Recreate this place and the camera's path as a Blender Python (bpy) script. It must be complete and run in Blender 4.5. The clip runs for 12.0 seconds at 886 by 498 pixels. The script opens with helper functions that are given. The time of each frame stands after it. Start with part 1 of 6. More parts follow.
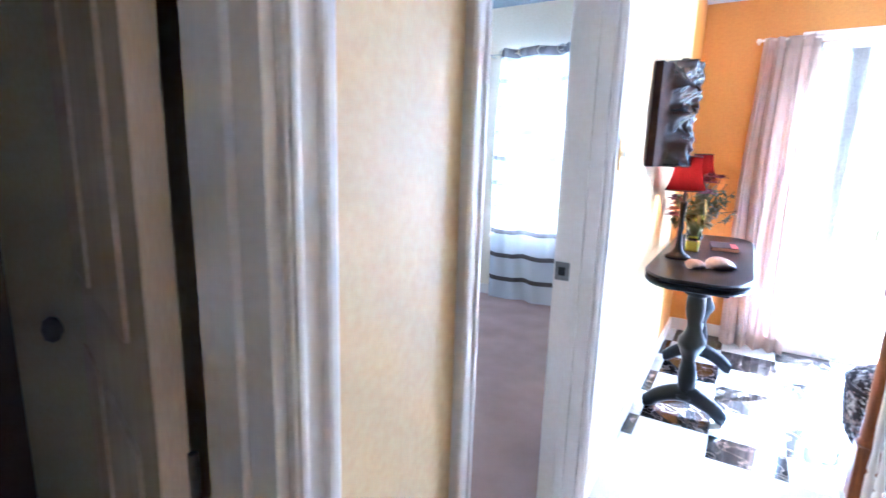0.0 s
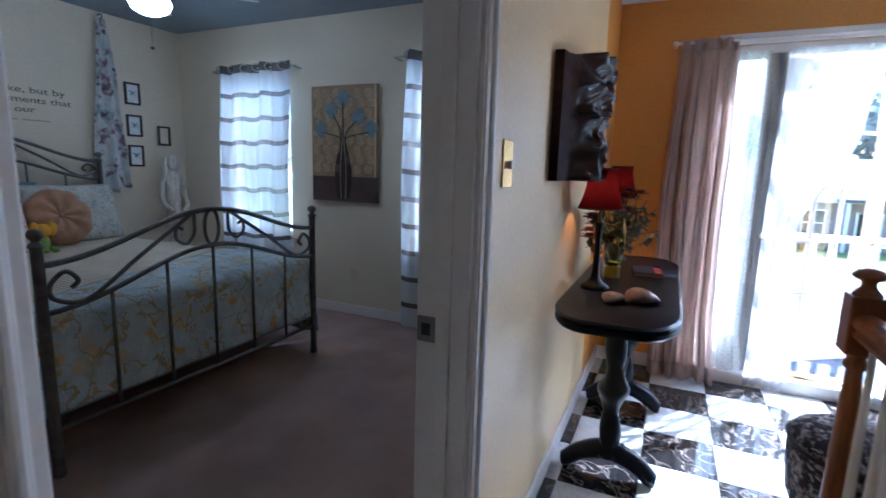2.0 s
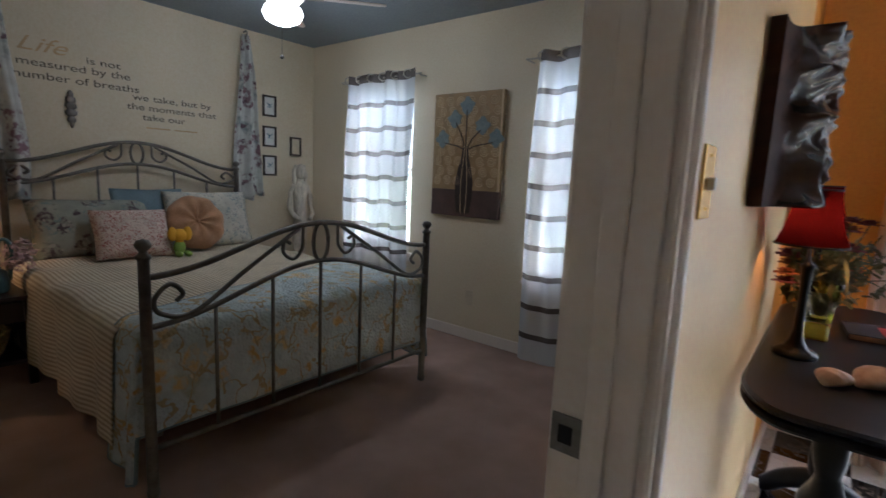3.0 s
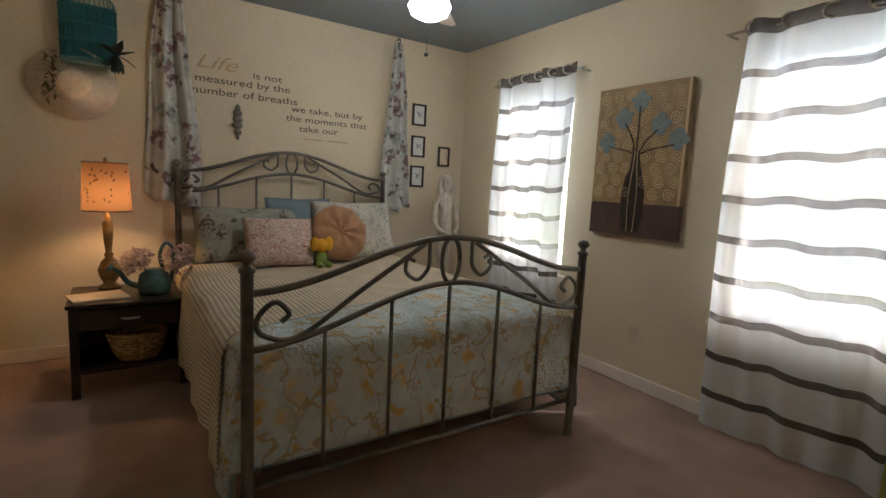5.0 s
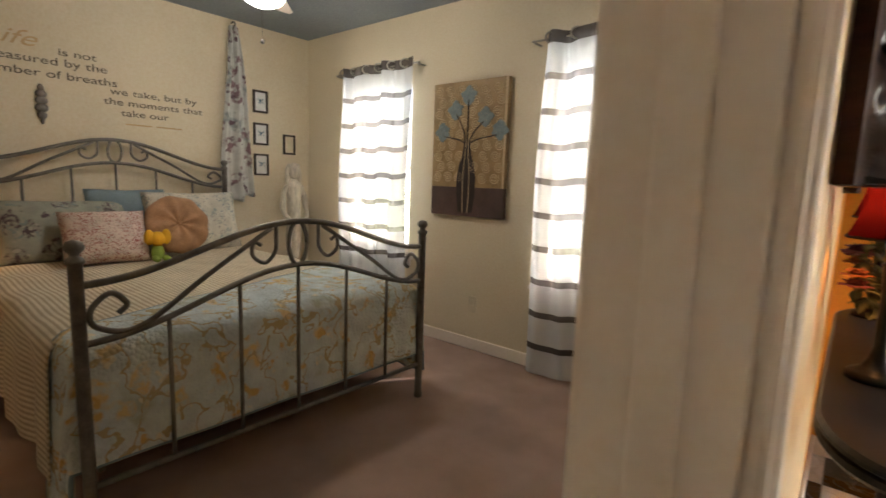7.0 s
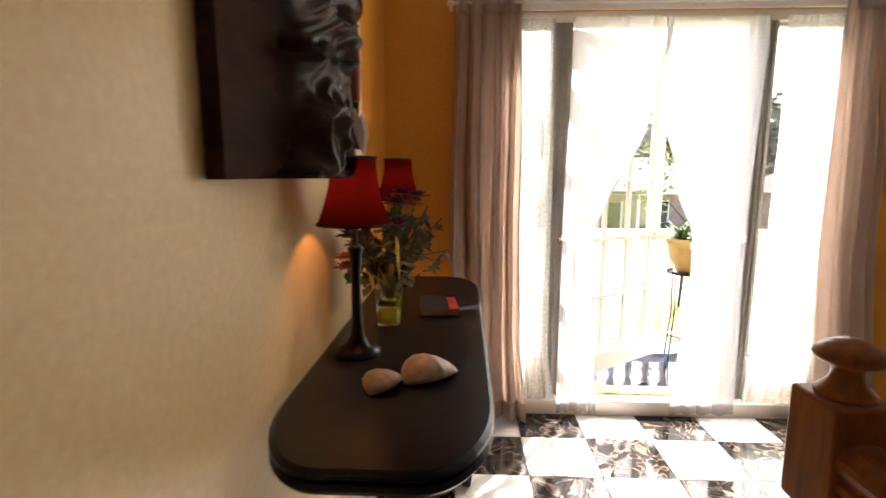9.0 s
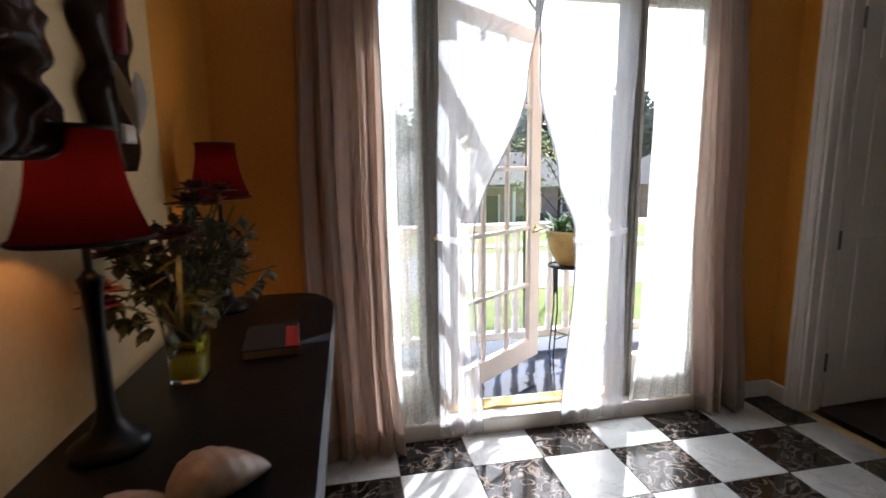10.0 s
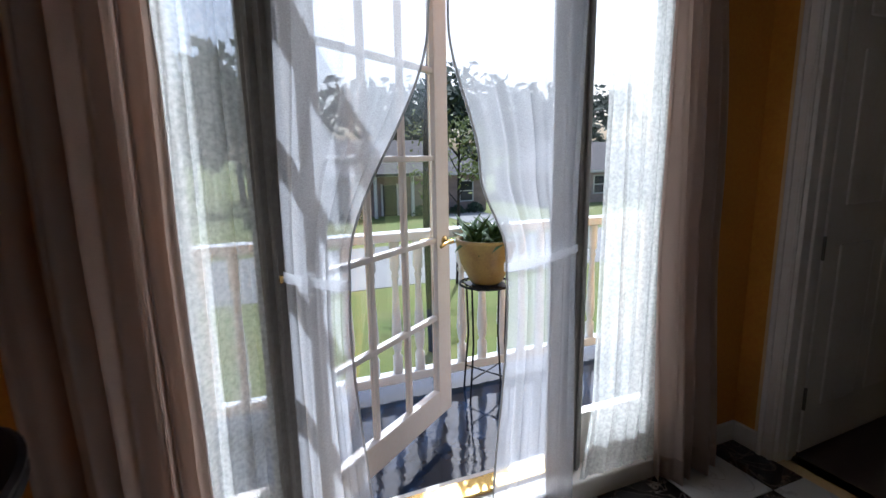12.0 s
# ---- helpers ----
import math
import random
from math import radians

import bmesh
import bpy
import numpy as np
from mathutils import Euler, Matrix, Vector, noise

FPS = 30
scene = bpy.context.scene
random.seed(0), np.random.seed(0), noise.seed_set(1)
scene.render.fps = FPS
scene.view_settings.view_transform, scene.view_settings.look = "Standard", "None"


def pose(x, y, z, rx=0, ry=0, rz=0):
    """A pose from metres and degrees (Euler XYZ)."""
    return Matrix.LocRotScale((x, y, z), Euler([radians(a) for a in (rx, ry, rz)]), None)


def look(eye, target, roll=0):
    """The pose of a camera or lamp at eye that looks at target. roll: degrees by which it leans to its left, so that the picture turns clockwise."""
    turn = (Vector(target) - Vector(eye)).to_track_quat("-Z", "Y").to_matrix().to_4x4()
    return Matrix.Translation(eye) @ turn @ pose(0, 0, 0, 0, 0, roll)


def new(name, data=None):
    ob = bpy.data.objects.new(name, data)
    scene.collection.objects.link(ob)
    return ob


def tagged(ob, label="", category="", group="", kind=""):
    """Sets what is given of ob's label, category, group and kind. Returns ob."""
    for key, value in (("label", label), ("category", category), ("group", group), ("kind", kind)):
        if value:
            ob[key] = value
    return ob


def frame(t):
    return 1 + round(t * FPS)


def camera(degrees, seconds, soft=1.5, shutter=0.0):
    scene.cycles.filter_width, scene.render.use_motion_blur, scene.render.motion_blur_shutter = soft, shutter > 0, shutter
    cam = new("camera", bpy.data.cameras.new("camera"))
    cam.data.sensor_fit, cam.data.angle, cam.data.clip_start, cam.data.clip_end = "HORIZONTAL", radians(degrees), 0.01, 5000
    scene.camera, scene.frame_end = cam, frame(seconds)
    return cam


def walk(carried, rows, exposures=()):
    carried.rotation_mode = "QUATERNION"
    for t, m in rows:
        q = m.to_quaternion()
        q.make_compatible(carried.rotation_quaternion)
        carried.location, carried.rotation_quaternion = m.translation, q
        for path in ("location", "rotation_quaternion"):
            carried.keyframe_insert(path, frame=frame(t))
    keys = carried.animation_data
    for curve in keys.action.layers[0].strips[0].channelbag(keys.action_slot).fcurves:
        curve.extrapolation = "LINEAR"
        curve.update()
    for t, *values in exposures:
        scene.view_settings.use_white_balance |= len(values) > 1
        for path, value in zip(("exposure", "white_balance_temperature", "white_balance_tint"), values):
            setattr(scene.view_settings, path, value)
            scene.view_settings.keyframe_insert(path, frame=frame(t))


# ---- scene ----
cam = camera(84.2, 12.0, soft=1.5, shutter=0.3)
PATH = [
    (0, (0.36, -1.4, 1.243), (-0.663, 0.275, 0.858), 1.7),
    (0.5, (0.396, -1.331, 1.227), (-0.375, 0.476, 0.856), 2.1),
    (1, (0.367, -1.206, 1.232), (-0.242, 0.663, 0.863), 2.1),
    (1.5, (0.334, -1.027, 1.236), (-0.274, 0.845, 0.882), 2.3),
    (2, (0.367, -0.85, 1.242), (-0.458, 0.943, 0.919), 1.6),
    (2.5, (0.289, -0.695, 1.242), (-0.744, 0.991, 0.941), 2.4),
    (3, (0.16, -0.537, 1.248), (-1.076, 1.008, 0.957), 2.6),
    (3.5, (0.081, -0.44, 1.254), (-1.348, 0.931, 0.974), 2.2),
    (3.7, (0.034, -0.372, 1.245), (-1.456, 0.94, 0.972), 2.4),
    (5.3, (-0.175, -0.18, 1.209), (-1.835, 0.905, 0.953), 2.8),
    (5.5, (-0.188, -0.176, 1.209), (-1.831, 0.932, 0.943), 2.8),
    (6, (-0.175, -0.182, 1.208), (-1.756, 1.01, 0.928), 2.1),
    (6.5, (-0.112, -0.213, 1.21), (-1.571, 1.125, 0.92), 1.6),
    (7, (0.031, -0.266, 1.195), (-1.24, 1.253, 0.92), 2.0),
    (7.5, (0.124, -0.252, 1.215), (-0.917, 1.433, 0.939), 2.2),
    (7.7, (0.148, -0.239, 1.234), (-0.747, 1.526, 0.948), 2.6),
    (9.3, (0.427, 0.138, 1.206), (0.47, 2.116, 0.914), -0.9),
    (9.5, (0.452, 0.2, 1.189), (0.576, 2.176, 0.907), -1.3),
    (10, (0.492, 0.438, 1.193), (0.866, 2.377, 0.876), -0.8),
    (10.5, (0.581, 0.614, 1.2), (1.092, 2.519, 0.866), -1.0),
    (11, (0.651, 0.813, 1.204), (1.266, 2.684, 0.853), -0.4),
    (11.5, (0.708, 0.974, 1.201), (1.389, 2.822, 0.852), -0.7),
    (12, (0.762, 1.211, 1.2), (1.518, 3.025, 0.832), -1.0),
]
walk(cam, [(t, look(eye, target, roll)) for t, eye, target, roll in PATH],
     exposures=[(0, 5.15, 3950, 10), (0.5, 4.55, 4100, 10), (1, 3.7, 4100, 10), (1.5, 2.95, 4100, 10), (2, 2.6, 4150, 10), (2.5, 2.5, 4500, 10), (3.5, 2.85, 5400, 10),
                (5.5, 3.15, 5850, 10), (6.5, 3.2, 5950, 10), (7.0, 3.5, 6450, 12), (7.7, 3.45, 6700, 14), (8.2, 3.05, 6600, 13), (8.7, 2.6, 6500, 12), (9.3, 2.15, 6000, 12), (9.5, 1.9, 5650, 11), (10, 1.2, 5350, 10),
                (10.5, 0.68, 5250, 10), (11, 0.33, 5150, 10), (12, 0.06, 5100, 10)])

# ---- light ----
SUN_EL, SUN_AZ = radians(46), radians(33)   # azimuth from +y towards +x
world = bpy.data.worlds.new("sky")
scene.world = world
world.use_nodes = True
wn = world.node_tree.nodes
sky = wn.new("ShaderNodeTexSky")
sky.sky_type = "NISHITA"
sky.sun_disc = False
sky.sun_elevation = SUN_EL
sky.sun_rotation = SUN_AZ
sky.air_density = 1.0
sky.dust_density = 5.0
wn["Background"].inputs[1].default_value = 0.15
world.node_tree.links.new(sky.outputs[0], wn["Background"].inputs[0])
sun_data = bpy.data.lights.new("sun", "SUN")
sun_data.energy = 5.0
sun_data.angle = radians(0.6)
sun_data.color = (1.0, 0.95, 0.86)
sun = new("sun", sun_data)
sun_dir = Vector((math.sin(SUN_AZ) * math.cos(SUN_EL), math.cos(SUN_AZ) * math.cos(SUN_EL), math.sin(SUN_EL)))
sun.matrix_world = look(sun_dir * 20, (0, 0, 0))


def area(name, at, target, sx, sy, watts, colour=(0.9, 0.95, 1.0)):
    d = bpy.data.lights.new(name, "AREA")
    d.shape, d.size, d.size_y, d.energy, d.color = "RECTANGLE", sx, sy, watts, colour
    ob = new(name, d)
    ob.matrix_world = look(at, target)
    return ob


def point(name, at, watts, colour, r=0.03):
    d = bpy.data.lights.new(name, "POINT")
    d.energy, d.color, d.shadow_soft_size = watts, colour, r
    ob = new(name, d)
    ob.location = at
    return ob


# daylight in the openings
area("sky_light_window_a", (-3.05, 2.62, 1.3), (-3.05, 0, 0.8), 0.8, 1.3, 0.8)
area("sky_light_window_b", (-1.06, 2.62, 1.3), (-1.06, 0, 0.8), 0.85, 1.4, 0.95)


# ---- materials ----
def mat(name, colour, rough=0.6, metal=0.0, vary=0.12, scale=8.0, bump=0.15, grain=120.0, stretch=(1, 1, 1), second=None, mix=0.5,
        spec=0.5, coat=0.0, per_object=0.0):
    """A surface with broad stains and fine grain."""
    m = bpy.data.materials.new(name)
    m.use_nodes = True
    nt = m.node_tree
    n, l = nt.nodes, nt.links
    b = n["Principled BSDF"]
    b.inputs["Roughness"].default_value = rough
    b.inputs["Metallic"].default_value = metal
    b.inputs["Specular IOR Level"].default_value = spec
    b.inputs["Coat Weight"].default_value = coat
    tc = n.new("ShaderNodeTexCoord")
    mp = n.new("ShaderNodeMapping")
    mp.inputs["Scale"].default_value = stretch
    l.new(tc.outputs["Object"], mp.inputs[0])
    broad = n.new("ShaderNodeTexNoise")
    broad.inputs["Scale"].default_value = scale
    broad.inputs["Detail"].default_value = 5
    fine = n.new("ShaderNodeTexNoise")
    fine.inputs["Scale"].default_value = grain
    fine.inputs["Detail"].default_value = 3
    l.new(mp.outputs[0], broad.inputs["Vector"])
    l.new(mp.outputs[0], fine.inputs["Vector"])
    ramp = n.new("ShaderNodeValToRGB")
    c2 = second or tuple(c * (1 - vary) for c in colour)
    c1 = colour if second else tuple(min(1, c * (1 + vary * 0.6)) for c in colour)
    ramp.color_ramp.elements[0].position = mix - 0.18
    ramp.color_ramp.elements[1].position = mix + 0.18
    ramp.color_ramp.elements[0].color = (*c2, 1)
    ramp.color_ramp.elements[1].color = (*c1, 1)
    l.new(broad.outputs["Fac"], ramp.inputs[0])
    mul = n.new("ShaderNodeMix")
    mul.data_type, mul.blend_type = "RGBA", "OVERLAY"
    mul.inputs["Factor"].default_value = 0.25
    l.new(ramp.outputs[0], mul.inputs["A"])
    l.new(fine.outputs["Fac"], mul.inputs["B"])
    out = mul.outputs["Result"]
    if per_object:
        oi = n.new("ShaderNodeObjectInfo")
        hs = n.new("ShaderNodeHueSaturation")
        mr = n.new("ShaderNodeMapRange")
        mr.inputs["To Min"].default_value = 1 - per_object
        mr.inputs["To Max"].default_value = 1 + per_object
        l.new(oi.outputs["Random"], mr.inputs[0])
        l.new(mr.outputs[0], hs.inputs["Value"])
        l.new(out, hs.inputs["Color"])
        out = hs.outputs[0]
    l.new(out, b.inputs["Base Color"])
    if bump:
        bp = n.new("ShaderNodeBump")
        bp.inputs["Strength"].default_value = bump
        bp.inputs["Distance"].default_value = 0.004
        l.new(fine.outputs["Fac"], bp.inputs["Height"])
        l.new(bp.outputs[0], b.inputs["Normal"])
    return m


def cloth(name, colour, see=0.3, trans=0.5, stripes=None, weave=300.0):
    """Thin woven cloth: part see-through, part translucent. stripes: (colour, function node axis, list is not used)."""
    m = bpy.data.materials.new(name)
    m.use_nodes = True
    nt = m.node_tree
    n, l = nt.nodes, nt.links
    n.remove(n["Principled BSDF"])
    out = n["Material Output"]
    tc = n.new("ShaderNodeTexCoord")
    fine = n.new("ShaderNodeTexNoise")
    fine.inputs["Scale"].default_value = weave
    l.new(tc.outputs["Object"], fine.inputs["Vector"])
    mixc = n.new("ShaderNodeMix")
    mixc.data_type = "RGBA"
    mixc.inputs["A"].default_value = (*[c * 0.88 for c in colour], 1)
    mixc.inputs["B"].default_value = (*colour, 1)
    l.new(fine.outputs["Fac"], mixc.inputs["Factor"])
    d, t, tr = n.new("ShaderNodeBsdfDiffuse"), n.new("ShaderNodeBsdfTranslucent"), n.new("ShaderNodeBsdfTransparent")
    l.new(mixc.outputs["Result"], d.inputs[0])
    l.new(mixc.outputs["Result"], t.inputs[0])
    a, c = n.new("ShaderNodeMixShader"), n.new("ShaderNodeMixShader")
    a.inputs[0].default_value = trans
    l.new(d.outputs[0], a.inputs[1])
    l.new(t.outputs[0], a.inputs[2])
    c.inputs[0].default_value = see
    if see > 0:
        mr = n.new("ShaderNodeMapRange")
        mr.inputs["From Min"].default_value, mr.inputs["From Max"].default_value = 0.3, 0.7
        mr.inputs["To Min"].default_value, mr.inputs["To Max"].default_value = max(0, see - 0.12), see + 0.12
        l.new(fine.outputs["Fac"], mr.inputs[0])
        l.new(mr.outputs[0], c.inputs[0])
    l.new(a.outputs[0], c.inputs[1])
    l.new(tr.outputs[0], c.inputs[2])
    l.new(c.outputs[0], out.inputs[0])
    return m


def glass_mat(name, tint=(1, 1, 1), rough=0.0):
    m = bpy.data.materials.new(name)
    m.use_nodes = True
    b = m.node_tree.nodes["Principled BSDF"]
    b.inputs["Base Color"].default_value = (*tint, 1)
    b.inputs["Roughness"].default_value = rough
    b.inputs["Transmission Weight"].default_value = 1.0
    b.inputs["IOR"].default_value = 1.45
    return m


def glow(name, colour, strength):
    m = bpy.data.materials.new(name)
    m.use_nodes = True
    b = m.node_tree.nodes["Principled BSDF"]
    b.inputs["Base Color"].default_value = (*colour, 1)
    b.inputs["Emission Color"].default_value = (*colour, 1)
    b.inputs["Emission Strength"].default_value = strength
    return m


M = {}
M["cream"] = mat("cream_wall_paint", (0.82, 0.60, 0.30), 0.42, vary=0.05, scale=1.5, bump=0.05, grain=70)
M["orange"] = mat("orange_wall_paint", (0.72, 0.31, 0.03), 0.5, vary=0.06, scale=1.5, bump=0.05, grain=70)
M["bedwall"] = mat("beige_wall_paint", (0.74, 0.65, 0.48), 0.6, vary=0.05, scale=1.5, bump=0.05, grain=70)
M["white"] = mat("white_trim_paint", (0.86, 0.785, 0.71), 0.3, vary=0.05, scale=3, bump=0.06, grain=60)
M["ceil_bed"] = mat("blue_grey_ceiling_paint", (0.27, 0.31, 0.34), 0.8, vary=0.06, scale=2, bump=0.3, grain=60)
M["ceil"] = mat("white_ceiling_paint", (0.76, 0.78, 0.8), 0.8, vary=0.04, scale=2, bump=0.3, grain=60)
M["carpet"] = mat("mauve_carpet", (0.42, 0.30, 0.25), 0.95, vary=0.16, scale=3.5, bump=0.9, grain=260, spec=0.1)
M["carpet_hall"] = mat("pale_hall_carpet", (0.62, 0.57, 0.52), 0.95, vary=0.1, scale=3.5, bump=0.9, grain=260, spec=0.1)
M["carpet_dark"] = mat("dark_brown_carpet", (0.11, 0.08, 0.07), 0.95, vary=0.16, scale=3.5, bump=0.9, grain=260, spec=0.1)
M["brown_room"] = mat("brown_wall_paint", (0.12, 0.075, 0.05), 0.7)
M["grout"] = mat("grey_grout", (0.35, 0.33, 0.30), 0.8)


def marble(name, base, vein, scale, width):
    m = mat(name, base, 0.06, vary=0.15, scale=6, bump=0.0, grain=200)
    nt = m.node_tree
    n, l = nt.nodes, nt.links
    b = n["Principled BSDF"]
    old = b.inputs["Base Color"].links[0].from_socket
    tc = n.new("ShaderNodeTexCoord")
    oi = n.new("ShaderNodeObjectInfo")
    ad = n.new("ShaderNodeVectorMath")
    ad.operation = "MULTIPLY_ADD"
    ad.inputs[1].default_value = (1, 1, 1)
    comb = n.new("ShaderNodeCombineXYZ")
    ml = n.new("ShaderNodeMath")
    ml.operation = "MULTIPLY"
    ml.inputs[1].default_value = 37.0
    l.new(oi.outputs["Random"], ml.inputs[0])
    l.new(ml.outputs[0], comb.inputs[0])
    l.new(ml.outputs[0], comb.inputs[1])
    l.new(tc.outputs["Object"], ad.inputs[0])
    l.new(comb.outputs[0], ad.inputs[2])
    nz = n.new("ShaderNodeTexNoise")
    nz.inputs["Scale"].default_value = scale
    nz.inputs["Detail"].default_value = 6
    nz.inputs["Distortion"].default_value = 1.2
    l.new(ad.outputs[0], nz.inputs["Vector"])
    rp = n.new("ShaderNodeValToRGB")
    e = rp.color_ramp.elements
    e[0].position, e[0].color = 0.5 - width, (0, 0, 0, 1)
    e[1].position, e[1].color = 0.5, (1, 1, 1, 1)
    e2 = e.new(0.5 + width)
    e2.color = (0, 0, 0, 1)
    l.new(nz.outputs["Fac"], rp.inputs[0])
    mx = n.new("ShaderNodeMix")
    mx.data_type = "RGBA"
    l.new(rp.outputs[0], mx.inputs["Factor"])
    l.new(old, mx.inputs["A"])
    mx.inputs["B"].default_value = (*vein, 1)
    l.new(mx.outputs["Result"], b.inputs["Base Color"])
    return m


M["tile_white"] = marble("white_marble_tile", (0.72, 0.71, 0.68), (0.55, 0.53, 0.50), 5, 0.02)
M["tile_dark"] = marble("dark_brown_marble_tile", (0.022, 0.019, 0.018), (0.24, 0.185, 0.145), 10, 0.032)
M["darkwood"] = mat("black_stained_wood", (0.009, 0.009, 0.012), 0.30, vary=0.3, scale=5, stretch=(1, 6, 1), bump=0.1, grain=60, spec=0.2)
M["oak"] = mat("honey_oak", (0.36, 0.115, 0.025), 0.32, second=(0.20, 0.06, 0.014), scale=9, stretch=(8, 8, 1), bump=0.08, grain=60, coat=0.08, spec=0.35)
M["iron"] = mat("pewter_metal", (0.20, 0.185, 0.165), 0.42, metal=0.7, vary=0.25, scale=20, bump=0.15)
M["brass"] = mat("brass", (0.75, 0.52, 0.18), 0.25, metal=1.0, vary=0.2, scale=20, bump=0.05)
M["steel"] = mat("nickel", (0.5, 0.47, 0.42), 0.3, metal=1.0, vary=0.2, scale=20, bump=0.05)
M["pane"] = glass_mat("window_glass")


# ---- building helpers ----
def part(name, bm, material, parent=None, label="", smooth=False):
    me = bpy.data.meshes.new(name)
    bm.normal_update()
    bm.to_mesh(me)
    bm.free()
    for m in (material if isinstance(material, (list, tuple)) else [material]):
        me.materials.append(m)
    if smooth:
        me.polygons.foreach_set("use_smooth", [True] * len(me.polygons))
    ob = new(name, me)
    if parent is not None:
        ob.parent = parent
    if label:
        ob["label"] = label
    return ob


def thing(name, at, label, category, group="", rz=0.0):
    ob = new(name)
    ob.location = at
    ob.rotation_euler = (0, 0, radians(rz))
    ob.empty_display_size = 0.1
    return tagged(ob, label, category, group)


def box(bm, lo, hi, bevel=0.0, seg=2, m=None):
    g = bmesh.ops.create_cube(bm, size=1.0)
    vs = g["verts"]
    s = [hi[i] - lo[i] for i in range(3)]
    c = [(hi[i] + lo[i]) / 2 for i in range(3)]
    for v in vs:
        v.co = Vector((v.co.x * s[0] + c[0], v.co.y * s[1] + c[1], v.co.z * s[2] + c[2]))
        if m:
            v.co = m @ v.co
    if bevel:
        es = list({e for v in vs for e in v.link_edges})
        bmesh.ops.bevel(bm, geom=es, offset=bevel, segments=seg, affect="EDGES", profile=0.5)
    return bm


def boxes(*items, bevel=0.0, seg=2):
    bm = bmesh.new()
    for lo, hi in items:
        box(bm, lo, hi, bevel, seg)
    return bm


def rings(bm, loops, closed_ends=True, wrap=True):
    """Skin through loops of points."""
    vv = [[bm.verts.new(p) for p in loop] for loop in loops]
    n = len(vv[0])
    for a, b in zip(vv, vv[1:]):
        for i in range(n if wrap else n - 1):
            j = (i + 1) % n
            bm.faces.new((a[i], a[j], b[j], b[i]))
    if closed_ends and wrap:
        bm.faces.new(list(reversed(vv[0])))
        bm.faces.new(vv[-1])
    return bm


def lathe(bm, profile, at=(0, 0, 0), n=20, m=None):
    """profile: (radius, height) pairs from bottom to top."""
    loops = []
    for r, z in profile:
        loop = []
        for i in range(n):
            a = 2 * math.pi * i / n
            p = Vector((at[0] + r * math.cos(a), at[1] + r * math.sin(a), at[2] + z))
            loop.append(m @ p if m else p)
        loops.append(loop)
    return rings(bm, loops)


def tube(bm, pts, r, n=8, closed=False):
    """A rod of radius r (or a function of 0..1) through points."""
    pts = [Vector(p) for p in pts]
    loops = []
    up = Vector((0, 0, 1))
    last = None
    for i, p in enumerate(pts):
        d = (pts[min(i + 1, len(pts) - 1)] - pts[max(i - 1, 0)]).normalized()
        if last is None:
            s = d.cross(up)
            if s.length < 0.05:
                s = d.cross(Vector((1, 0, 0)))
        else:
            s = last - d * last.dot(d)
        s.normalize()
        last = s
        t = s.cross(d)
        k = r(i / (len(pts) - 1)) if callable(r) else r
        loops.append([p + s * (k * math.cos(2 * math.pi * j / n)) + t * (k * math.sin(2 * math.pi * j / n)) for j in range(n)])
    return rings(bm, loops)


def curve_pts(ctrl, n=24):
    """A smooth line through control points."""
    c = [Vector(p) for p in ctrl]
    c = [c[0] * 2 - c[1]] + c + [c[-1] * 2 - c[-2]]
    out = []
    for i in range(1, len(c) - 2):
        k = max(2, n // (len(c) - 3))
        for j in range(k):
            t = j / k
            out.append(0.5 * ((2 * c[i]) + (c[i + 1] - c[i - 1]) * t + (2 * c[i - 1] - 5 * c[i] + 4 * c[i + 1] - c[i + 2]) * t * t
                              + (-c[i - 1] + 3 * c[i] - 3 * c[i + 1] + c[i + 2]) * t ** 3))
    out.append(c[-2])
    return out


def grid(bm, nu, nv, f):
    """A sheet: f(u, v) gives a point for u, v in 0..1. Returns the rows of verts."""
    vv = [[bm.verts.new(f(i / nu, j / nv)) for i in range(nu + 1)] for j in range(nv + 1)]
    for j in range(nv):
        for i in range(nu):
            bm.faces.new((vv[j][i], vv[j][i + 1], vv[j + 1][i + 1], vv[j + 1][i]))
    return vv


def ball(bm, at, rx, ry=None, rz=None, n=12):
    g = bmesh.ops.create_uvsphere(bm, u_segments=n, v_segments=max(6, n * 2 // 3), radius=1)
    for v in g["verts"]:
        v.co = Vector((v.co.x * rx + at[0], v.co.y * (ry or rx) + at[1], v.co.z * (rz or rx) + at[2]))
    return bm


def wall(name, lo, hi, holes, axis, material, label, category="wall"):
    """A wall box with openings. axis: the one it runs along ('x' or 'y'); holes: (a0, a1, z0, z1)."""
    bm = bmesh.new()
    k = 0 if axis == "x" else 1
    cuts = sorted({lo[k], hi[k], *[h[0] for h in holes], *[h[1] for h in holes]})
    for a, b in zip(cuts, cuts[1:]):
        zs = [(lo[2], hi[2])]
        for h in holes:
            if h[0] <= a + 1e-6 and b <= h[1] + 1e-6:
                nz = []
                for z0, z1 in zs:
                    if h[2] > z0:
                        nz.append((z0, min(z1, h[2])))
                    if h[3] < z1:
                        nz.append((max(z0, h[3]), z1))
                zs = nz
        for z0, z1 in zs:
            p, q = list(lo), list(hi)
            p[k], q[k], p[2], q[2] = a, b, z0, z1
            box(bm, p, q)
    bmesh.ops.remove_doubles(bm, verts=bm.verts, dist=1e-5)
    return tagged(part(name, bm, material), label, category, kind="structure")


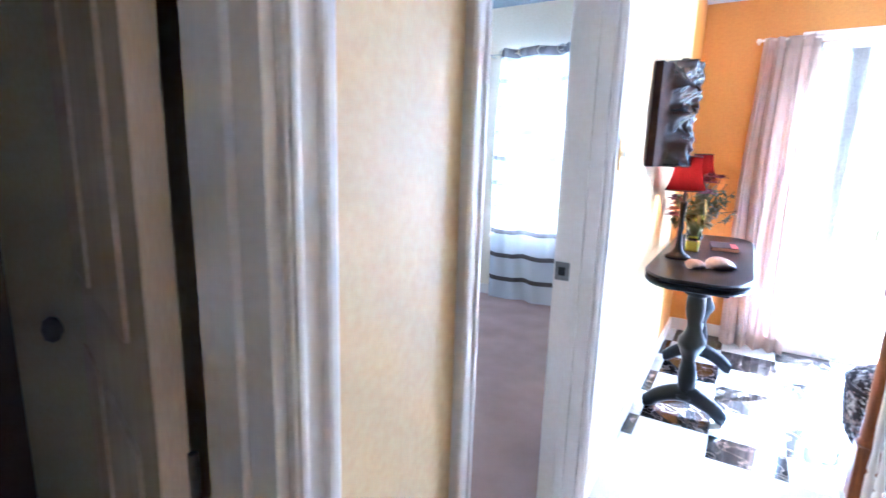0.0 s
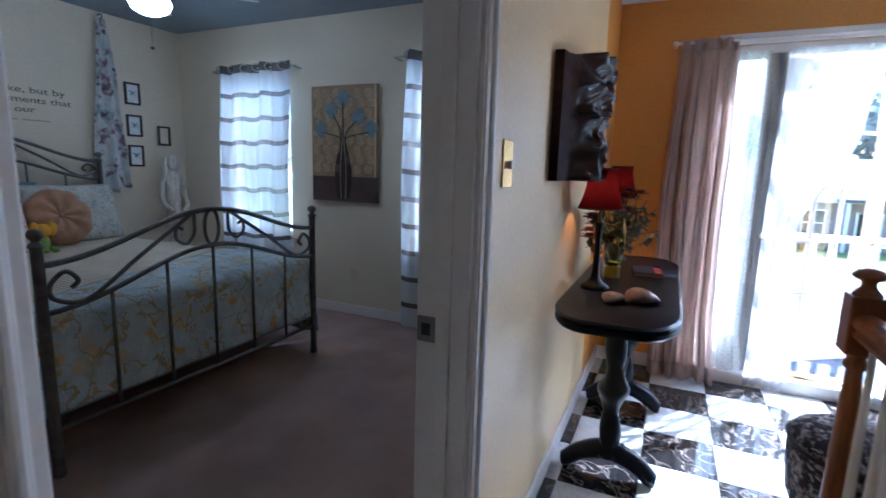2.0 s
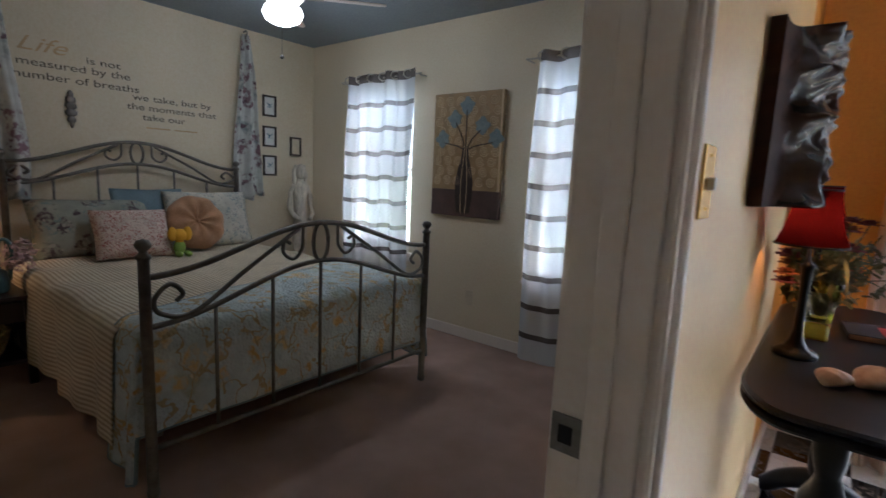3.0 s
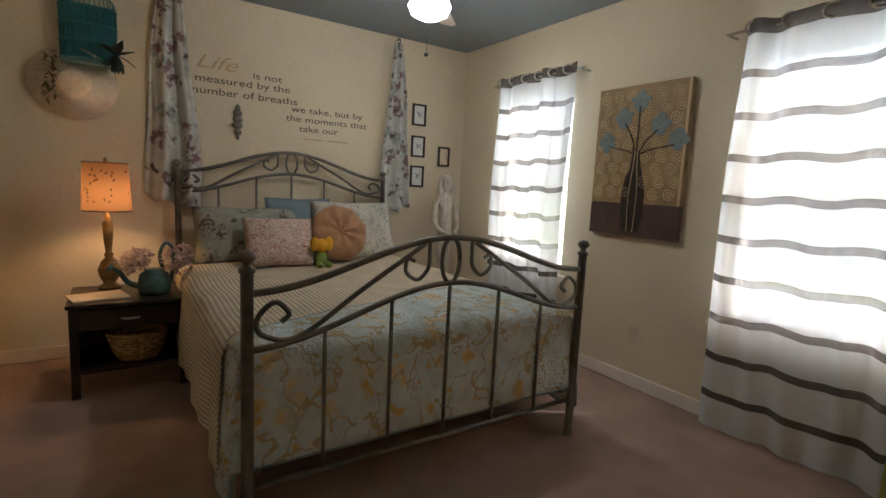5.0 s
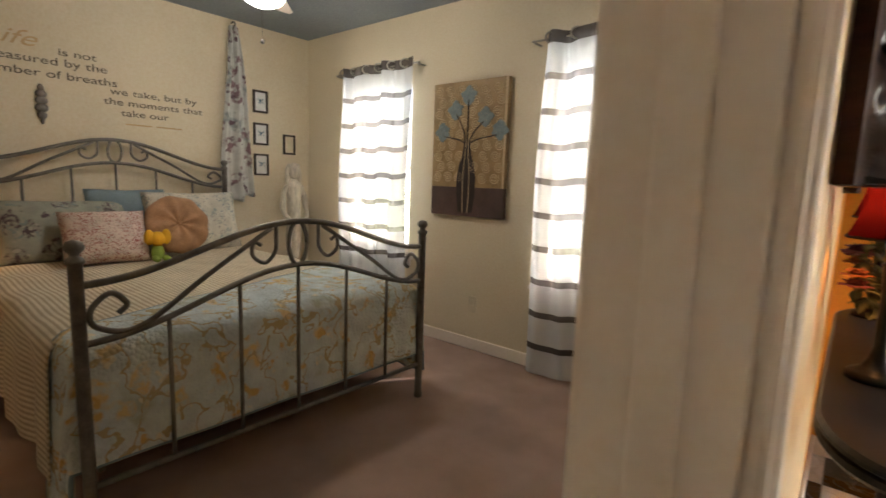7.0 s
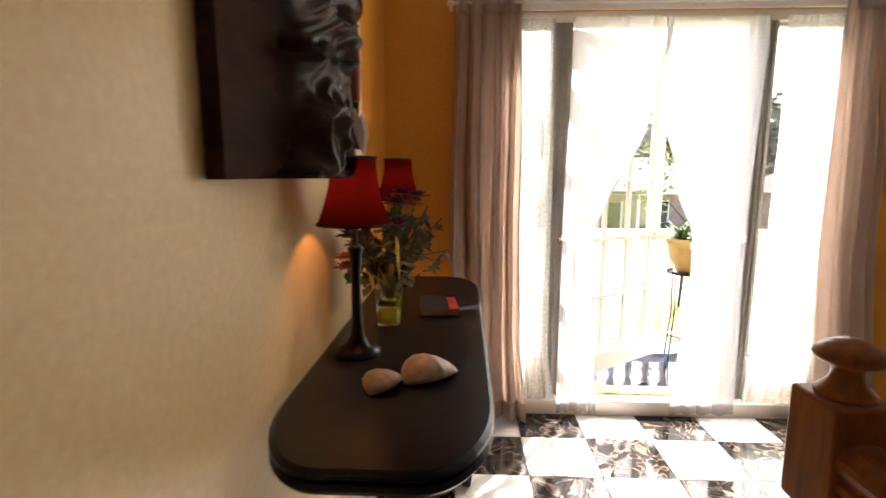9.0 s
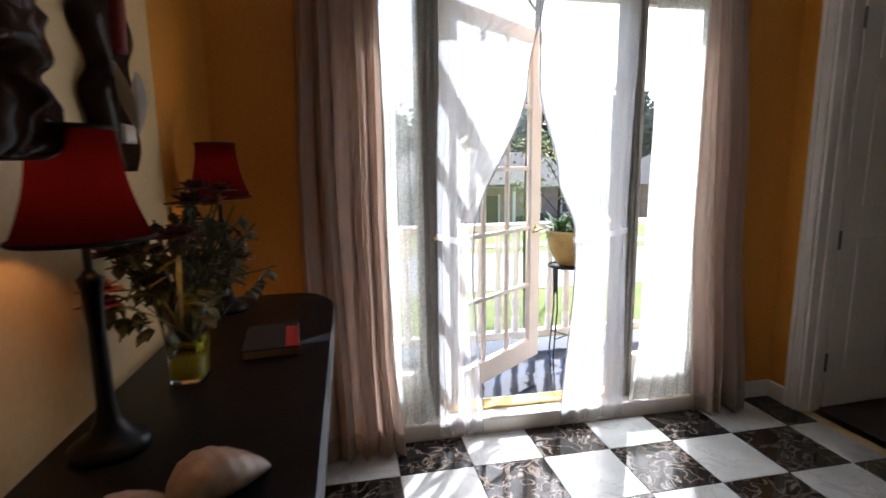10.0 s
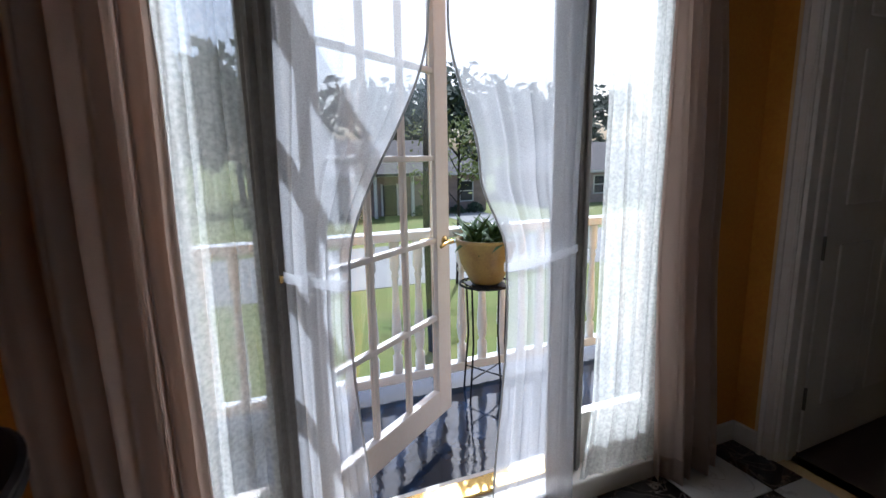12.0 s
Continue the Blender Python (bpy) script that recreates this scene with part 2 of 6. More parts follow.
# ---- structure ----
XW, YN, CH = -3.98, 2.5, 2.42        # bedroom's far wall, outer wall, ceiling
HX = -0.012                          # hall face of the bedroom wall
DY0, DY1 = -0.695, 0.133               # bedroom door opening
W1 = (-3.40, -2.64, 0.60, 1.99)      # bedroom windows: x0 x1 z0 z1
W2 = (-1.485, -0.505, 0.55, 1.97)
FD = (0.60, 2.22, 0.0, 1.975)         # french door with side lights
EX = 2.62                            # east wall
TY = 0.80                            # southern edge of the tiles

wall("wall_north_bedroom", (XW - 0.15, YN, -0.3), (HX - 0.06, YN + 0.16, CH + 0.1), [W1, W2], "x", M["bedwall"], "cream painted bedroom wall with two windows")
wall("wall_north_landing", (HX - 0.06, YN, -0.3), (EX + 0.06, YN + 0.16, CH + 0.1), [FD], "x", M["orange"], "orange painted wall with a french door")
wall("wall_north_east_room", (EX + 0.06, YN, -0.3), (6.0, YN + 0.16, CH + 0.1), [(3.55, 4.4, 0.62, 2.0)], "x", M["cream"], "cream painted wall with a window")
wall("wall_bedroom_west", (XW - 0.15, -0.96, -0.3), (XW, YN, CH + 0.1), [], "y", M["bedwall"], "cream painted bedroom wall behind the bed")
wall("wall_bedroom_south", (XW - 0.15, -0.985, -0.3), (HX - 0.12, -0.905, CH + 0.1), [], "x", M["bedwall"], "cream painted bedroom wall")
wall("wall_hall", (HX - 0.12, -3.2, -0.3), (HX, 1.95, CH + 0.1), [(DY0, DY1, 0.0, 2.04), (-1.89, -1.085, 0.0, 2.04)], "y", M["cream"], "pale yellow hall wall with two doorways")
wall("wall_landing_west", (HX - 0.12, 1.95, -0.3), (HX, YN, CH + 0.1), [], "y", M["orange"], "orange painted wall beside the french door")
wall("wall_east", (EX, -3.2, -0.3), (EX + 0.12, 2.41, CH + 0.1), [(1.55, 2.33, 0.0, 2.04)], "y", M["cream"], "pale yellow wall with a doorway")
wall("wall_landing_east", (EX, 2.41, -0.3), (EX + 0.12, YN, CH + 0.1), [], "y", M["orange"], "orange painted wall beside a doorway")
wall("wall_hall_south", (-1.2, -3.35, -3.0), (EX + 0.12, -3.2, CH + 0.1), [], "x", M["cream"], "pale yellow wall at the hall's end")
wall("wall_stairwell_east", (EX, -3.2, -3.0), (EX + 0.12, 0.55, -0.3), [], "y", M["cream"], "pale yellow stairwell wall")
wall("wall_stairwell_north", (0.80, 0.55, -3.0), (EX, 0.62, -0.25), [], "x", M["cream"], "pale yellow stairwell wall")
wall("wall_stairwell_west", (0.73, -3.2, -3.0), (0.80, 0.55, -0.25), [], "y", M["cream"], "pale yellow stairwell wall")
wall("wall_east_room_south", (EX + 0.12, -0.6, -0.3), (6.0, -0.5, CH + 0.1), [], "x", M["cream"], "cream painted wall")
wall("wall_east_room_east", (5.9, -0.5, -0.3), (6.0, YN, CH + 0.1), [], "y", M["cream"], "cream painted wall")
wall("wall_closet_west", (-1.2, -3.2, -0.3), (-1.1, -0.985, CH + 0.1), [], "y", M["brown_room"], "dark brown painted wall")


def slab(name, lo, hi, m, label, category):
    return tagged(part(name, boxes((lo, hi)), m), label, category, kind="structure")


slab("ceiling_bedroom", (XW - 0.1, -0.98, CH), (HX - 0.06, YN + 0.1, CH + 0.12), M["ceil_bed"], "blue-grey painted bedroom ceiling", "ceiling")
slab("ceiling_landing", (HX - 0.06, -3.3, 2.26), (EX + 0.06, YN + 0.1, 2.38), M["ceil"], "white painted landing ceiling", "ceiling")
slab("ceiling_east_room", (EX + 0.06, -0.55, CH), (5.95, YN + 0.1, CH + 0.12), M["ceil"], "white ceiling of the next room", "ceiling")
slab("ceiling_closet", (-1.15, -3.3, CH), (HX - 0.06, -0.98, CH + 0.12), M["ceil"], "white ceiling", "ceiling")
slab("floor_bedroom", (XW - 0.1, -0.98, -0.25), (HX - 0.08, YN + 0.05, 0.0), M["carpet"], "mauve-brown bedroom carpet", "carpet")
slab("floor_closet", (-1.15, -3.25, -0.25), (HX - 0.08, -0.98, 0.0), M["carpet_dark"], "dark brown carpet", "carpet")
slab("floor_hall", (HX - 0.08, -3.25, -0.25), (0.79, 0.55, 0.006), M["carpet_hall"], "pale hall carpet", "carpet")
slab("floor_landing_edge", (HX - 0.08, 0.55, -0.25), (EX + 0.06, TY, 0.006), M["carpet_hall"], "pale carpet beside the tiles", "carpet")
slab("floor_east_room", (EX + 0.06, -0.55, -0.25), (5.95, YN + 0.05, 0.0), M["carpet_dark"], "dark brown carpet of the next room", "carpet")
slab("floor_landing", (HX - 0.05, TY, -0.25), (EX + 0.06, YN + 0.05, -0.004), M["grout"], "landing floor bed under checkered tiles", "floor")
slab("floor_stairwell", (0.8, -3.25, -2.8), (EX, 0.55, -2.7), M["carpet_hall"], "pale carpet at the foot of the stairwell", "carpet")


# trim
def strip(name, lo, hi, label, m=None, bevel=0.006):
    return tagged(part(name, boxes((lo, hi), bevel=bevel), m or M["white"]), label, "trim", kind="structure")


BB = [((XW, YN - 0.016, 0), (HX - 0.12, YN, 0.085)), ((XW, -0.905, 0), (XW + 0.016, YN - 0.016, 0.085)), ((XW + 0.016, -0.905, 0), (HX - 0.12, -0.889, 0.085)),
      ((HX, DY1 + 0.056, 0), (HX + 0.014, YN, 0.09)), ((HX, -1.029, 0), (HX + 0.014, DY0 - 0.056, 0.09)), ((HX + 0.014, YN - 0.014, 0), (FD[0] - 0.06, YN, 0.09)),
      ((FD[1] + 0.06, YN - 0.014, 0), (EX, YN, 0.09)), ((EX - 0.014, 2.39, 0), (EX, YN - 0.014, 0.09)), ((EX - 0.014, 0.9, 0), (EX, 1.49, 0.09))]
for lo, hi in BB:
    strip("baseboard", lo, hi, "white painted baseboard along the wall")


def casing(xa, xb, y0, y1, top, label):
    """Moulded frame round a doorway in a wall that runs along y: lining, stops and casings on both faces."""
    for side, x, s in (("hall", xb, 1), ("room", xa, -1)):
        for a, b in ((y0 - 0.055, y0 + 0.004), (y1 - 0.004, y1 + 0.055)):
            bm = bmesh.new()
            outer = a < y0 - 0.01
            box(bm, (min(x, x + s * 0.012), a, 0), (max(x, x + s * 0.012), b, top + 0.055), 0.003)
            e = (a, a + 0.02) if outer else (b - 0.02, b)
            box(bm, (min(x, x + s * 0.022), e[0], 0), (max(x, x + s * 0.022), e[1], top + 0.0585), 0.006)
            i = (b - 0.016, b - 0.004) if outer else (a + 0.004, a + 0.016)
            box(bm, (min(x, x + s * 0.017), i[0], 0), (max(x, x + s * 0.017), i[1], top + 0.01), 0.004)
            tagged(part("trim", bm, M["white"]), label, "door frame", kind="structure")
        strip("trim", (min(x, x + s * 0.014), y0 + 0.005, top - 0.004), (max(x, x + s * 0.014), y1 - 0.005, top + 0.054), label)
    for a, b, st in ((y0, y0 + 0.018, 1), (y1 - 0.018, y1, -1)):
        bm = boxes(((xa, a, 0), (xb, b, top)), bevel=0.002)
        e = b if st > 0 else a
        box(bm, (xa + 0.045, min(e, e + st * 0.011), 0), (xa + 0.08, max(e, e + st * 0.011), top - 0.02), 0.003)
        tagged(part("trim", bm, M["white"]), label, "door frame", kind="structure")
    strip("trim", (xa, y0 + 0.018, top - 0.018), (xb, y1 - 0.018, top), label)


casing(HX - 0.12, HX, DY0, DY1, 2.04, "white moulded door casing of the bedroom doorway")
casing(HX - 0.12, HX, -1.89, -1.085, 2.04, "white moulded door casing in the hall")
casing(EX, EX + 0.12, 1.55, 2.33, 2.04, "white moulded door casing of the next room")

strike = thing("strike_plate", (HX - 0.10, DY1 - 0.018, 0.88), "dark bronze strike plate on the door jamb", "strike plate")
part("plate", boxes(((-0.024, -0.003, -0.03), (0.03, 0.0, 0.03)), bevel=0.001), M["iron"], strike)
part("latch_hole", boxes(((-0.012, -0.0045, -0.014), (0.010, -0.0032, 0.014))), M["darkwood"], strike)


def panel_door(name, hinge, angle, width, label, face=None):
    """Six-panel style door leaf, hinge at the origin, leaf along local +x."""
    face = face or M["white"]
    d = tagged(thing(name, hinge, label, "door", rz=angle), kind="structure")
    part("leaf", boxes(((0, -0.017, 0.012), (width, 0.017, 2.02)), bevel=0.002), face, d)
    for x0, x1 in ((0.1, width / 2 - 0.04), (width / 2 + 0.04, width - 0.1)):
        for z0, z1 in ((0.2, 0.85), (1.0, 1.55), (1.66, 1.9)):
            for s in (-1, 1):
                bm = bmesh.new()
                y0, y1 = sorted((s * 0.0165, s * 0.023))
                box(bm, (x0, y0, z0), (x1, y1, z1), 0.006)
                part("panel", bm, face, d)
    for z in (0.20, 0.80, 1.78):
        bm = bmesh.new()
        tube(bm, [(-0.006, -0.018, z), (-0.006, -0.018, z + 0.09)], 0.006, 8)
        part("hinge", bm, M["iron"], d)
    for s in (-1, 1):
        bm = bmesh.new()
        m = Matrix.Translation((width - 0.065, s * 0.017, 0.86)) @ Matrix.Rotation(-s * math.pi / 2, 4, "X")
        lathe(bm, [(0.028, 0), (0.028, 0.006), (0.012, 0.01), (0.012, 0.03), (0.024, 0.036), (0.028, 0.048), (0.02, 0.06), (0.002, 0.064)], n=14, m=m)
        part("knob", bm, M["iron"], d, "dark bronze knob", smooth=True)
    return d


# white door paint with the warm bounce light mixed into its colour
M["warm_lit_door"] = mat("white_door_warm_tinted", (0.74, 0.58, 0.44), 0.45, second=(0.64, 0.48, 0.35), scale=4, stretch=(4, 4, 0.4), bump=0.1)
panel_door("door_1", (EX + 0.125, 2.325, 0), 2, 0.74, "white panelled door standing open into the next room")
panel_door("door_2", (HX - 0.150, -1.125, 0), 164, 0.74, "white panelled hall door standing open, coloured tan for warm bounced light", M["warm_lit_door"])


# ---- cloth materials with print ----
def printed(name, base, spots, scale, spread, rough=0.9, fine=(0.3, 0.3, 0.3), fine_scale=0, quilt=0, vine=None):
    """Printed cotton: soft blossoms and sprigs over a ground colour, with quilting."""
    m = mat(name, base, rough, vary=0.15, scale=12, bump=0.3, grain=400, spec=0.1)
    nt = m.node_tree
    n, l = nt.nodes, nt.links
    b = n["Principled BSDF"]
    cur = b.inputs["Base Color"].links[0].from_socket
    tc = n.new("ShaderNodeTexCoord")
    warp = n.new("ShaderNodeTexNoise")
    warp.inputs["Scale"].default_value = scale * 1.7
    warp.inputs["Detail"].default_value = 3
    l.new(tc.outputs["Object"], warp.inputs["Vector"])
    add = n.new("ShaderNodeMix")
    add.data_type, add.blend_type = "RGBA", "LINEAR_LIGHT"
    add.inputs["Factor"].default_value = 0.10
    l.new(tc.outputs["Object"], add.inputs["A"])
    l.new(warp.outputs["Color"], add.inputs["B"])
    for k, (colour, size) in enumerate(zip(spots, spread)):
        v = n.new("ShaderNodeTexVoronoi")
        v.inputs["Scale"].default_value = scale * (1 + 0.37 * k)
        l.new(add.outputs["Result"], v.inputs["Vector"])
        r = n.new("ShaderNodeValToRGB")
        r.color_ramp.elements[0].position, r.color_ramp.elements[0].color = size * 0.7, (1, 1, 1, 1)
        r.color_ramp.elements[1].position, r.color_ramp.elements[1].color = size, (0, 0, 0, 1)
        l.new(v.outputs["Distance"], r.inputs[0])
        gate = n.new("ShaderNodeMath")
        gate.operation = "MULTIPLY"
        l.new(r.outputs[0], gate.inputs[0])
        nz = n.new("ShaderNodeTexNoise")
        nz.inputs["Scale"].default_value = scale * 5
        l.new(tc.outputs["Object"], nz.inputs["Vector"])
        rr = n.new("ShaderNodeMapRange")
        rr.inputs["From Min"].default_value, rr.inputs["From Max"].default_value = 0.38, 0.55
        l.new(nz.outputs["Fac"], rr.inputs[0])
        l.new(rr.outputs[0], gate.inputs[1])
        mx = n.new("ShaderNodeMix")
        mx.data_type = "RGBA"
        l.new(gate.outputs[0], mx.inputs["Factor"])
        l.new(cur, mx.inputs["A"])
        mx.inputs["B"].default_value = (*colour, 1)
        cur = mx.outputs["Result"]
    if vine:
        colour, vscale, width = vine
        vn = n.new("ShaderNodeTexNoise")
        vn.inputs["Scale"].default_value = vscale
        vn.inputs["Detail"].default_value = 2
        l.new(add.outputs["Result"], vn.inputs["Vector"])
        off = n.new("ShaderNodeMath")
        off.operation = "SUBTRACT"
        off.inputs[1].default_value = 0.5
        l.new(vn.outputs["Fac"], off.inputs[0])
        ab = n.new("ShaderNodeMath")
        ab.operation = "ABSOLUTE"
        l.new(off.outputs[0], ab.inputs[0])
        vr = n.new("ShaderNodeMapRange")
        vr.inputs["From Min"].default_value, vr.inputs["From Max"].default_value = width, width * 0.5
        l.new(ab.outputs[0], vr.inputs[0])
        vx = n.new("ShaderNodeMix")
        vx.data_type = "RGBA"
        l.new(vr.outputs[0], vx.inputs["Factor"])
        l.new(cur, vx.inputs["A"])
        vx.inputs["B"].default_value = (*colour, 1)
        cur = vx.outputs["Result"]
    l.new(cur, b.inputs["Base Color"])
    if quilt:
        q = n.new("ShaderNodeTexVoronoi")
        q.inputs["Scale"].default_value = quilt
        l.new(tc.outputs["Object"], q.inputs["Vector"])
        bp = n.new("ShaderNodeBump")
        bp.inputs["Strength"].default_value = 0.6
        bp.inputs["Distance"].default_value = 0.010
        bp.invert = True
        l.new(q.outputs["Distance"], bp.inputs["Height"])
        l.new(bp.outputs[0], b.inputs["Normal"])
    return m


M["quilt"] = printed("blue_floral_quilt", (0.55, 0.615, 0.618), [(0.42, 0.45, 0.38), (0.66, 0.50, 0.26), (0.58, 0.38, 0.16), (0.68, 0.62, 0.48)], 4.6, (0.34, 0.34, 0.26, 0.18), quilt=70, vine=((0.44, 0.36, 0.22), 5.0, 0.016))
M["swag"] = printed("grey_rose_print", (0.60, 0.61, 0.58), [(0.30, 0.33, 0.33), (0.24, 0.15, 0.17), (0.15, 0.10, 0.12)], 5.0, (0.40, 0.42, 0.28))
M["sham"] = printed("green_floral_print", (0.36, 0.37, 0.31), [(0.12, 0.09, 0.10), (0.24, 0.30, 0.29), (0.42, 0.40, 0.34)], 8, (0.45, 0.35, 0.3))
M["sham_white"] = printed("white_floral_print", (0.60, 0.57, 0.49), [(0.27, 0.32, 0.32), (0.36, 0.33, 0.30)], 14, (0.42, 0.35))
M["pinkprint"] = printed("pink_floral_print", (0.70, 0.58, 0.50), [(0.36, 0.09, 0.09), (0.26, 0.20, 0.13)], 24, (0.50, 0.36))
M["floral_dark"] = printed("dark_floral_upholstery", (0.035, 0.03, 0.032), [(0.45, 0.40, 0.36), (0.30, 0.20, 0.17), (0.5, 0.47, 0.45)], 13, (0.5, 0.4, 0.35))
M["bluecloth"] = mat("blue_grey_cotton", (0.20, 0.27, 0.31), 0.9, bump=0.3)
M["tanvelvet"] = mat("tan_velvet", (0.42, 0.23, 0.12), 0.8, vary=0.2, scale=15, bump=0.3)
M["cotton"] = mat("cream_cotton", (0.68, 0.60, 0.45), 0.9, bump=0.4, grain=200)
M["coverlet_line"] = mat("tan_cotton_stripe", (0.44, 0.36, 0.25), 0.9, bump=0.4, grain=200)
M["drape"] = cloth("blush_drape_cloth", (0.80, 0.68, 0.60), see=0.0, trans=0.68)
M["sheer"] = cloth("white_voile", (0.93, 0.93, 0.95), see=0.53, trans=0.8, weave=500)
M["lace"] = cloth("ivory_lace", (0.88, 0.88, 0.82), see=0.42, trans=0.65, weave=90)
M["panel"] = cloth("white_striped_voile", (0.72, 0.74, 0.77), see=0.025, trans=0.20, weave=400)
M["band"] = cloth("taupe_band_voile", (0.13, 0.115, 0.11), see=0.02, trans=0.36, weave=400)


# ---- windows ----
def sash_window(name, x0, x1, z0, z1, label):
    w = tagged(thing(name, ((x0 + x1) / 2, YN + 0.08, z0), label, "window"), kind="structure")
    hw, h = (x1 - x0) / 2, z1 - z0
    f = 0.04
    for lo, hi in (((-hw, -0.03, 0), (-hw + f, 0.06, h)), ((hw - f, -0.03, 0), (hw, 0.06, h)), ((-hw + f, -0.03, 0), (hw - f, 0.06, f)), ((-hw + f, -0.03, h - f), (hw - f, 0.06, h))):
        part("window_frame", boxes((lo, hi), bevel=0.003), M["white"], w)
    part("meeting_rail", boxes(((-hw + f, 0.0, h * 0.48), (hw - f, 0.04, h * 0.48 + 0.045)), bevel=0.003), M["white"], w)
    for a, b in ((f, h * 0.48), (h * 0.48 + 0.045, h - f)):
        p = part("pane", boxes(((-hw + f, 0.02, a), (hw - f, 0.024, b))), M["pane"], w)
        p.visible_shadow = False
    part("window_sill", boxes(((-hw - 0.05, -0.115, -0.025), (hw + 0.05, -0.03, 0.0)), bevel=0.004), M["white"], w)
    part("apron", boxes(((-hw - 0.03, -0.095, -0.075), (hw + 0.03, -0.08, -0.025)), bevel=0.003), M["white"], w)
    return w


M["slat"] = mat("white_blind_slat", (0.75, 0.74, 0.72), 0.5, bump=0.05)
for nm, W in (("window_1", W1), ("window_2", W2), ("window_3", (3.55, 4.4, 0.62, 2.0))):
    sash_window(nm, *W, "white painted sash window with a wooden sill")


def blind(x0, x1, z0, z1, tilt):
    b = thing("window_blind", ((x0 + x1) / 2, YN + 0.035, z1), "white slatted window blind, slats open", "blind", "window blinds")
    hw = (x1 - x0) / 2 - 0.045
    part("head_rail", boxes(((-hw, -0.012, -0.075), (hw, 0.012, -0.04)), bevel=0.003), M["slat"], b)
    bm = bmesh.new()
    z = -0.10
    while z > z0 - z1 + 0.06:
        m = Matrix.Translation((0, 0, z)) @ Matrix.Rotation(radians(tilt), 4, "X")
        box(bm, (-hw, -0.0125, -0.0006), (hw, 0.0125, 0.0006), m=m)
        z -= 0.022
    tagged(part("slats", bm, M["slat"], b), kind="stuff")
    part("bottom_rail", boxes(((-hw, -0.011, z0 - z1 + 0.042), (hw, 0.011, z0 - z1 + 0.056)), bevel=0.002), M["slat"], b)
    for x in (-hw * 0.6, hw * 0.6):
        bm = bmesh.new()
        tube(bm, [(x, -0.013, -0.05), (x, -0.013, z0 - z1 + 0.05)], 0.001, 4)
        part("cord", bm, M["slat"], b)


blind(*W1[:2], W1[2], W1[3], -22)
blind(*W2[:2], W2[2], W2[3], -22)
blind(3.55, 4.4, 0.62, 2.0, -40)


def striped_panel(x0, x1, top, bottom, seed):
    """Grommet curtain: white voile with taupe bands, on a thin rod."""
    rnd = random.Random(seed)
    c = thing("striped_curtain", ((x0 + x1) / 2, YN - 0.075, top), "sheer white curtain with taupe bands on metal rings", "curtain", "bedroom curtains")
    hw, H = (x1 - x0) / 2, top - bottom
    bm = bmesh.new()
    zs, mats = [0.0, -0.07], [1]
    z = -0.07
    pitch = 0.2035
    while True:
        for step, mi in ((pitch - 0.038, 0), (0.038, 1)):
            if z - step < -H:
                break
            z -= step
            zs.append(z)
            mats.append(mi)
        else:
            continue
        break
    zs.append(-H)
    mats.append(0)
    fine, fm = [], []
    for a, b, mi in zip(zs, zs[1:], mats):
        n = max(1, int((a - b) / 0.03))
        for j in range(n):
            fine.append(a + (b - a) * j / n)
            fm.append(mi)
    fine.append(-H)
    nu = 96
    ph = rnd.random() * 6

    def f(i, zz):
        u = i / nu
        amp = 0.014 + 0.008 * math.sin(u * 9 + ph)
        y = amp * math.sin(u * 2 * math.pi * 5.5 + ph) + 0.006 * math.sin(u * 47 + zz * 5) - 0.02
        sag = 0.005 * math.sin(u * 2 * math.pi * 3 + ph) + 0.02 * u * (-zz / H) * math.sin(ph)
        y += (0.085 - y) * max(0.0, 1 - u / 0.035)
        return Vector((-hw + 2 * hw * u + 0.012 * math.sin(zz * 3 + ph), y - 0.03 * (-zz / H), zz + sag + 0.003 * math.sin(u * 21)))
    vv = [[bm.verts.new(f(i, zz)) for i in range(nu + 1)] for zz in fine]
    for j in range(len(fine) - 1):
        for i in range(nu):
            fc = bm.faces.new((vv[j][i], vv[j][i + 1], vv[j + 1][i + 1], vv[j + 1][i]))
            fc.material_index = fm[j]
    part("fabric", bm, [M["panel"], M["band"]], c, smooth=True)
    bm = bmesh.new()
    tube(bm, [(-hw - 0.06, 0, -0.035), (hw + 0.05, 0, -0.035)], 0.006, 8)
    part("rod", bm, M["steel"], c)
    for s in (-1, 1):
        part("bracket", boxes(((s * (hw + 0.04) - 0.006, -0.006, -0.05), (s * (hw + 0.04) + 0.006, 0.075, -0.041)), bevel=0.002), M["steel"], c)
    for i in range(6):
        x = -hw + 2 * hw * (i + 0.5) / 6
        bm = bmesh.new()
        pts = [(x + 0.029 * math.cos(a), -0.024 + 0.02 * math.cos(a), -0.033 + 0.031 * math.sin(a)) for a in [2 * math.pi * j / 16 for j in range(17)]]
        tube(bm, pts, 0.006, 6)
        part("ring", bm, M["steel"], c, smooth=True)
    return c


striped_panel(-3.40, -2.555, 2.075, 0.28, 3)
striped_panel(-1.515, -0.56, 2.075, 0.02, 8)

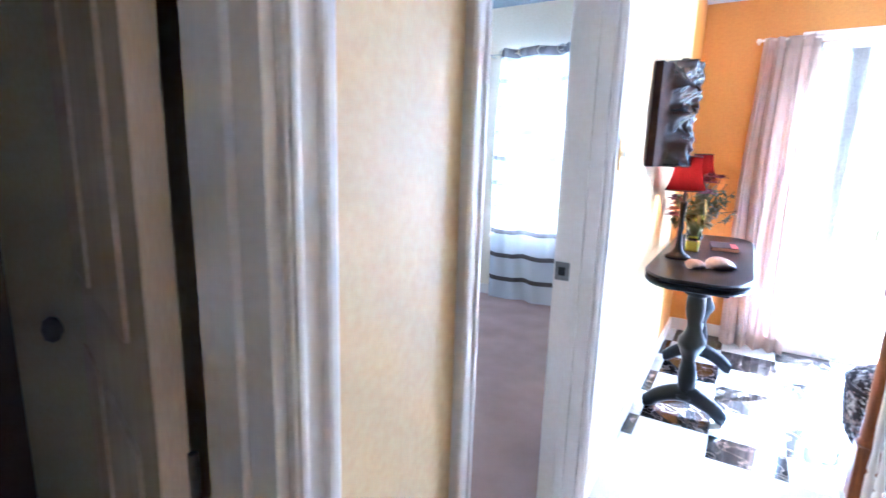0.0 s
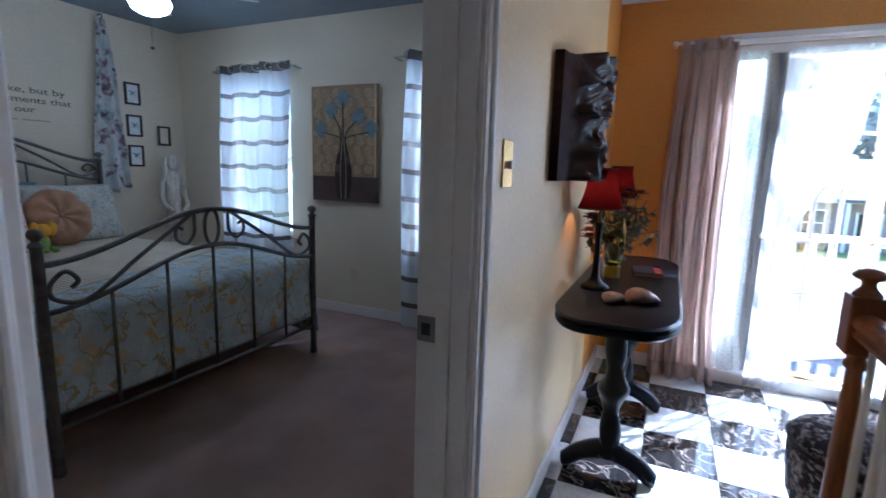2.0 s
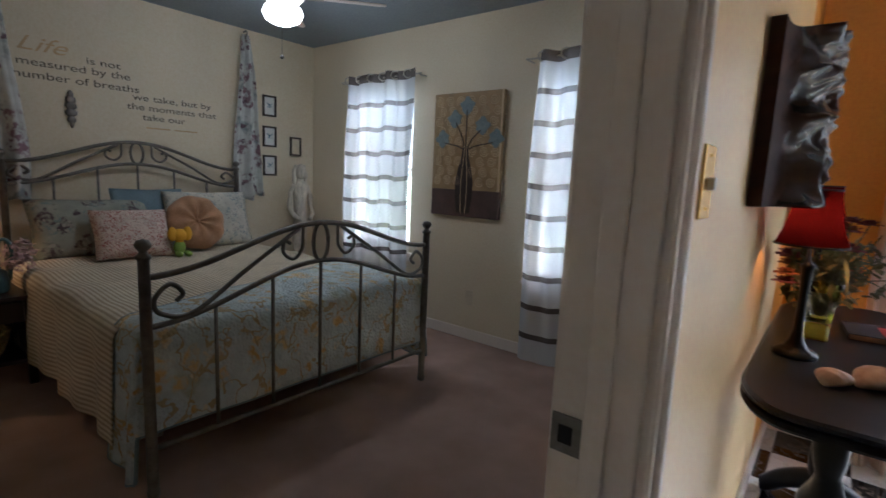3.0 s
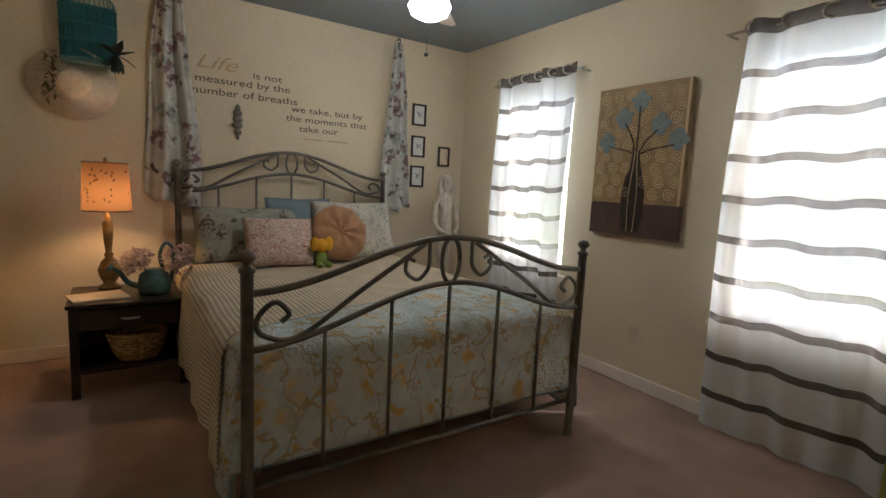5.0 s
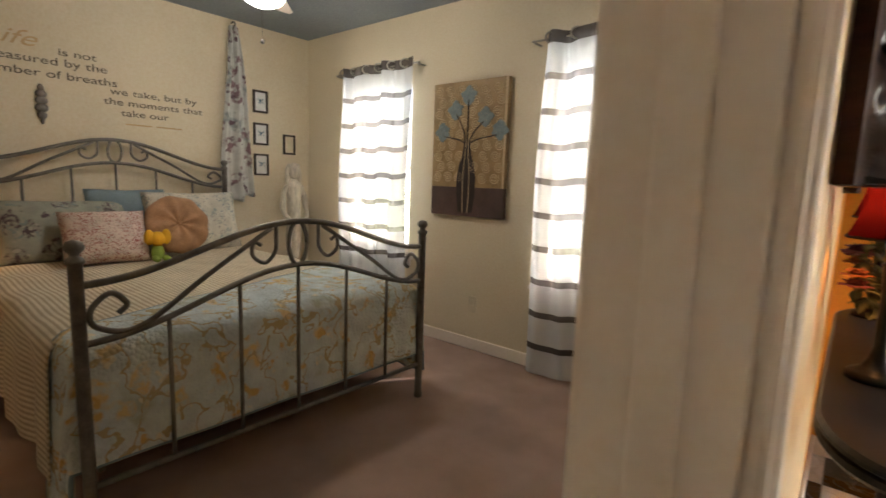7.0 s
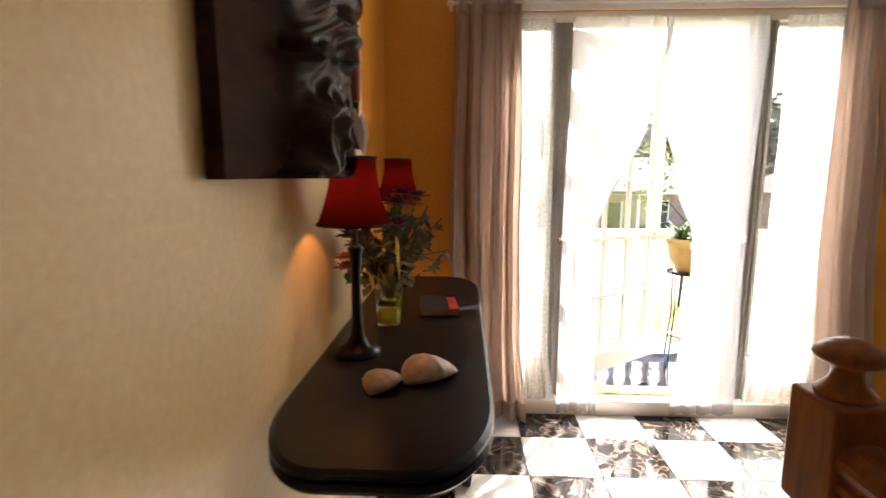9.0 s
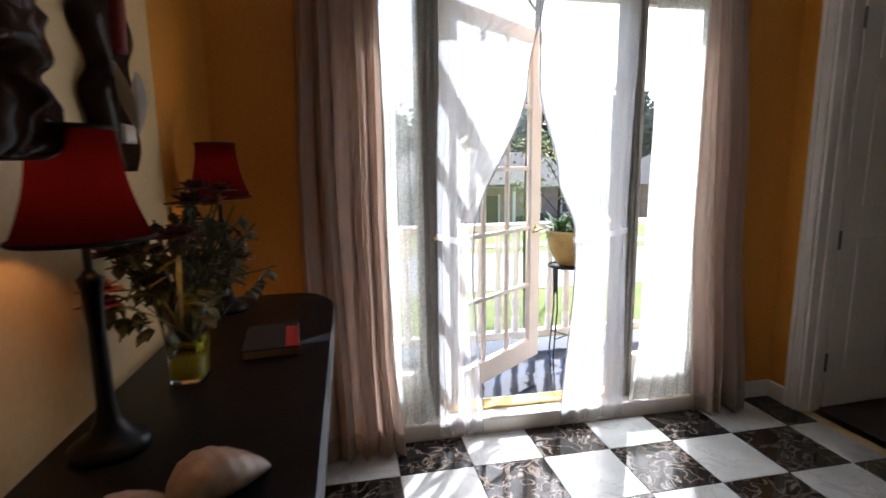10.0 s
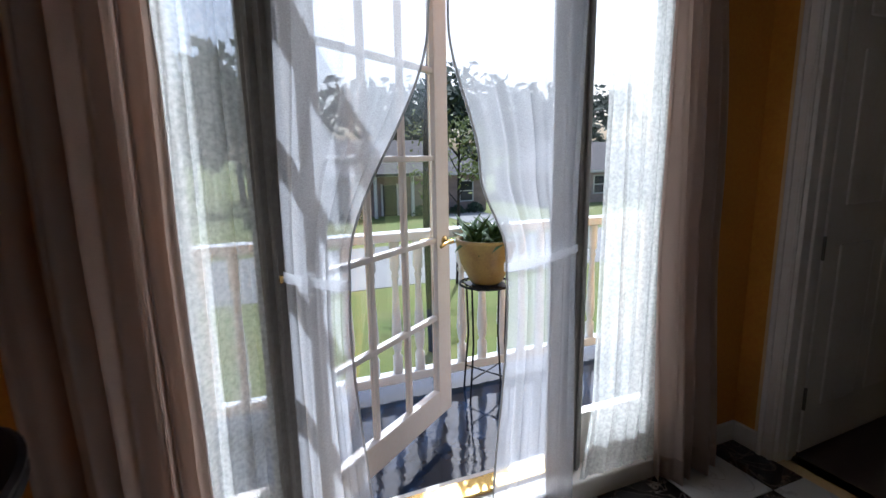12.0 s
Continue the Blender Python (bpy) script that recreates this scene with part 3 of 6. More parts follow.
# ---- ceiling fan ----
fan = thing("ceiling_fan", (-2.61, 1.27, CH + 0.005), "white ceiling fan with a lit glass globe", "ceiling fan")
bm = bmesh.new()
lathe(bm, [(0.07, -0.05), (0.07, -0.01), (0.06, -0.005)], n=20)
part("canopy", bm, M["white"], fan, smooth=True)
bm = bmesh.new()
lathe(bm, [(0.04, -0.185), (0.10, -0.175), (0.13, -0.145), (0.13, -0.085), (0.09, -0.055), (0.03, -0.05)], n=24)
part("motor", bm, M["white"], fan, smooth=True)
M["globe"] = glow("lit_globe_glass", (1.0, 0.93, 0.82), 2.5)
bm = bmesh.new()
lathe(bm, [(0.01, -0.31), (0.055, -0.305), (0.10, -0.282), (0.12, -0.242), (0.105, -0.208), (0.06, -0.185)], n=24)
part("globe", bm, M["globe"], fan, "lit white glass globe", smooth=True).visible_shadow = False
for i in range(4):
    a = radians(48 + 90 * i)
    bm = bmesh.new()
    m = Matrix.Rotation(a, 4, "Z") @ Matrix.Translation((0, 0, -0.14)) @ Matrix.Rotation(radians(12), 4, "X")
    pts = []
    for k in range(11):
        u = k / 10
        w = 0.05 + 0.02 * u if k < 9 else 0.07 * (1 - (u - 0.85) ** 2 * 22)
        pts.append((0.18 + 0.44 * u, max(0.02, w)))
    loops = [[m @ Vector((x, w * s, t)) for s, t in ((-1, -0.003), (1, -0.003), (1, 0.003), (-1, 0.003))] for x, w in pts]
    rings(bm, loops)
    blade = part("blade", bm, M["white"], fan)
    bm = bmesh.new()
    box(bm, (0.10, -0.015, -0.004), (0.24, 0.015, 0.0), 0.002, m=Matrix.Rotation(a, 4, "Z") @ Matrix.Translation((0, 0, -0.145)))
    part("blade_iron", bm, M["steel"], fan)
point("ceiling_fan_light", (-2.61, 1.27, CH - 0.238), 0.28, (1.0, 0.83, 0.60), 0.09)
bm = bmesh.new()
tube(bm, [(0.05, -0.04, -0.22), (0.052, -0.04, -0.5)], 0.0012, 5)
ball(bm, (0.052, -0.04, -0.51), 0.012, n=8)
part("pull_chain", bm, M["iron"], fan)

# ---- bed ----
bed = thing("bed", (0, 0, 0), "queen bed with a curled pewter metal frame", "bed")
FXB, HXB = -1.725, XW + 0.07
YA, YB = 0.131, 1.657
YC = (YA + YB) / 2


def scroll(cx, cz, r, turns, start, direction, x, grow=0.45):
    pts = []
    n = int(20 * turns)
    for i in range(n + 1):
        t = i / n
        a = start + direction * turns * 2 * math.pi * t
        k = r * (1 - grow * t)
        pts.append((x, cx + k * math.cos(a), cz + k * math.sin(a)))
    return pts


def bed_end(name, x, ends, crest, low_ends, low_crest, base, post_h, rail):
    e = new(name)
    e.parent = bed
    hw = (YB - YA) / 2
    for y in (YA, YB):
        bm = bmesh.new()
        lathe(bm, [(0.022, 0), (0.024, 0.02), (0.02, 0.03), (0.02, post_h - 0.075), (0.026, post_h - 0.07), (0.026, post_h - 0.06), (0.014, post_h - 0.05),
                   (0.014, post_h - 0.043), (0.026, post_h - 0.03), (0.028, post_h - 0.02), (0.02, post_h - 0.005), (0.003, post_h)], at=(x, y, 0), n=16)
        part("post", bm, M["iron"], e, smooth=True)

    def arch(y, e0, c0, flat=0.0):
        u = abs(y - YC) / hw
        return e0 + (c0 - e0) * (0.5 + 0.5 * math.cos(math.pi * min(1, u))) ** 1.0 + flat
    for nm, e0, c0, r in (("top_rail", ends, crest, 0.0125), ("lower_arch", low_ends, low_crest, 0.0115)):
        bm = bmesh.new()
        tube(bm, [(x, YA + (YB - YA) * i / 40, arch(YA + (YB - YA) * i / 40, e0, c0)) for i in range(41)], r, 8)
        part(nm, bm, M["iron"], e, smooth=True)
    if rail:
        bm = bmesh.new()
        tube(bm, [(x, YA, base), (x, YB, base)], 0.0115, 8)
        part("bottom_rail", bm, M["iron"], e, smooth=True)
    for i in range(1, 6):
        y = YA + (YB - YA) * i / 6
        bm = bmesh.new()
        tube(bm, [(x, y, base), (x, y, arch(y, low_ends, low_crest))], 0.008, 8)
        part("spindle", bm, M["iron"], e, smooth=True)
    gap = crest - low_crest
    mid = (crest + low_crest) / 2
    bm = bmesh.new()
    tube(bm, [(x, YC + 0.042 * math.cos(a), mid + gap / 2 * math.sin(a)) for a in [2 * math.pi * i / 28 for i in range(29)]], 0.009, 7)
    part("oval", bm, M["iron"], e, smooth=True)
    for s in (-1, 1):
        bm = bmesh.new()
        c = [(x, YC + s * 0.055, mid + gap * 0.34), (x, YC + s * 0.10, mid + gap * 0.2), (x, YC + s * 0.105, mid - gap * 0.15), (x, YC + s * 0.15, low_crest + 0.022), (x, YC + s * 0.20, mid - gap * 0.2),
             (x, YC + s * 0.195, mid + gap * 0.08), (x, YC + s * 0.165, mid + gap * 0.02)]
        tube(bm, curve_pts([(x, YC + s * 0.10, crest - 0.018)] + c[1:], 40), 0.008, 7)
        part("inner_scroll", bm, M["iron"], e, smooth=True)
        bm = bmesh.new()
        yo = YC + s * hw
        ze = ends - low_ends
        c = [(x, YC + s * 0.12, crest - 0.022), (x, YC + s * 0.38, (crest * 0.42 + low_ends * 0.58) + 0.02), (x, YC + s * (hw - 0.17), low_ends + 0.03), (x, YC + s * (hw - 0.05), low_ends + 0.045),
             (x, YC + s * (hw - 0.03), low_ends + ze * 0.55), (x, YC + s * (hw - 0.085), low_ends + ze * 0.82), (x, YC + s * (hw - 0.13), low_ends + ze * 0.6), (x, YC + s * (hw - 0.105), low_ends + ze * 0.45)]
        tube(bm, curve_pts(c, 56), 0.0095, 7)
        part("outer_scroll", bm, M["iron"], e, smooth=True)
    return e


bed_end("footboard", FXB, 0.845, 1.01, 0.66, 0.83, 0.19, 0.985, True)
bed_end("headboard", HXB, 1.225, 1.395, 1.085, 1.24, 0.45, 1.30, True)
part("side_rail", boxes(((HXB + 0.02, YA + 0.03, 0.22), (FXB - 0.02, YA + 0.05, 0.29))), M["iron"], bed)
part("side_rail", boxes(((HXB + 0.02, YB - 0.05, 0.22), (FXB - 0.02, YB - 0.03, 0.29))), M["iron"], bed)
for xx in (-2.2, -3.2):
    bm = bmesh.new()
    tube(bm, [(xx, YC, 0), (xx, YC, 0.28)], 0.014, 8)
    part("centre_leg", bm, M["iron"], bed)
part("mattress", boxes(((HXB + 0.04, YA + 0.06, 0.26), (FXB - 0.05, YB - 0.06, 0.60)), bevel=0.05, seg=4), M["cotton"], bed)


def drape_cover(name, x0, x1, y0, y1, top, hem_s, hem_n, hem_e, material, label, category, puff=0.012, seed=1, thick=0.012, flare=0.05, step=0.03, bind=None, skew=0.0):
    """A cover laid over the bed: falls over the long sides, and over the foot when hem_e is given."""
    bm = bmesh.new()
    ph = seed * 1.7
    rad = 0.07

    def prof(d, total, hem):
        """Turns a distance past the edge into (out, down)."""
        arc = rad * math.pi / 2
        if d <= 0:
            return d, 0.0
        if d < arc:
            return rad * math.sin(d / rad), rad * (1 - math.cos(d / rad))
        return rad + (d - arc) * flare * 0.6, rad + (d - arc)
    ls, ln = top - hem_s, top - hem_n
    le = (top - hem_e) if hem_e is not None else 0.0
    W, L = y1 - y0, x1 - x0

    def f(u, v):
        sy = -ls + v * (W + ls + ln)
        lead = skew * (min(max(sy, 0), W))
        sx = u * (L - lead + le) + lead
        oy, dy = 0.0, 0.0
        yy = y0 + min(max(sy, 0), W)
        if sy < 0:
            o, dy = prof(-sy, ls, hem_s)
            oy = -o
        elif sy > W:
            o, dy = prof(sy - W, ln, hem_n)
            oy = o
        xx, dx = x0 + min(sx, L), 0.0
        ox = 0.0
        if sx > L:
            ox, dx = prof(sx - L, le, hem_e)
        down = max(dy, dx)
        wave = 0.016 * math.sin(sx * 11 + ph) + 0.010 * math.sin(sx * 23 + ph * 2)
        wave2 = 0.012 * math.sin(sy * 12 + ph)
        if dy > 0.05:
            oy += (1 if sy > W else -1) * wave * min(1, dy / 0.3)
        if dx > 0.05 and dy <= 0.05:
            ox += 0.3 * wave2 * min(1, dx / 0.3)
        lift = puff * noise.noise(Vector((xx * 4, yy * 4, seed)))
        return Vector((xx + ox, yy + oy, top - down + (lift if down < 0.02 else 0)))
    grid(bm, int((L + le) / 0.03) + 2, int((W + ls + ln) / step), f)
    top_thing = thing(name, (0, 0, 0), label, category)
    ob = part("cover", bm, material, top_thing, smooth=True)
    so = ob.modifiers.new("thickness", "SOLIDIFY")
    so.thickness = thick
    so.offset = 0
    edges = [[f(0, k / 90) for k in range(91)], [f(k / 60, 0) for k in range(61)], [f(k / 60, 1) for k in range(61)]]
    if le:
        edges.append([f(1, k / 90) for k in range(91)])
    for pts in edges:
        bm = bmesh.new()
        tube(bm, pts, thick * 0.62, 6)
        part("binding", bm, bind or material, top_thing, "stitched edge binding", smooth=True)
    return ob


drape_cover("quilt", -2.0, -1.83, YA + 0.05, YB - 0.05, 0.642, 0.03, 0.10, 0.21, M["quilt"], "blue floral quilted bedspread over the foot of the bed", "quilt", seed=2, thick=0.014, flare=0.12, bind=M["bluecloth"], skew=-0.33)
cov = drape_cover("coverlet", -3.62, -1.95, YA + 0.03, YB - 0.03, 0.627, 0.10, 0.18, None, [M["cotton"], M["coverlet_line"]], "cream coverlet with narrow tan stripes on the bed", "coverlet", seed=5, thick=0.006, step=0.0115, bind=M["coverlet_line"])
nu = int(1.67 / 0.03) + 2
for p in cov.data.polygons:
    p.material_index = 1 if (p.index // nu) % 2 else 0


def pillow(name, at, w, h, d, material, label, rx=0, rz=0, ry=0, seed=1):
    bm = bmesh.new()
    n = 16
    vv = {}
    for s in (-1, 1):
        for i in range(n + 1):
            for j in range(n + 1):
                a, b = i / n * 2 - 1, j / n * 2 - 1
                k = ((1 - abs(a) ** 2.4) * (1 - abs(b) ** 2.4)) ** 0.45
                pinch = 1 - 0.06 * (a * a * (1 - b * b * 0) + 0) * 0 - 0.05 * (1 - abs(a)) * abs(b) ** 2 - 0.05 * (1 - abs(b)) * abs(a) ** 2
                wob = 0.05 * noise.noise(Vector((a * 2, b * 2, seed + s)))
                edge = i in (0, n) or j in (0, n)
                key = (i, j, 0 if edge else s)
                if key not in vv:
                    vv[key] = bm.verts.new((a * w / 2 * pinch, b * h / 2 * pinch, 0 if edge else s * d / 2 * k * (1 + wob)))
    for s in (-1, 1):
        for i in range(n):
            for j in range(n):
                q = []
                for di, dj in ((0, 0), (1, 0), (1, 1), (0, 1)):
                    I, J = i + di, j + dj
                    e = I in (0, n) or J in (0, n)
                    q.append(vv[(I, J, 0 if e else s)])
                bm.faces.new(q if s > 0 else q[::-1])
    ob = part(name, bm, material, smooth=True)
    ob.matrix_world = Matrix.Translation(at) @ Matrix.Rotation(radians(rz), 4, "Z") @ Matrix.Rotation(radians(ry), 4, "Y") @ Matrix.Rotation(radians(90), 4, "Z") @ Matrix.Rotation(radians(90 + rx), 4, "X")
    return tagged(ob, label, "pillow")


# pillows: width runs along y, face towards +x, leaning back
pillow("pillow", (-3.73, 0.56, 0.80), 0.72, 0.42, 0.20, M["sham"], "green floral bed pillow against the headboard", rx=-24, seed=2)
pillow("pillow", (-3.80, 0.93, 0.86), 0.50, 0.42, 0.14, M["bluecloth"], "blue-grey bed pillow against the headboard", rx=-14, seed=3, rz=2)
pillow("pillow", (-3.70, 1.32, 0.83), 0.66, 0.46, 0.18, M["sham_white"], "white bed pillow with blue-grey leaves", rx=-26, ry=8, seed=4)
pillow("pillow", (-3.46, 0.69, 0.785), 0.45, 0.36, 0.16, M["pinkprint"], "square pink pillow with small red flowers", rx=-30, rz=-6, ry=-4, seed=5)
# round tufted cushion
cus = thing("round_cushion", (-3.50, 1.12, 0.835), "round tan velvet cushion with a tufted button", "cushion")
bm = bmesh.new()
m = Matrix.Rotation(radians(66), 4, "Y")
loops = []
for r, z in [(0.005, -0.03), (0.08, -0.07), (0.15, -0.07), (0.195, -0.035), (0.205, 0), (0.195, 0.035), (0.15, 0.07), (0.08, 0.07), (0.03, 0.045), (0.005, 0.03)]:
    loops.append([m @ Vector((r * (1 + 0.02 * math.sin(8 * a)) * math.cos(a), r * (1 + 0.02 * math.sin(8 * a)) * math.sin(a), z * (1 + 0.18 * math.sin(8 * a)))) for a in [2 * math.pi * i / 48 for i in range(48)]])
rings(bm, loops)
part("body", bm, M["tanvelvet"], cus, smooth=True)
bm = bmesh.new()
ball(bm, m @ Vector((0, 0, 0.036)), 0.018, n=10)
part("button", bm, M["tanvelvet"], cus, smooth=True)

# soft toy on the bed: one plain shape
M["yellow"] = mat("yellow_felt", (0.80, 0.42, 0.02), 0.9, bump=0.3)
M["green_toy"] = mat("green_felt", (0.30, 0.42, 0.08), 0.9, bump=0.3)
bm = bmesh.new()
ball(bm, (0, 0, 0.055), 0.035, 0.04, 0.055)
ball(bm, (0.0, 0, 0.14), 0.045, 0.055, 0.045)
for y in (-0.05, 0.05):
    ball(bm, (0.01, y, 0.15), 0.025, 0.03, 0.05)
    ball(bm, (0.06, y * 0.6, 0.02), 0.05, 0.02, 0.02)
toy = part("soft_toy", bm, M["yellow"], smooth=True)
toy.location = (-3.33, 0.93, 0.632)
tagged(toy, "yellow and green soft toy sitting on the bed", "soft toy")
toy.data.materials.append(M["green_toy"])
for p in toy.data.polygons:
    if p.center.z < 0.095:
        p.material_index = 1

# ---- nightstand ----
M["espresso"] = mat("espresso_wood", (0.018, 0.010, 0.008), 0.35, vary=0.3, scale=5, bump=0.08)
NS = thing("nightstand", (-3.46, -0.165, 0), "espresso wooden nightstand with one drawer and an open shelf", "nightstand")
part("top", boxes(((-0.24, -0.28, 0.488), (0.26, 0.28, 0.51)), bevel=0.004), M["espresso"], NS)
for x in (-0.21, 0.20):
    for y in (-0.27, 0.23):
        part("leg", boxes(((x, y, 0), (x + 0.04, y + 0.04, 0.488)), bevel=0.003), M["espresso"], NS)
part("drawer", boxes(((0.20, -0.228, 0.365), (0.238, 0.228, 0.478)), bevel=0.004), M["espresso"], NS)
part("back", boxes(((-0.205, -0.23, 0.14), (-0.19, 0.23, 0.488))), M["espresso"], NS)
for y in (-0.262, 0.242):
    part("side", boxes(((-0.17, y, 0.14), (0.20, y + 0.02, 0.488))), M["espresso"], NS)
part("shelf", boxes(((-0.19, -0.24, 0.13), (0.235, 0.24, 0.15)), bevel=0.003), M["espresso"], NS)
bm = bmesh.new()
tube(bm, curve_pts([(0.238, -0.04, 0.42), (0.258, -0.03, 0.42), (0.262, 0, 0.42), (0.258, 0.03, 0.42), (0.238, 0.04, 0.42)], 16), 0.007, 7)
part("handle", bm, M["steel"], NS, "satin metal handle", smooth=True)

M["paper"] = mat("cream_paper", (0.72, 0.60, 0.42), 0.8, bump=0.05)
pp = part("notebook", boxes(((-0.10, -0.13, 0), (0.10, 0.13, 0.012)), bevel=0.002), M["paper"])
pp.matrix_world = pose(-3.36, -0.31, 0.51, 0, 0, 14)
tagged(pp, "cream notebook lying on the nightstand", "notebook")

# basket on the shelf
M["wicker"] = mat("golden_wicker", (0.50, 0.33, 0.13), 0.8, vary=0.4, scale=40, bump=0.6, grain=150)
bk = thing("wicker_basket", (-3.36, -0.13, 0.15), "golden wicker basket on the nightstand shelf", "basket")
bm = bmesh.new()
for k in range(9):
    z = 0.008 + k * 0.018
    rr = 0.085 + 0.05 * (k / 8) ** 0.7
    tube(bm, [((0.75 * rr) * math.cos(a), rr * math.sin(a) * 1.1, z + 0.003 * math.sin(9 * a + k * 3)) for a in [2 * math.pi * i / 28 for i in range(29)]], 0.0095, 6)
lathe(bm, [(0.07, 0), (0.075, 0.01), (0.02, 0.012)], n=16)
part("weave", bm, M["wicker"], bk, smooth=True)
bm = bmesh.new()
tube(bm, [(0, 0.13 * math.cos(a), 0.15 + 0.07 * math.sin(a)) for a in [math.pi * i / 16 for i in range(17)]], 0.008, 6)
part("handle", bm, M["wicker"], bk, smooth=True)

# ---- bedside lamp ----
M["shade_tan"] = cloth("tan_lamp_shade", (0.40, 0.23, 0.12), see=0.0, trans=0.16)
M["gilt"] = mat("antique_gilt", (0.30, 0.19, 0.07), 0.4, metal=0.6, vary=0.4, scale=25)
M["sprig"] = mat("brown_print", (0.10, 0.05, 0.02), 0.9)
M["bulb"] = glow("lit_bulb", (1.0, 0.72, 0.38), 1.5)
LX, LY = -3.62, -0.26
bl = thing("bedside_lamp", (LX, LY, 0.51), "lit table lamp with a tan drum shade and gilt stem", "lamp")
bm = bmesh.new()
lathe(bm, [(0.06, 0), (0.06, 0.012), (0.03, 0.03), (0.05, 0.07), (0.058, 0.11), (0.04, 0.16), (0.018, 0.185), (0.026, 0.20), (0.016, 0.215), (0.024, 0.30), (0.028, 0.385), (0.015, 0.40), (0.02, 0.42), (0.008, 0.43), (0.008, 0.50)], n=20)
part("base", bm, M["gilt"], bl, smooth=True)
bm = bmesh.new()
lathe(bm, [(0.012, 0.50), (0.028, 0.54), (0.03, 0.57), (0.015, 0.60), (0.004, 0.605)], n=14)
bulb = part("bulb", bm, M["bulb"], bl, smooth=True)
bulb.visible_shadow = False
bm = bmesh.new()
g = []
for t in range(9):
    z = 0.46 + 0.275 * t / 8
    r = 0.118 + 0.006 * math.cos(math.pi * t / 8)
    g.append([(r * (1 - 0.025 * abs(math.sin(4 * math.pi * i / 40))) * math.cos(2 * math.pi * i / 40), r * (1 - 0.025 * abs(math.sin(4 * math.pi * i / 40))) * math.sin(2 * math.pi * i / 40), z) for i in range(40)])
rings(bm, g, closed_ends=False)
shade = part("shade", bm, M["shade_tan"], bl, "tan shade with brown sprigs", smooth=True)
for z in (0.46, 0.735):
    bm = bmesh.new()
    rr = 0.1245 if z < 0.5 else 0.1125
    tube(bm, [(rr * math.cos(a), rr * math.sin(a), z) for a in [2 * math.pi * i / 40 for i in range(41)]], 0.003, 5)
    part("trim_ring", bm, M["sprig"], shade)
bm = bmesh.new()
rnd = random.Random(4)
for k in range(46):
    a = rnd.uniform(-1.5, 1.8)
    z = rnd.uniform(0.49, 0.70)
    p0 = Vector((0.1255 * math.cos(a), 0.1255 * math.sin(a), z))
    t = Vector((-math.sin(a), math.cos(a), 0))
    d = (t * rnd.uniform(-1, 1) + Vector((0, 0, rnd.uniform(0.2, 1)))).normalized()
    s = d.cross(Vector((math.cos(a), math.sin(a), 0)))
    L, w = rnd.uniform(0.015, 0.03), 0.005
    bm.faces.new([bm.verts.new(q) for q in (p0, p0 + d * L / 2 + s * w, p0 + d * L, p0 + d * L / 2 - s * w)])
tagged(part("sprigs", bm, M["sprig"], shade), kind="stuff")
bm = bmesh.new()
lathe(bm, [(0.003, 0.60), (0.003, 0.735), (0.012, 0.742), (0.012, 0.75), (0.003, 0.77)], n=10)
part("finial", bm, M["gilt"], bl, smooth=True)
point("bedside_lamp_light", (LX, LY, 1.055), 0.62, (1.0, 0.53, 0.21), 0.025)


# ---- flowers and leaves ----
def leaf(bm, at, d, length, width, bend=0.3, mi=0):
    d = Vector(d).normalized()
    s = d.cross(Vector((0, 0, 1)))
    if s.length < 0.1:
        s = Vector((1, 0, 0))
    s.normalize()
    up = s.cross(d)
    row = []
    for k, w in enumerate((0.15, 0.8, 1.0, 0.6, 0.05)):
        t = k / 4
        c = Vector(at) + d * (length * t) - up * (bend * length * t * t) * (1 if up.z > 0 else -1)
        row.append((bm.verts.new(c - s * width * w / 2), bm.verts.new(c + up * width * 0.12), bm.verts.new(c + s * width * w / 2)))
    for a, b in zip(row, row[1:]):
        for i in (0, 1):
            f = bm.faces.new((a[i], a[i + 1], b[i + 1], b[i]))
            f.material_index = mi


def blossom(bm, at, r, petals, rnd, layers=3, mi=0):
    for k in range(layers):
        for i in range(petals):
            a = 2 * math.pi * (i + 0.5 * k) / petals + rnd.uniform(-0.2, 0.2)
            e = 0.2 + 0.45 * k
            leaf(bm, at, (math.cos(a) * math.cos(e), math.sin(a) * math.cos(e), math.sin(e)), r * (1 - 0.18 * k), r * 0.75, 0.2, mi)


M["pinkpetal"] = mat("dusty_pink_petals", (0.62, 0.44, 0.42), 0.8, vary=0.25, scale=60)
M["teal"] = mat("teal_painted_metal", (0.08, 0.16, 0.17), 0.55, vary=0.35, scale=25, bump=0.2)
can = thing("watering_can", (-3.40, -0.04, 0.51), "teal metal watering can holding pink flowers", "watering can")
bm = bmesh.new()
lathe(bm, [(0.075, 0), (0.082, 0.01), (0.085, 0.06), (0.075, 0.11), (0.05, 0.13), (0.052, 0.14), (0.046, 0.14)], n=22)
part("body", bm, M["teal"], can, smooth=True)
bm = bmesh.new()
tube(bm, curve_pts([(0, -0.07, 0.04), (0, -0.13, 0.07), (0, -0.17, 0.13), (0, -0.20, 0.15)], 18), lambda t: 0.018 - 0.008 * t, 8)
lathe(bm, [(0.012, 0), (0.028, 0.02), (0.028, 0.024)], n=12, m=Matrix.Translation((0, -0.2, 0.15)) @ Matrix.Rotation(radians(55), 4, "X"))
part("spout", bm, M["teal"], can, smooth=True)
bm = bmesh.new()
tube(bm, curve_pts([(0, 0.045, 0.13), (0, 0.03, 0.22), (0, 0.06, 0.29), (0, 0.10, 0.24), (0, 0.085, 0.06)], 30), 0.010, 8)
part("handle", bm, M["teal"], can, smooth=True)


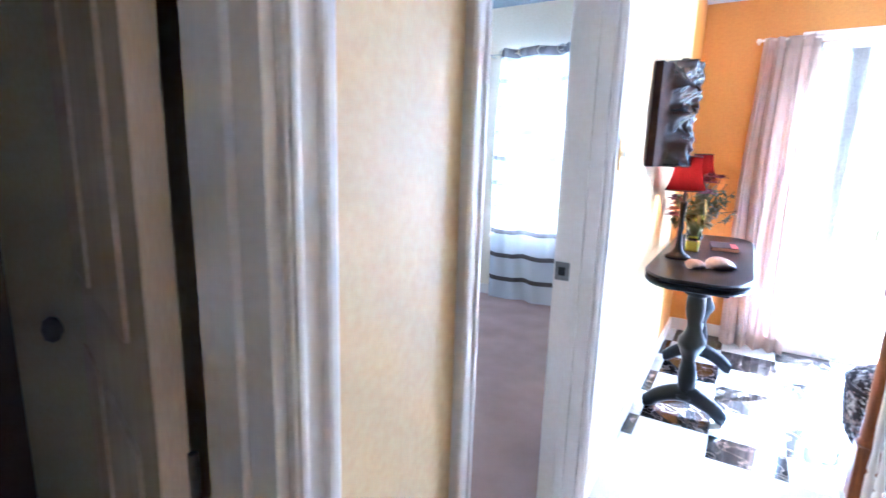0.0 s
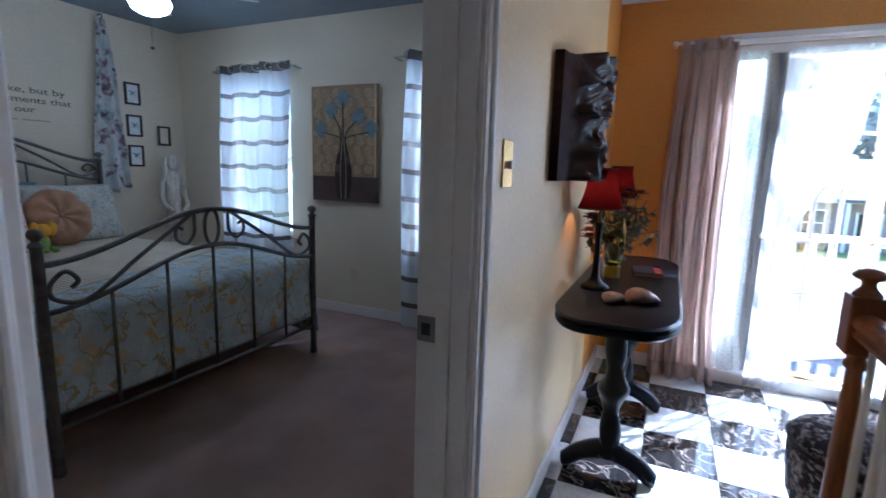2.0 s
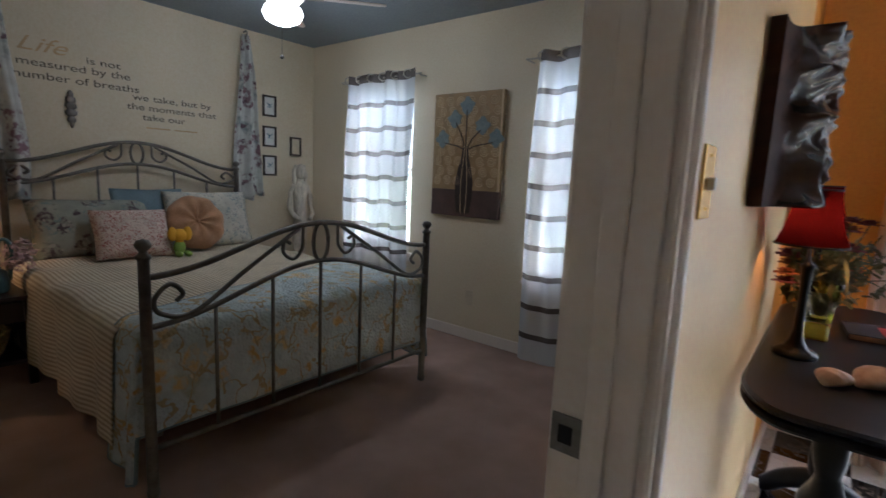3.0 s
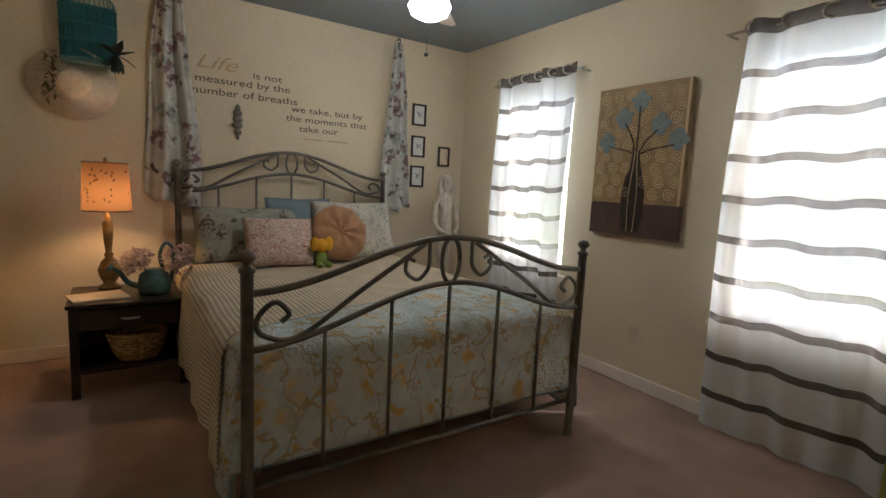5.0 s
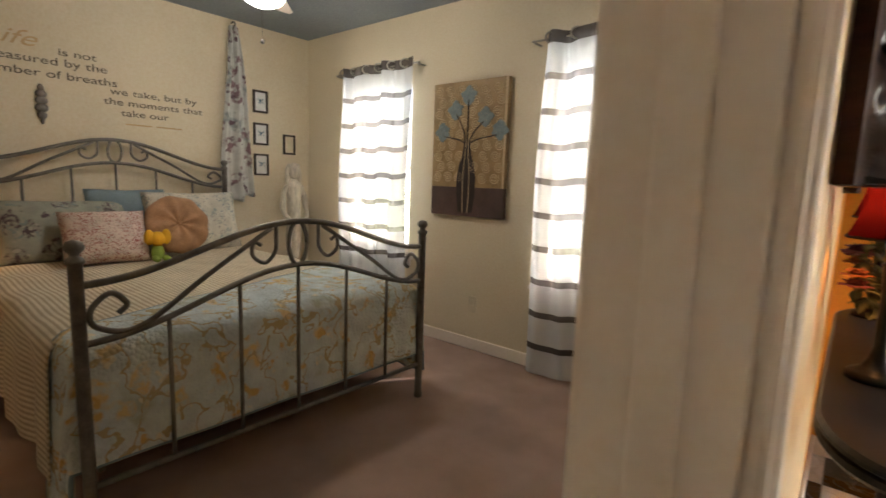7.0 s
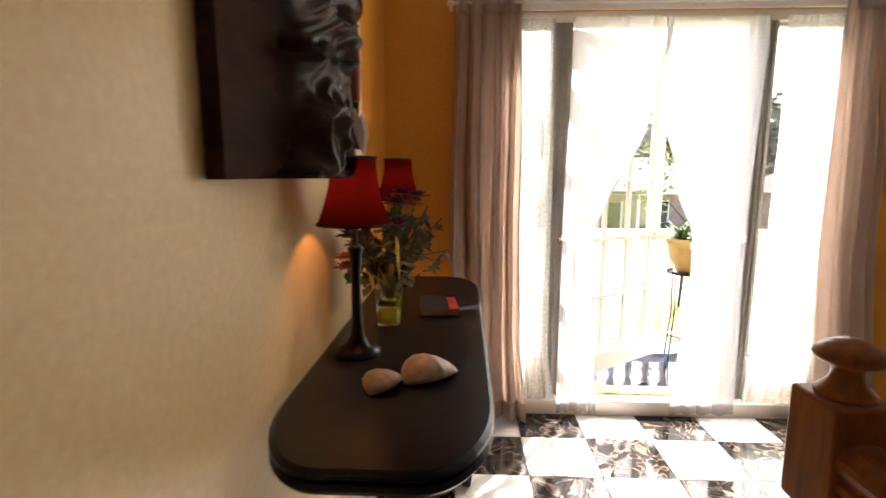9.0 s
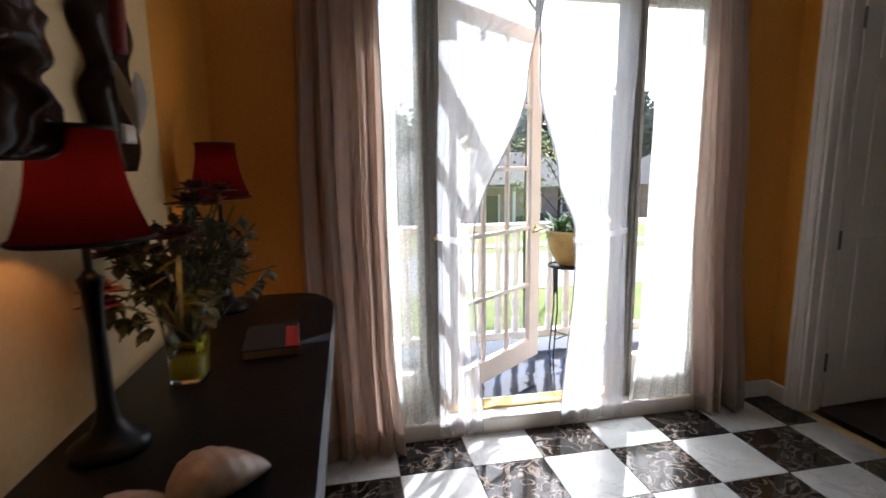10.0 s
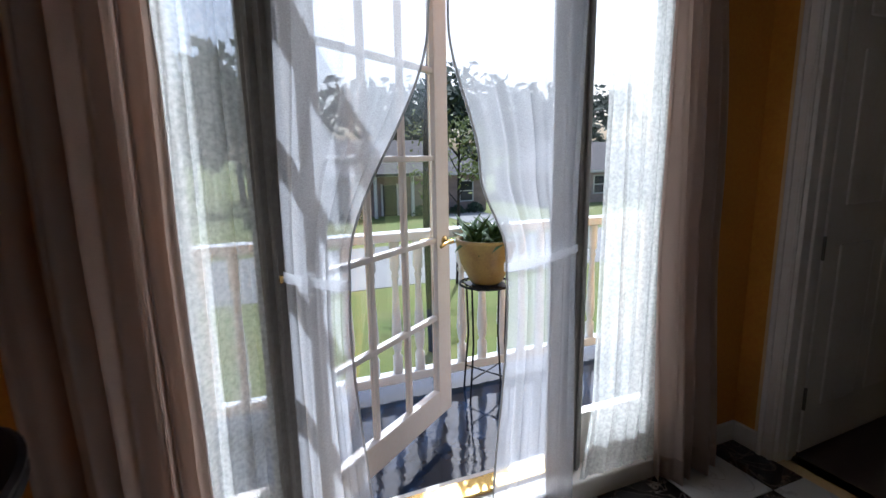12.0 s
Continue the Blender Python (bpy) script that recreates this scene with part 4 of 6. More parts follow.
def hydrangea(bm, at, r, rnd):
    """A round head of many small petals."""
    for k in range(90):
        d = Vector((rnd.gauss(0, 1), rnd.gauss(0, 1), rnd.gauss(0.25, 1))).normalized()
        p = Vector(at) + d * r * rnd.uniform(0.75, 1.0)
        side = Vector((rnd.uniform(-1, 1), rnd.uniform(-1, 1), rnd.uniform(-1, 1)))
        leaf(bm, p, d * 0.5 + side, r * 0.42, r * 0.36, 0.3)


rnd = random.Random(12)
for at, r in (((0.0, -0.10, 0.20), 0.062), ((0.04, -0.05, 0.22), 0.05), ((0.02, 0.10, 0.19), 0.06), ((-0.02, 0.15, 0.22), 0.058), ((0.04, 0.14, 0.15), 0.05), ((-0.04, -0.13, 0.16), 0.05)):
    bm = bmesh.new()
    hydrangea(bm, at, r, rnd)
    tube(bm, [(0, 0, 0.12), (at[0] * 0.5, at[1] * 0.5, 0.15), at], 0.003, 5)
    part("blossom", bm, M["pinkpetal"], can, "dusty pink hydrangea head")

# ---- wall things behind the bed ----
WX = XW + 0.004


def swag(y, top, hem, w0, w1, label, seed):
    """Gathered scarf hung from a wall hook."""
    c = thing("wall_swag", (WX, y, 0), label, "curtain", "bed curtains")
    ph = seed

    def f(u, v):
        z = top + (hem - top) * v
        w = w0 + (w1 - w0) * min(1, v * 1.25) ** 0.8
        a = u * 2 - 1
        x = 0.035 + (0.018 + 0.02 * v) * math.sin(a * 6 + ph + v) + 0.007 * math.sin(a * 15 + 2 * ph)
        drop = 0.05 * a * v * (1 if seed % 2 else -1) + 0.015 * math.sin(a * 8)
        return Vector((max(0.004, x), a * w / 2 + 0.01 * math.sin(v * 7 + ph), z - drop * v))
    bm = bmesh.new()
    grid(bm, 60, 46, f)
    ob = part("fabric", bm, M["swag"], c, smooth=True)
    so = ob.modifiers.new("thickness", "SOLIDIFY")
    so.thickness = 0.004
    bm = bmesh.new()
    tube(bm, curve_pts([(0, 0, top + 0.03), (0.04, 0, top + 0.035), (0.055, 0, top + 0.01), (0.03, 0, top - 0.01)], 16), 0.007, 7)
    ball(bm, (0.03, 0, top - 0.012), 0.022, n=8)
    part("hook", bm, M["iron"], c, smooth=True)
    return c


swag(0.11, 2.36, 1.0, 0.13, 0.33, "grey rose-print fabric gathered on a wall hook", 3)
swag(1.78, 2.36, 0.97, 0.07, 0.28, "dark grey rose-print fabric gathered on a wall hook", 6)

M["ink"] = mat("brown_wall_lettering", (0.10, 0.075, 0.05), 0.7)
M["ink_pale"] = mat("gold_wall_lettering", (0.60, 0.42, 0.22), 0.6)
decal = thing("wall_lettering", (WX, 0.8, 1.8), "brown and tan lettering applied to the wall above the bed", "wall lettering")


def words(body, y, z, width, size, material, shear=0.0):
    cu = bpy.data.curves.new("line", "FONT")
    cu.body, cu.size, cu.shear, cu.extrude = body, size, shear, 0.0006
    tmp = bpy.data.objects.new("tmp", cu)
    scene.collection.objects.link(tmp)
    me = bpy.data.meshes.new_from_object(tmp.evaluated_get(bpy.context.evaluated_depsgraph_get()))
    bpy.data.objects.remove(tmp)
    bpy.data.curves.remove(cu)
    xs = [v.co.x for v in me.vertices]
    k = width / (max(xs) - min(xs))
    low = min(xs)
    bm = bmesh.new()
    bm.from_mesh(me)
    bpy.data.meshes.remove(me)
    todo, islands = set(bm.verts), []
    while todo:
        stack, isle = [todo.pop()], []
        while stack:
            v = stack.pop()
            isle.append(v)
            for e in v.link_edges:
                o = e.other_vert(v)
                if o in todo:
                    todo.remove(o)
                    stack.append(o)
        islands.append(isle)
    islands.sort(key=lambda q: min(v.co.x for v in q))
    groups = []
    for q in islands:
        a, b = min(v.co.x for v in q), max(v.co.x for v in q)
        if groups and (a + b) / 2 < groups[-1][1]:
            groups[-1][2].extend(q)
        else:
            groups.append([a, b, list(q)])
    for a, b, vs in groups:
        keep = set(vs)
        one = bmesh.new()
        made = {v: one.verts.new((v.co.z + 0.0008, (v.co.x - low) * k + y - 0.8, v.co.y + z - 1.8)) for v in vs}
        for f in bm.faces:
            if f.verts[0] in keep:
                one.faces.new([made[v] for v in f.verts])
        part("letter", one, material, decal)
    bm.free()


words("Life", 0.262, 1.93, 0.27, 0.13, M["ink_pale"], 0.4)
words("is not", 0.632, 1.905, 0.205, 0.064, M["ink"])
words("measured by the", 0.255, 1.838, 0.64, 0.068, M["ink"])
words("number of breaths", 0.235, 1.758, 0.715, 0.068, M["ink"])
words("we take, but by", 0.905, 1.708, 0.58, 0.064, M["ink"])
words("the moments that", 0.865, 1.638, 0.66, 0.064, M["ink"])
words("take our", 0.966, 1.568, 0.31, 0.064, M["ink"])
for y0, y1 in ((0.99, 1.16), (1.19, 1.37)):
    part("line", boxes(((0.0004, y0 - 0.8, 1.508 - 1.8), (0.0016, y1 - 0.8, 1.518 - 1.8))), M["ink_pale"], decal)

pl = thing("wall_plaque", (WX, 0.525, 1.60), "small dark metal ornament hung on the wall", "ornament")
bm = bmesh.new()
for z, r in ((0.085, 0.018), (0.05, 0.03), (0.01, 0.034), (-0.035, 0.036), (-0.08, 0.026), (-0.11, 0.012)):
    ball(bm, (0.008, 0, z), 0.010, r, 0.028, n=12)
part("plate", bm, M["iron"], pl, smooth=True)

M["white_mat"] = mat("white_mat_board", (0.75, 0.75, 0.73), 0.8, bump=0.02)
M["wing"] = mat("blue_wing", (0.12, 0.28, 0.42), 0.6, vary=0.4, scale=90)
M["frame_dark"] = mat("dark_brown_frame", (0.03, 0.018, 0.012), 0.35)


def small_frame(y, z, w, h, butterfly):
    fr = thing("framed_picture", (WX, y, z), "small dark wooden frame with a " + ("blue butterfly" if butterfly else "pale mat"), "picture", "small wall pictures")
    t = 0.016
    for lo, hi in (((0, -w / 2, -h / 2), (0.018, -w / 2 + t, h / 2)), ((0, w / 2 - t, -h / 2), (0.018, w / 2, h / 2)),
                   ((0, -w / 2 + t, -h / 2), (0.018, w / 2 - t, -h / 2 + t)), ((0, -w / 2 + t, h / 2 - t), (0.018, w / 2 - t, h / 2))):
        part("frame_bar", boxes((lo, hi), bevel=0.002), M["frame_dark"], fr)
    part("mat_board", boxes(((0.002, -w / 2 + t, -h / 2 + t), (0.007, w / 2 - t, h / 2 - t))), M["white_mat"] if butterfly else M["cotton"], fr)
    if butterfly:
        bm = bmesh.new()
        for s in (-1, 1):
            for a, L in ((0.7, 0.04), (-0.5, 0.028)):
                leaf(bm, (0.009, 0, 0), (0.12, s * math.cos(a), math.sin(a)), L, 0.026, 0)
        tube(bm, [(0.009, 0, -0.02), (0.009, 0, 0.02)], 0.0025, 5)
        part("butterfly", bm, M["wing"], fr)


for z in (1.811, 1.54, 1.28):
    small_frame(2.015, z, 0.135, 0.185, True)
small_frame(2.29, 1.47, 0.12, 0.175, False)

# pale carved figure in the corner: one plain shape
M["driftwood"] = mat("bleached_wood", (0.66, 0.60, 0.50), 0.8, vary=0.25, scale=14, stretch=(3, 3, 0.6), bump=0.5, grain=50)
bm = bmesh.new()
lathe(bm, [(0.10, 0), (0.11, 0.03), (0.06, 0.07), (0.055, 0.45), (0.07, 0.60), (0.075, 0.72), (0.058, 0.84), (0.05, 0.90), (0.062, 1.0), (0.072, 1.08), (0.06, 1.12), (0.03, 1.145), (0.028, 1.17), (0.01, 1.175)], n=18)
ball(bm, (0.01, 0, 1.23), 0.055, 0.05, 0.075, n=14)
for s in (-1, 1):
    tube(bm, curve_pts([(0.0, s * 0.03, 1.285), (-0.01, s * 0.058, 1.22), (0.0, s * 0.06, 1.12), (0.03, s * 0.05, 1.02)], 18), lambda t: 0.024 - 0.010 * t, 8)
    tube(bm, curve_pts([(0.0, s * 0.06, 1.10), (0.0, s * 0.105, 1.02), (0.01, s * 0.118, 0.92), (0.05, s * 0.10, 0.83), (0.085, s * 0.05, 0.79)], 22), lambda t: 0.027 - 0.010 * t, 8)
for v in bm.verts:
    v.co += Vector((1, 1, 0)) * 0.010 * noise.noise(v.co * 12)
fig = part("wood_carving", bm, M["driftwood"], smooth=True)
fig.location = (-3.80, 2.225, 0.005)
tagged(fig, "pale bleached wood carving standing in the corner", "carving")

# straw hat with dried flowers
M["straw"] = mat("pale_straw", (0.72, 0.62, 0.48), 0.85, vary=0.12, scale=30, bump=0.5, grain=200)
hat = thing("straw_hat", (WX, -0.41, 1.715), "pale straw hat with dried flowers hung on the wall", "hat")
bm = bmesh.new()
hm = Matrix.Rotation(radians(90), 4, "Y")
loops = []
for r, z in [(0.225, 0.016), (0.222, 0.006), (0.16, 0.010), (0.10, 0.014), (0.088, 0.045), (0.065, 0.06), (0.01, 0.058)]:
    loops.append([hm @ Vector((r * math.cos(a) * 0.95, r * math.sin(a), z + 0.005 * math.sin(3 * a) * (r > 0.15))) for a in [2 * math.pi * i / 48 for i in range(48)]])
rings(bm, loops)
part("brim_and_crown", bm, M["straw"], hat, smooth=True)
M["driedleaf"] = mat("dried_leaves", (0.20, 0.15, 0.06), 0.8, vary=0.3, scale=50)
bm = bmesh.new()
for k in range(40):
    leaf(bm, (0.03, -0.11 + rnd.uniform(-0.025, 0.025), 0.16 - 0.27 * k / 40), (0.5, rnd.uniform(-1, 1), rnd.uniform(-1, 0.6)), 0.05, 0.016, 0.3)
tagged(part("dried_flowers", bm, M["driedleaf"], hat), kind="stuff")

# teal bird cage
cg = thing("bird_cage", (WX, -0.325, 1.86), "teal wire bird cage with a dark leaf, hung on the wall", "bird cage")
M["teal_bright"] = mat("teal_enamel", (0.04, 0.20, 0.23), 0.5, vary=0.3, scale=25)
bm = bmesh.new()
R = 0.142
for i in range(18):
    a = math.pi * i / 17 - math.pi / 2
    p = (0.02 + 0.09 * math.cos(a), R * math.sin(a))
    q = [(p[0], p[1], 0), (p[0], p[1], 0.30)] + [(0.02 + (p[0] - 0.02) * math.cos(t), p[1] * math.cos(t), 0.30 + 0.13 * math.sin(t)) for t in (0.4, 0.8, 1.2, 1.5)]
    tube(bm, q, 0.003, 5)
tagged(part("bars", bm, M["teal_bright"], cg), kind="stuff")
for z in (0.0, 0.1, 0.2, 0.3):
    bm = bmesh.new()
    tube(bm, [(0.02 + 0.092 * math.cos(a), (R + 0.002) * math.sin(a), z) for a in [math.pi * i / 20 - math.pi / 2 for i in range(21)]], 0.006, 6)
    part("hoop", bm, M["teal_bright"], cg)
part("back_plate", boxes(((0.0, -R, -0.005), (0.018, R, 0.33)), bevel=0.004), M["teal_bright"], cg)
part("base", boxes(((0.0, -R, -0.03), (0.11, R, -0.005)), bevel=0.006), M["teal"], cg)
bm = bmesh.new()
for k in range(16):
    leaf(bm, (0.09, 0.14, 0.04), (rnd.uniform(0.1, 0.5), rnd.uniform(-0.6, 1), rnd.uniform(-1, 0.7)), 0.11, 0.05, 0.3)
part("dark_leaves", bm, mat("dark_green_leaf", (0.02, 0.04, 0.035), 0.6), cg)

# ---- painting ----
M["canvas"] = mat("gold_canvas", (0.36, 0.25, 0.12), 0.6, vary=0.25, scale=10, bump=0.5, grain=120)
M["canvas_low"] = mat("brown_canvas", (0.10, 0.06, 0.05), 0.6, vary=0.3, scale=8, bump=0.5, grain=120)
M["canvas_edge"] = mat("canvas_swirl_paint", (0.66, 0.52, 0.32), 0.5)
M["vase_paint"] = mat("dark_vase_paint", (0.03, 0.018, 0.018), 0.4, vary=0.3, scale=20)
M["flower_paint"] = mat("blue_flower_paint", (0.20, 0.27, 0.29), 0.6, vary=0.25, scale=40)
PX0, PX1, PZ0, PZ1 = -2.378, -1.750, 0.955, 1.872
pw, phh = PX1 - PX0, PZ1 - PZ0
pt = thing("canvas_painting", (PX0, YN - 0.004, PZ0), "canvas painting of blue flowers in a dark vase on gold", "painting")
part("canvas", boxes(((0, -0.036, phh * 0.22), (pw, 0, phh)), bevel=0.003), M["canvas"], pt)
part("lower_band", boxes(((0, -0.036, 0), (pw, 0, phh * 0.22 - 0.0005)), bevel=0.003), M["canvas_low"], pt)
bm = bmesh.new()
rnd = random.Random(9)
rows = 9
for j in range(rows):
    for i in range(6):
        cx, cz = (i + 0.5 + 0.3 * (j % 2)) / 6.3 * pw, phh * (0.26 + 0.72 * (j + 0.4) / rows)
        if abs(cx - pw / 2) < 0.06 and cz < phh * 0.55:
            continue
        pts = []
        for k in range(23):
            t = k / 22
            a = 2.3 * 2 * math.pi * t + rnd.random() * 0.05 + i
            r = 0.004 + 0.036 * t
            pts.append((cx + r * math.cos(a), -0.037, cz + r * math.sin(a)))
        if min(p[0] for p in pts) > 0.004 and max(p[0] for p in pts) < pw - 0.004 and max(p[2] for p in pts) < phh - 0.004:
            tube(bm, pts, 0.0036, 4)
tagged(part("swirls", bm, M["canvas_edge"], pt, "raised tan swirls"), kind="stuff")
part("edge_stripe", boxes(((pw - 0.018, -0.0385, phh * 0.22), (pw - 0.002, -0.0365, phh))), M["canvas_edge"], pt)
cx = pw * 0.5
prof = [(0.0, 0.06), (0.028, 0.065), (0.12, 0.08), (0.24, 0.082), (0.33, 0.062), (0.41, 0.036), (0.48, 0.026), (0.50, 0.03)]
bm = bmesh.new()
rows = []
for t, w in prof:
    z = phh * 0.03 + t
    rows.append([bm.verts.new((cx + s * w, -0.0395, z)) for s in (-1, -0.34, 0.34, 1)])
for a, b in zip(rows, rows[1:]):
    for i in range(3):
        bm.faces.new((a[i], a[i + 1], b[i + 1], b[i]))
part("painted_vase", bm, M["vase_paint"], pt)
bm = bmesh.new()
for s in (-0.34, 0.34):
    tube(bm, [(cx + s * w, -0.040, phh * 0.03 + t) for t, w in prof], 0.003, 4)
part("vase_lines", bm, M["canvas_edge"], pt)
for (fx, fz), bend in zip(((-0.20, 0.60), (-0.10, 0.76), (0.0, 0.86), (0.13, 0.70), (0.24, 0.60)), (-0.05, -0.02, 0.02, 0.03, 0.08)):
    bm = bmesh.new()
    tube(bm, curve_pts([(cx + fx * 0.12, -0.040, phh * 0.55), (cx + fx * 0.4, -0.040, phh * (0.55 + (fz - 0.55) * 0.5)), (cx + fx * 1.0, -0.040, phh * fz)], 14), 0.0045, 5)
    part("painted_stem", bm, M["vase_paint"], pt)
    bm = bmesh.new()
    n = 22
    loop = [(cx + fx * 1.1 + (0.062 + 0.012 * math.sin(5 * a + fx * 9)) * math.cos(a), phh * fz + 0.03 + (0.058 + 0.012 * math.cos(4 * a)) * math.sin(a)) for a in [2 * math.pi * i / n for i in range(n)]]
    rings(bm, [[(x, -0.037, z) for x, z in loop], [(x, -0.0405, z) for x, z in loop]])
    part("painted_flower", bm, M["flower_paint"], pt)


def outlet(at, label, along="x"):
    o = thing("wall_outlet", at, label, "outlet")
    part("cover", boxes(((-0.035, -0.006, -0.058), (0.035, 0, 0.058)), bevel=0.002), M["cotton"], o)
    for z in (-0.02, 0.02):
        part("socket", boxes(((-0.016, -0.009, z - 0.014), (0.016, -0.006, z + 0.014)), bevel=0.002), M["cotton"], o)


outlet((-1.99, YN, 0.33), "cream plastic wall outlet cover")

# ---- toy box ----
M["lime"] = mat("lime_painted_wood", (0.30, 0.30, 0.07), 0.5, vary=0.15, scale=6)
tbx = thing("toy_box", (-0.398, 2.142, 0), "lime-green toy box full of picture books", "toy box", rz=-23)
for lo, hi in (((-0.20, -0.15, 0.0), (0.20, -0.135, 0.30)), ((-0.20, 0.135, 0.0), (0.20, 0.15, 0.30)), ((-0.20, -0.135, 0.0), (-0.185, 0.135, 0.30)), ((0.185, -0.135, 0), (0.20, 0.135, 0.30))):
    part("side", boxes((lo, hi), bevel=0.003), M["lime"], tbx)
part("bottom", boxes(((-0.184, -0.134, 0.004), (0.184, 0.134, 0.018))), M["lime"], tbx)
bm = bmesh.new()
for a in (-0.7, -0.4, -0.1, 0.2, 0.5):
    tube(bm, curve_pts([(-0.12, -0.1515, 0.06), (-0.12 + 0.03 * math.sin(a), -0.1515, 0.10), (-0.12 + 0.08 * math.sin(a), -0.1515, 0.09 + 0.08 * math.cos(a))], 10), 0.002, 4)
part("painted_sprig", bm, M["espresso"], tbx)
COV = [(0.02, 0.16, 0.35), (0.65, 0.45, 0.03), (0.05, 0.22, 0.18), (0.5, 0.12, 0.06)]
for k, c in enumerate(COV):
    wd, ht = [0.13, 0.10, 0.11, 0.09][k], [0.40, 0.36, 0.35, 0.33][k]
    m2 = printed("picture_cover", (0.03, 0.13, 0.24), [(0.60, 0.17, 0.03), (0.62, 0.45, 0.05), (0.04, 0.20, 0.13)], 9, (0.5, 0.4, 0.3), rough=0.35) if k == 0 else mat("book_cover", c, 0.35, second=tuple(min(1, x * 0.4 + 0.25 * ((k + i) % 3 == 0)) for i, x in enumerate(c)), scale=18, bump=0.02)
    b = thing("picture_book", (-0.41 + [0.03, -0.03, 0.05, 0.03][k], 2.145 + [-0.085, -0.045, -0.01, 0.03][k], 0.022), "bright picture book standing in the toy box", "book", "books in the toy box", rz=-23 + 3 * k)
    b.rotation_euler = (radians(-10 + 4 * k), radians([5, -4, 3, -3][k]), b.rotation_euler[2])
    part("cover", boxes(((-wd, -0.007, 0), (wd, 0.007, ht)), bevel=0.001), m2, b)
    part("pages", boxes(((-wd + 0.003, -0.0045, 0.003), (wd + 0.0015, 0.0045, ht - 0.003))), M["white_mat"], b)
M["redwood"] = mat("dark_red_wood", (0.10, 0.03, 0.02), 0.4, vary=0.3, scale=10)
bm = bmesh.new()
pts = curve_pts([(-0.30, 0, 0.02), (-0.22, 0, 0.06), (-0.1, 0, 0.05), (0.1, 0, 0.03), (0.26, 0, 0.06)], 30)
tube(bm, pts, lambda t: 0.062 - 0.02 * t, 12)
log = part("carved_bowl", bm, M["redwood"], smooth=True)
log.matrix_world = pose(-0.34, 2.26, 0.372, 0, 0, -10)
tagged(log, "dark red wooden carving lying over the toy box", "carving")
pb = part("lime_board", boxes(((-0.21, -0.05, 0), (0.21, 0.07, 0.012)), bevel=0.003), M["lime"])
pb.matrix_world = pose(-0.365, 2.225, 0.302, 0, 0, -23)
tagged(pb, "lime-green lid board resting across the toy box", "lid")

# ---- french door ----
# room-side shade on the white posts, put into their colour as taupe grey
M["taupe"] = mat("white_frame_paint_shaded_taupe", (0.36, 0.33, 0.29), 0.4, vary=0.08, scale=4, bump=0.06, grain=60)
fd = tagged(thing("door_3", (0, YN + 0.04, 0), "white french door unit with two side lights, one leaf open outwards", "french door"), kind="structure")
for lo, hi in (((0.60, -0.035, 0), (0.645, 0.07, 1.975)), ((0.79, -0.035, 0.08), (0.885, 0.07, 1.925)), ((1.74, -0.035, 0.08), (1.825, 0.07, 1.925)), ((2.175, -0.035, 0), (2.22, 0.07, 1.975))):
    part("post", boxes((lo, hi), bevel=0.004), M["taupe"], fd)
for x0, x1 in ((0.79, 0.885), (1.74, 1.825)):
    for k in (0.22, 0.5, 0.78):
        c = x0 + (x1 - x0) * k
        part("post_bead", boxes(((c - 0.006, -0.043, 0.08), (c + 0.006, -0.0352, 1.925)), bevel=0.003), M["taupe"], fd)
part("head", boxes(((0.645, -0.035, 1.925), (2.175, 0.07, 1.975)), bevel=0.004), M["white"], fd)
part("threshold", boxes(((0.645, -0.10, -0.004), (2.175, 0.10, 0.08)), bevel=0.008), M["white"], fd)
part("brass_sill", boxes(((0.885, -0.02, 0.0815), (1.74, 0.06, 0.094)), bevel=0.003), M["brass"], fd)
for x0, x1 in ((0.645, 0.79), (1.825, 2.175)):
    p = part("pane", boxes(((x0, 0.01, 0.12), (x1, 0.015, 1.90))), M["pane"], fd)
    p.visible_shadow = False
    for z in (0.08, 1.905):
        part("side_rail", boxes(((x0, -0.01, z), (x1, 0.035, z + (0.20 if z < 1 else 0.02))), bevel=0.003), M["white"], fd)
for x0, x1 in ((0.535, 0.6), (2.22, 2.285)):
    strip("trim", (x0, YN - 0.018, 0), (x1, YN, 2.035), "white casing round the french door")
strip("trim", (0.6, YN - 0.018, 1.975), (2.22, YN, 2.035), "white casing round the french door")

lf = tagged(thing("door_4", (0.905, YN + 0.10, 0), "white fifteen-pane french door leaf standing ajar", "door", rz=37), kind="structure")
LW, LZ0, LZ1 = 0.82, 0.10, 1.92
G0, G1, C0, C1 = 0.215, 1.85, 0.10, LW - 0.10
part("bottom_rail", boxes(((C0, -0.018, LZ0), (C1, 0.018, G0)), bevel=0.003), M["white"], lf)
part("top_rail", boxes(((C0, -0.018, G1), (C1, 0.018, LZ1)), bevel=0.003), M["white"], lf)
for a, b in ((0, C0), (C1, LW)):
    part("stile", boxes(((a, -0.018, LZ0), (b, 0.018, LZ1)), bevel=0.003), M["white"], lf)
for i in (1, 2):
    x = C0 + (C1 - C0) * i / 3
    part("muntin", boxes(((x - 0.011, -0.012, G0), (x + 0.011, 0.012, G1)), bevel=0.004), M["white"], lf)
for j in range(1, 5):
    z = G0 + (G1 - G0) * j / 5
    part("muntin", boxes(((C0, -0.0135, z - 0.011), (C1, 0.0135, z + 0.011)), bevel=0.004), M["white"], lf)
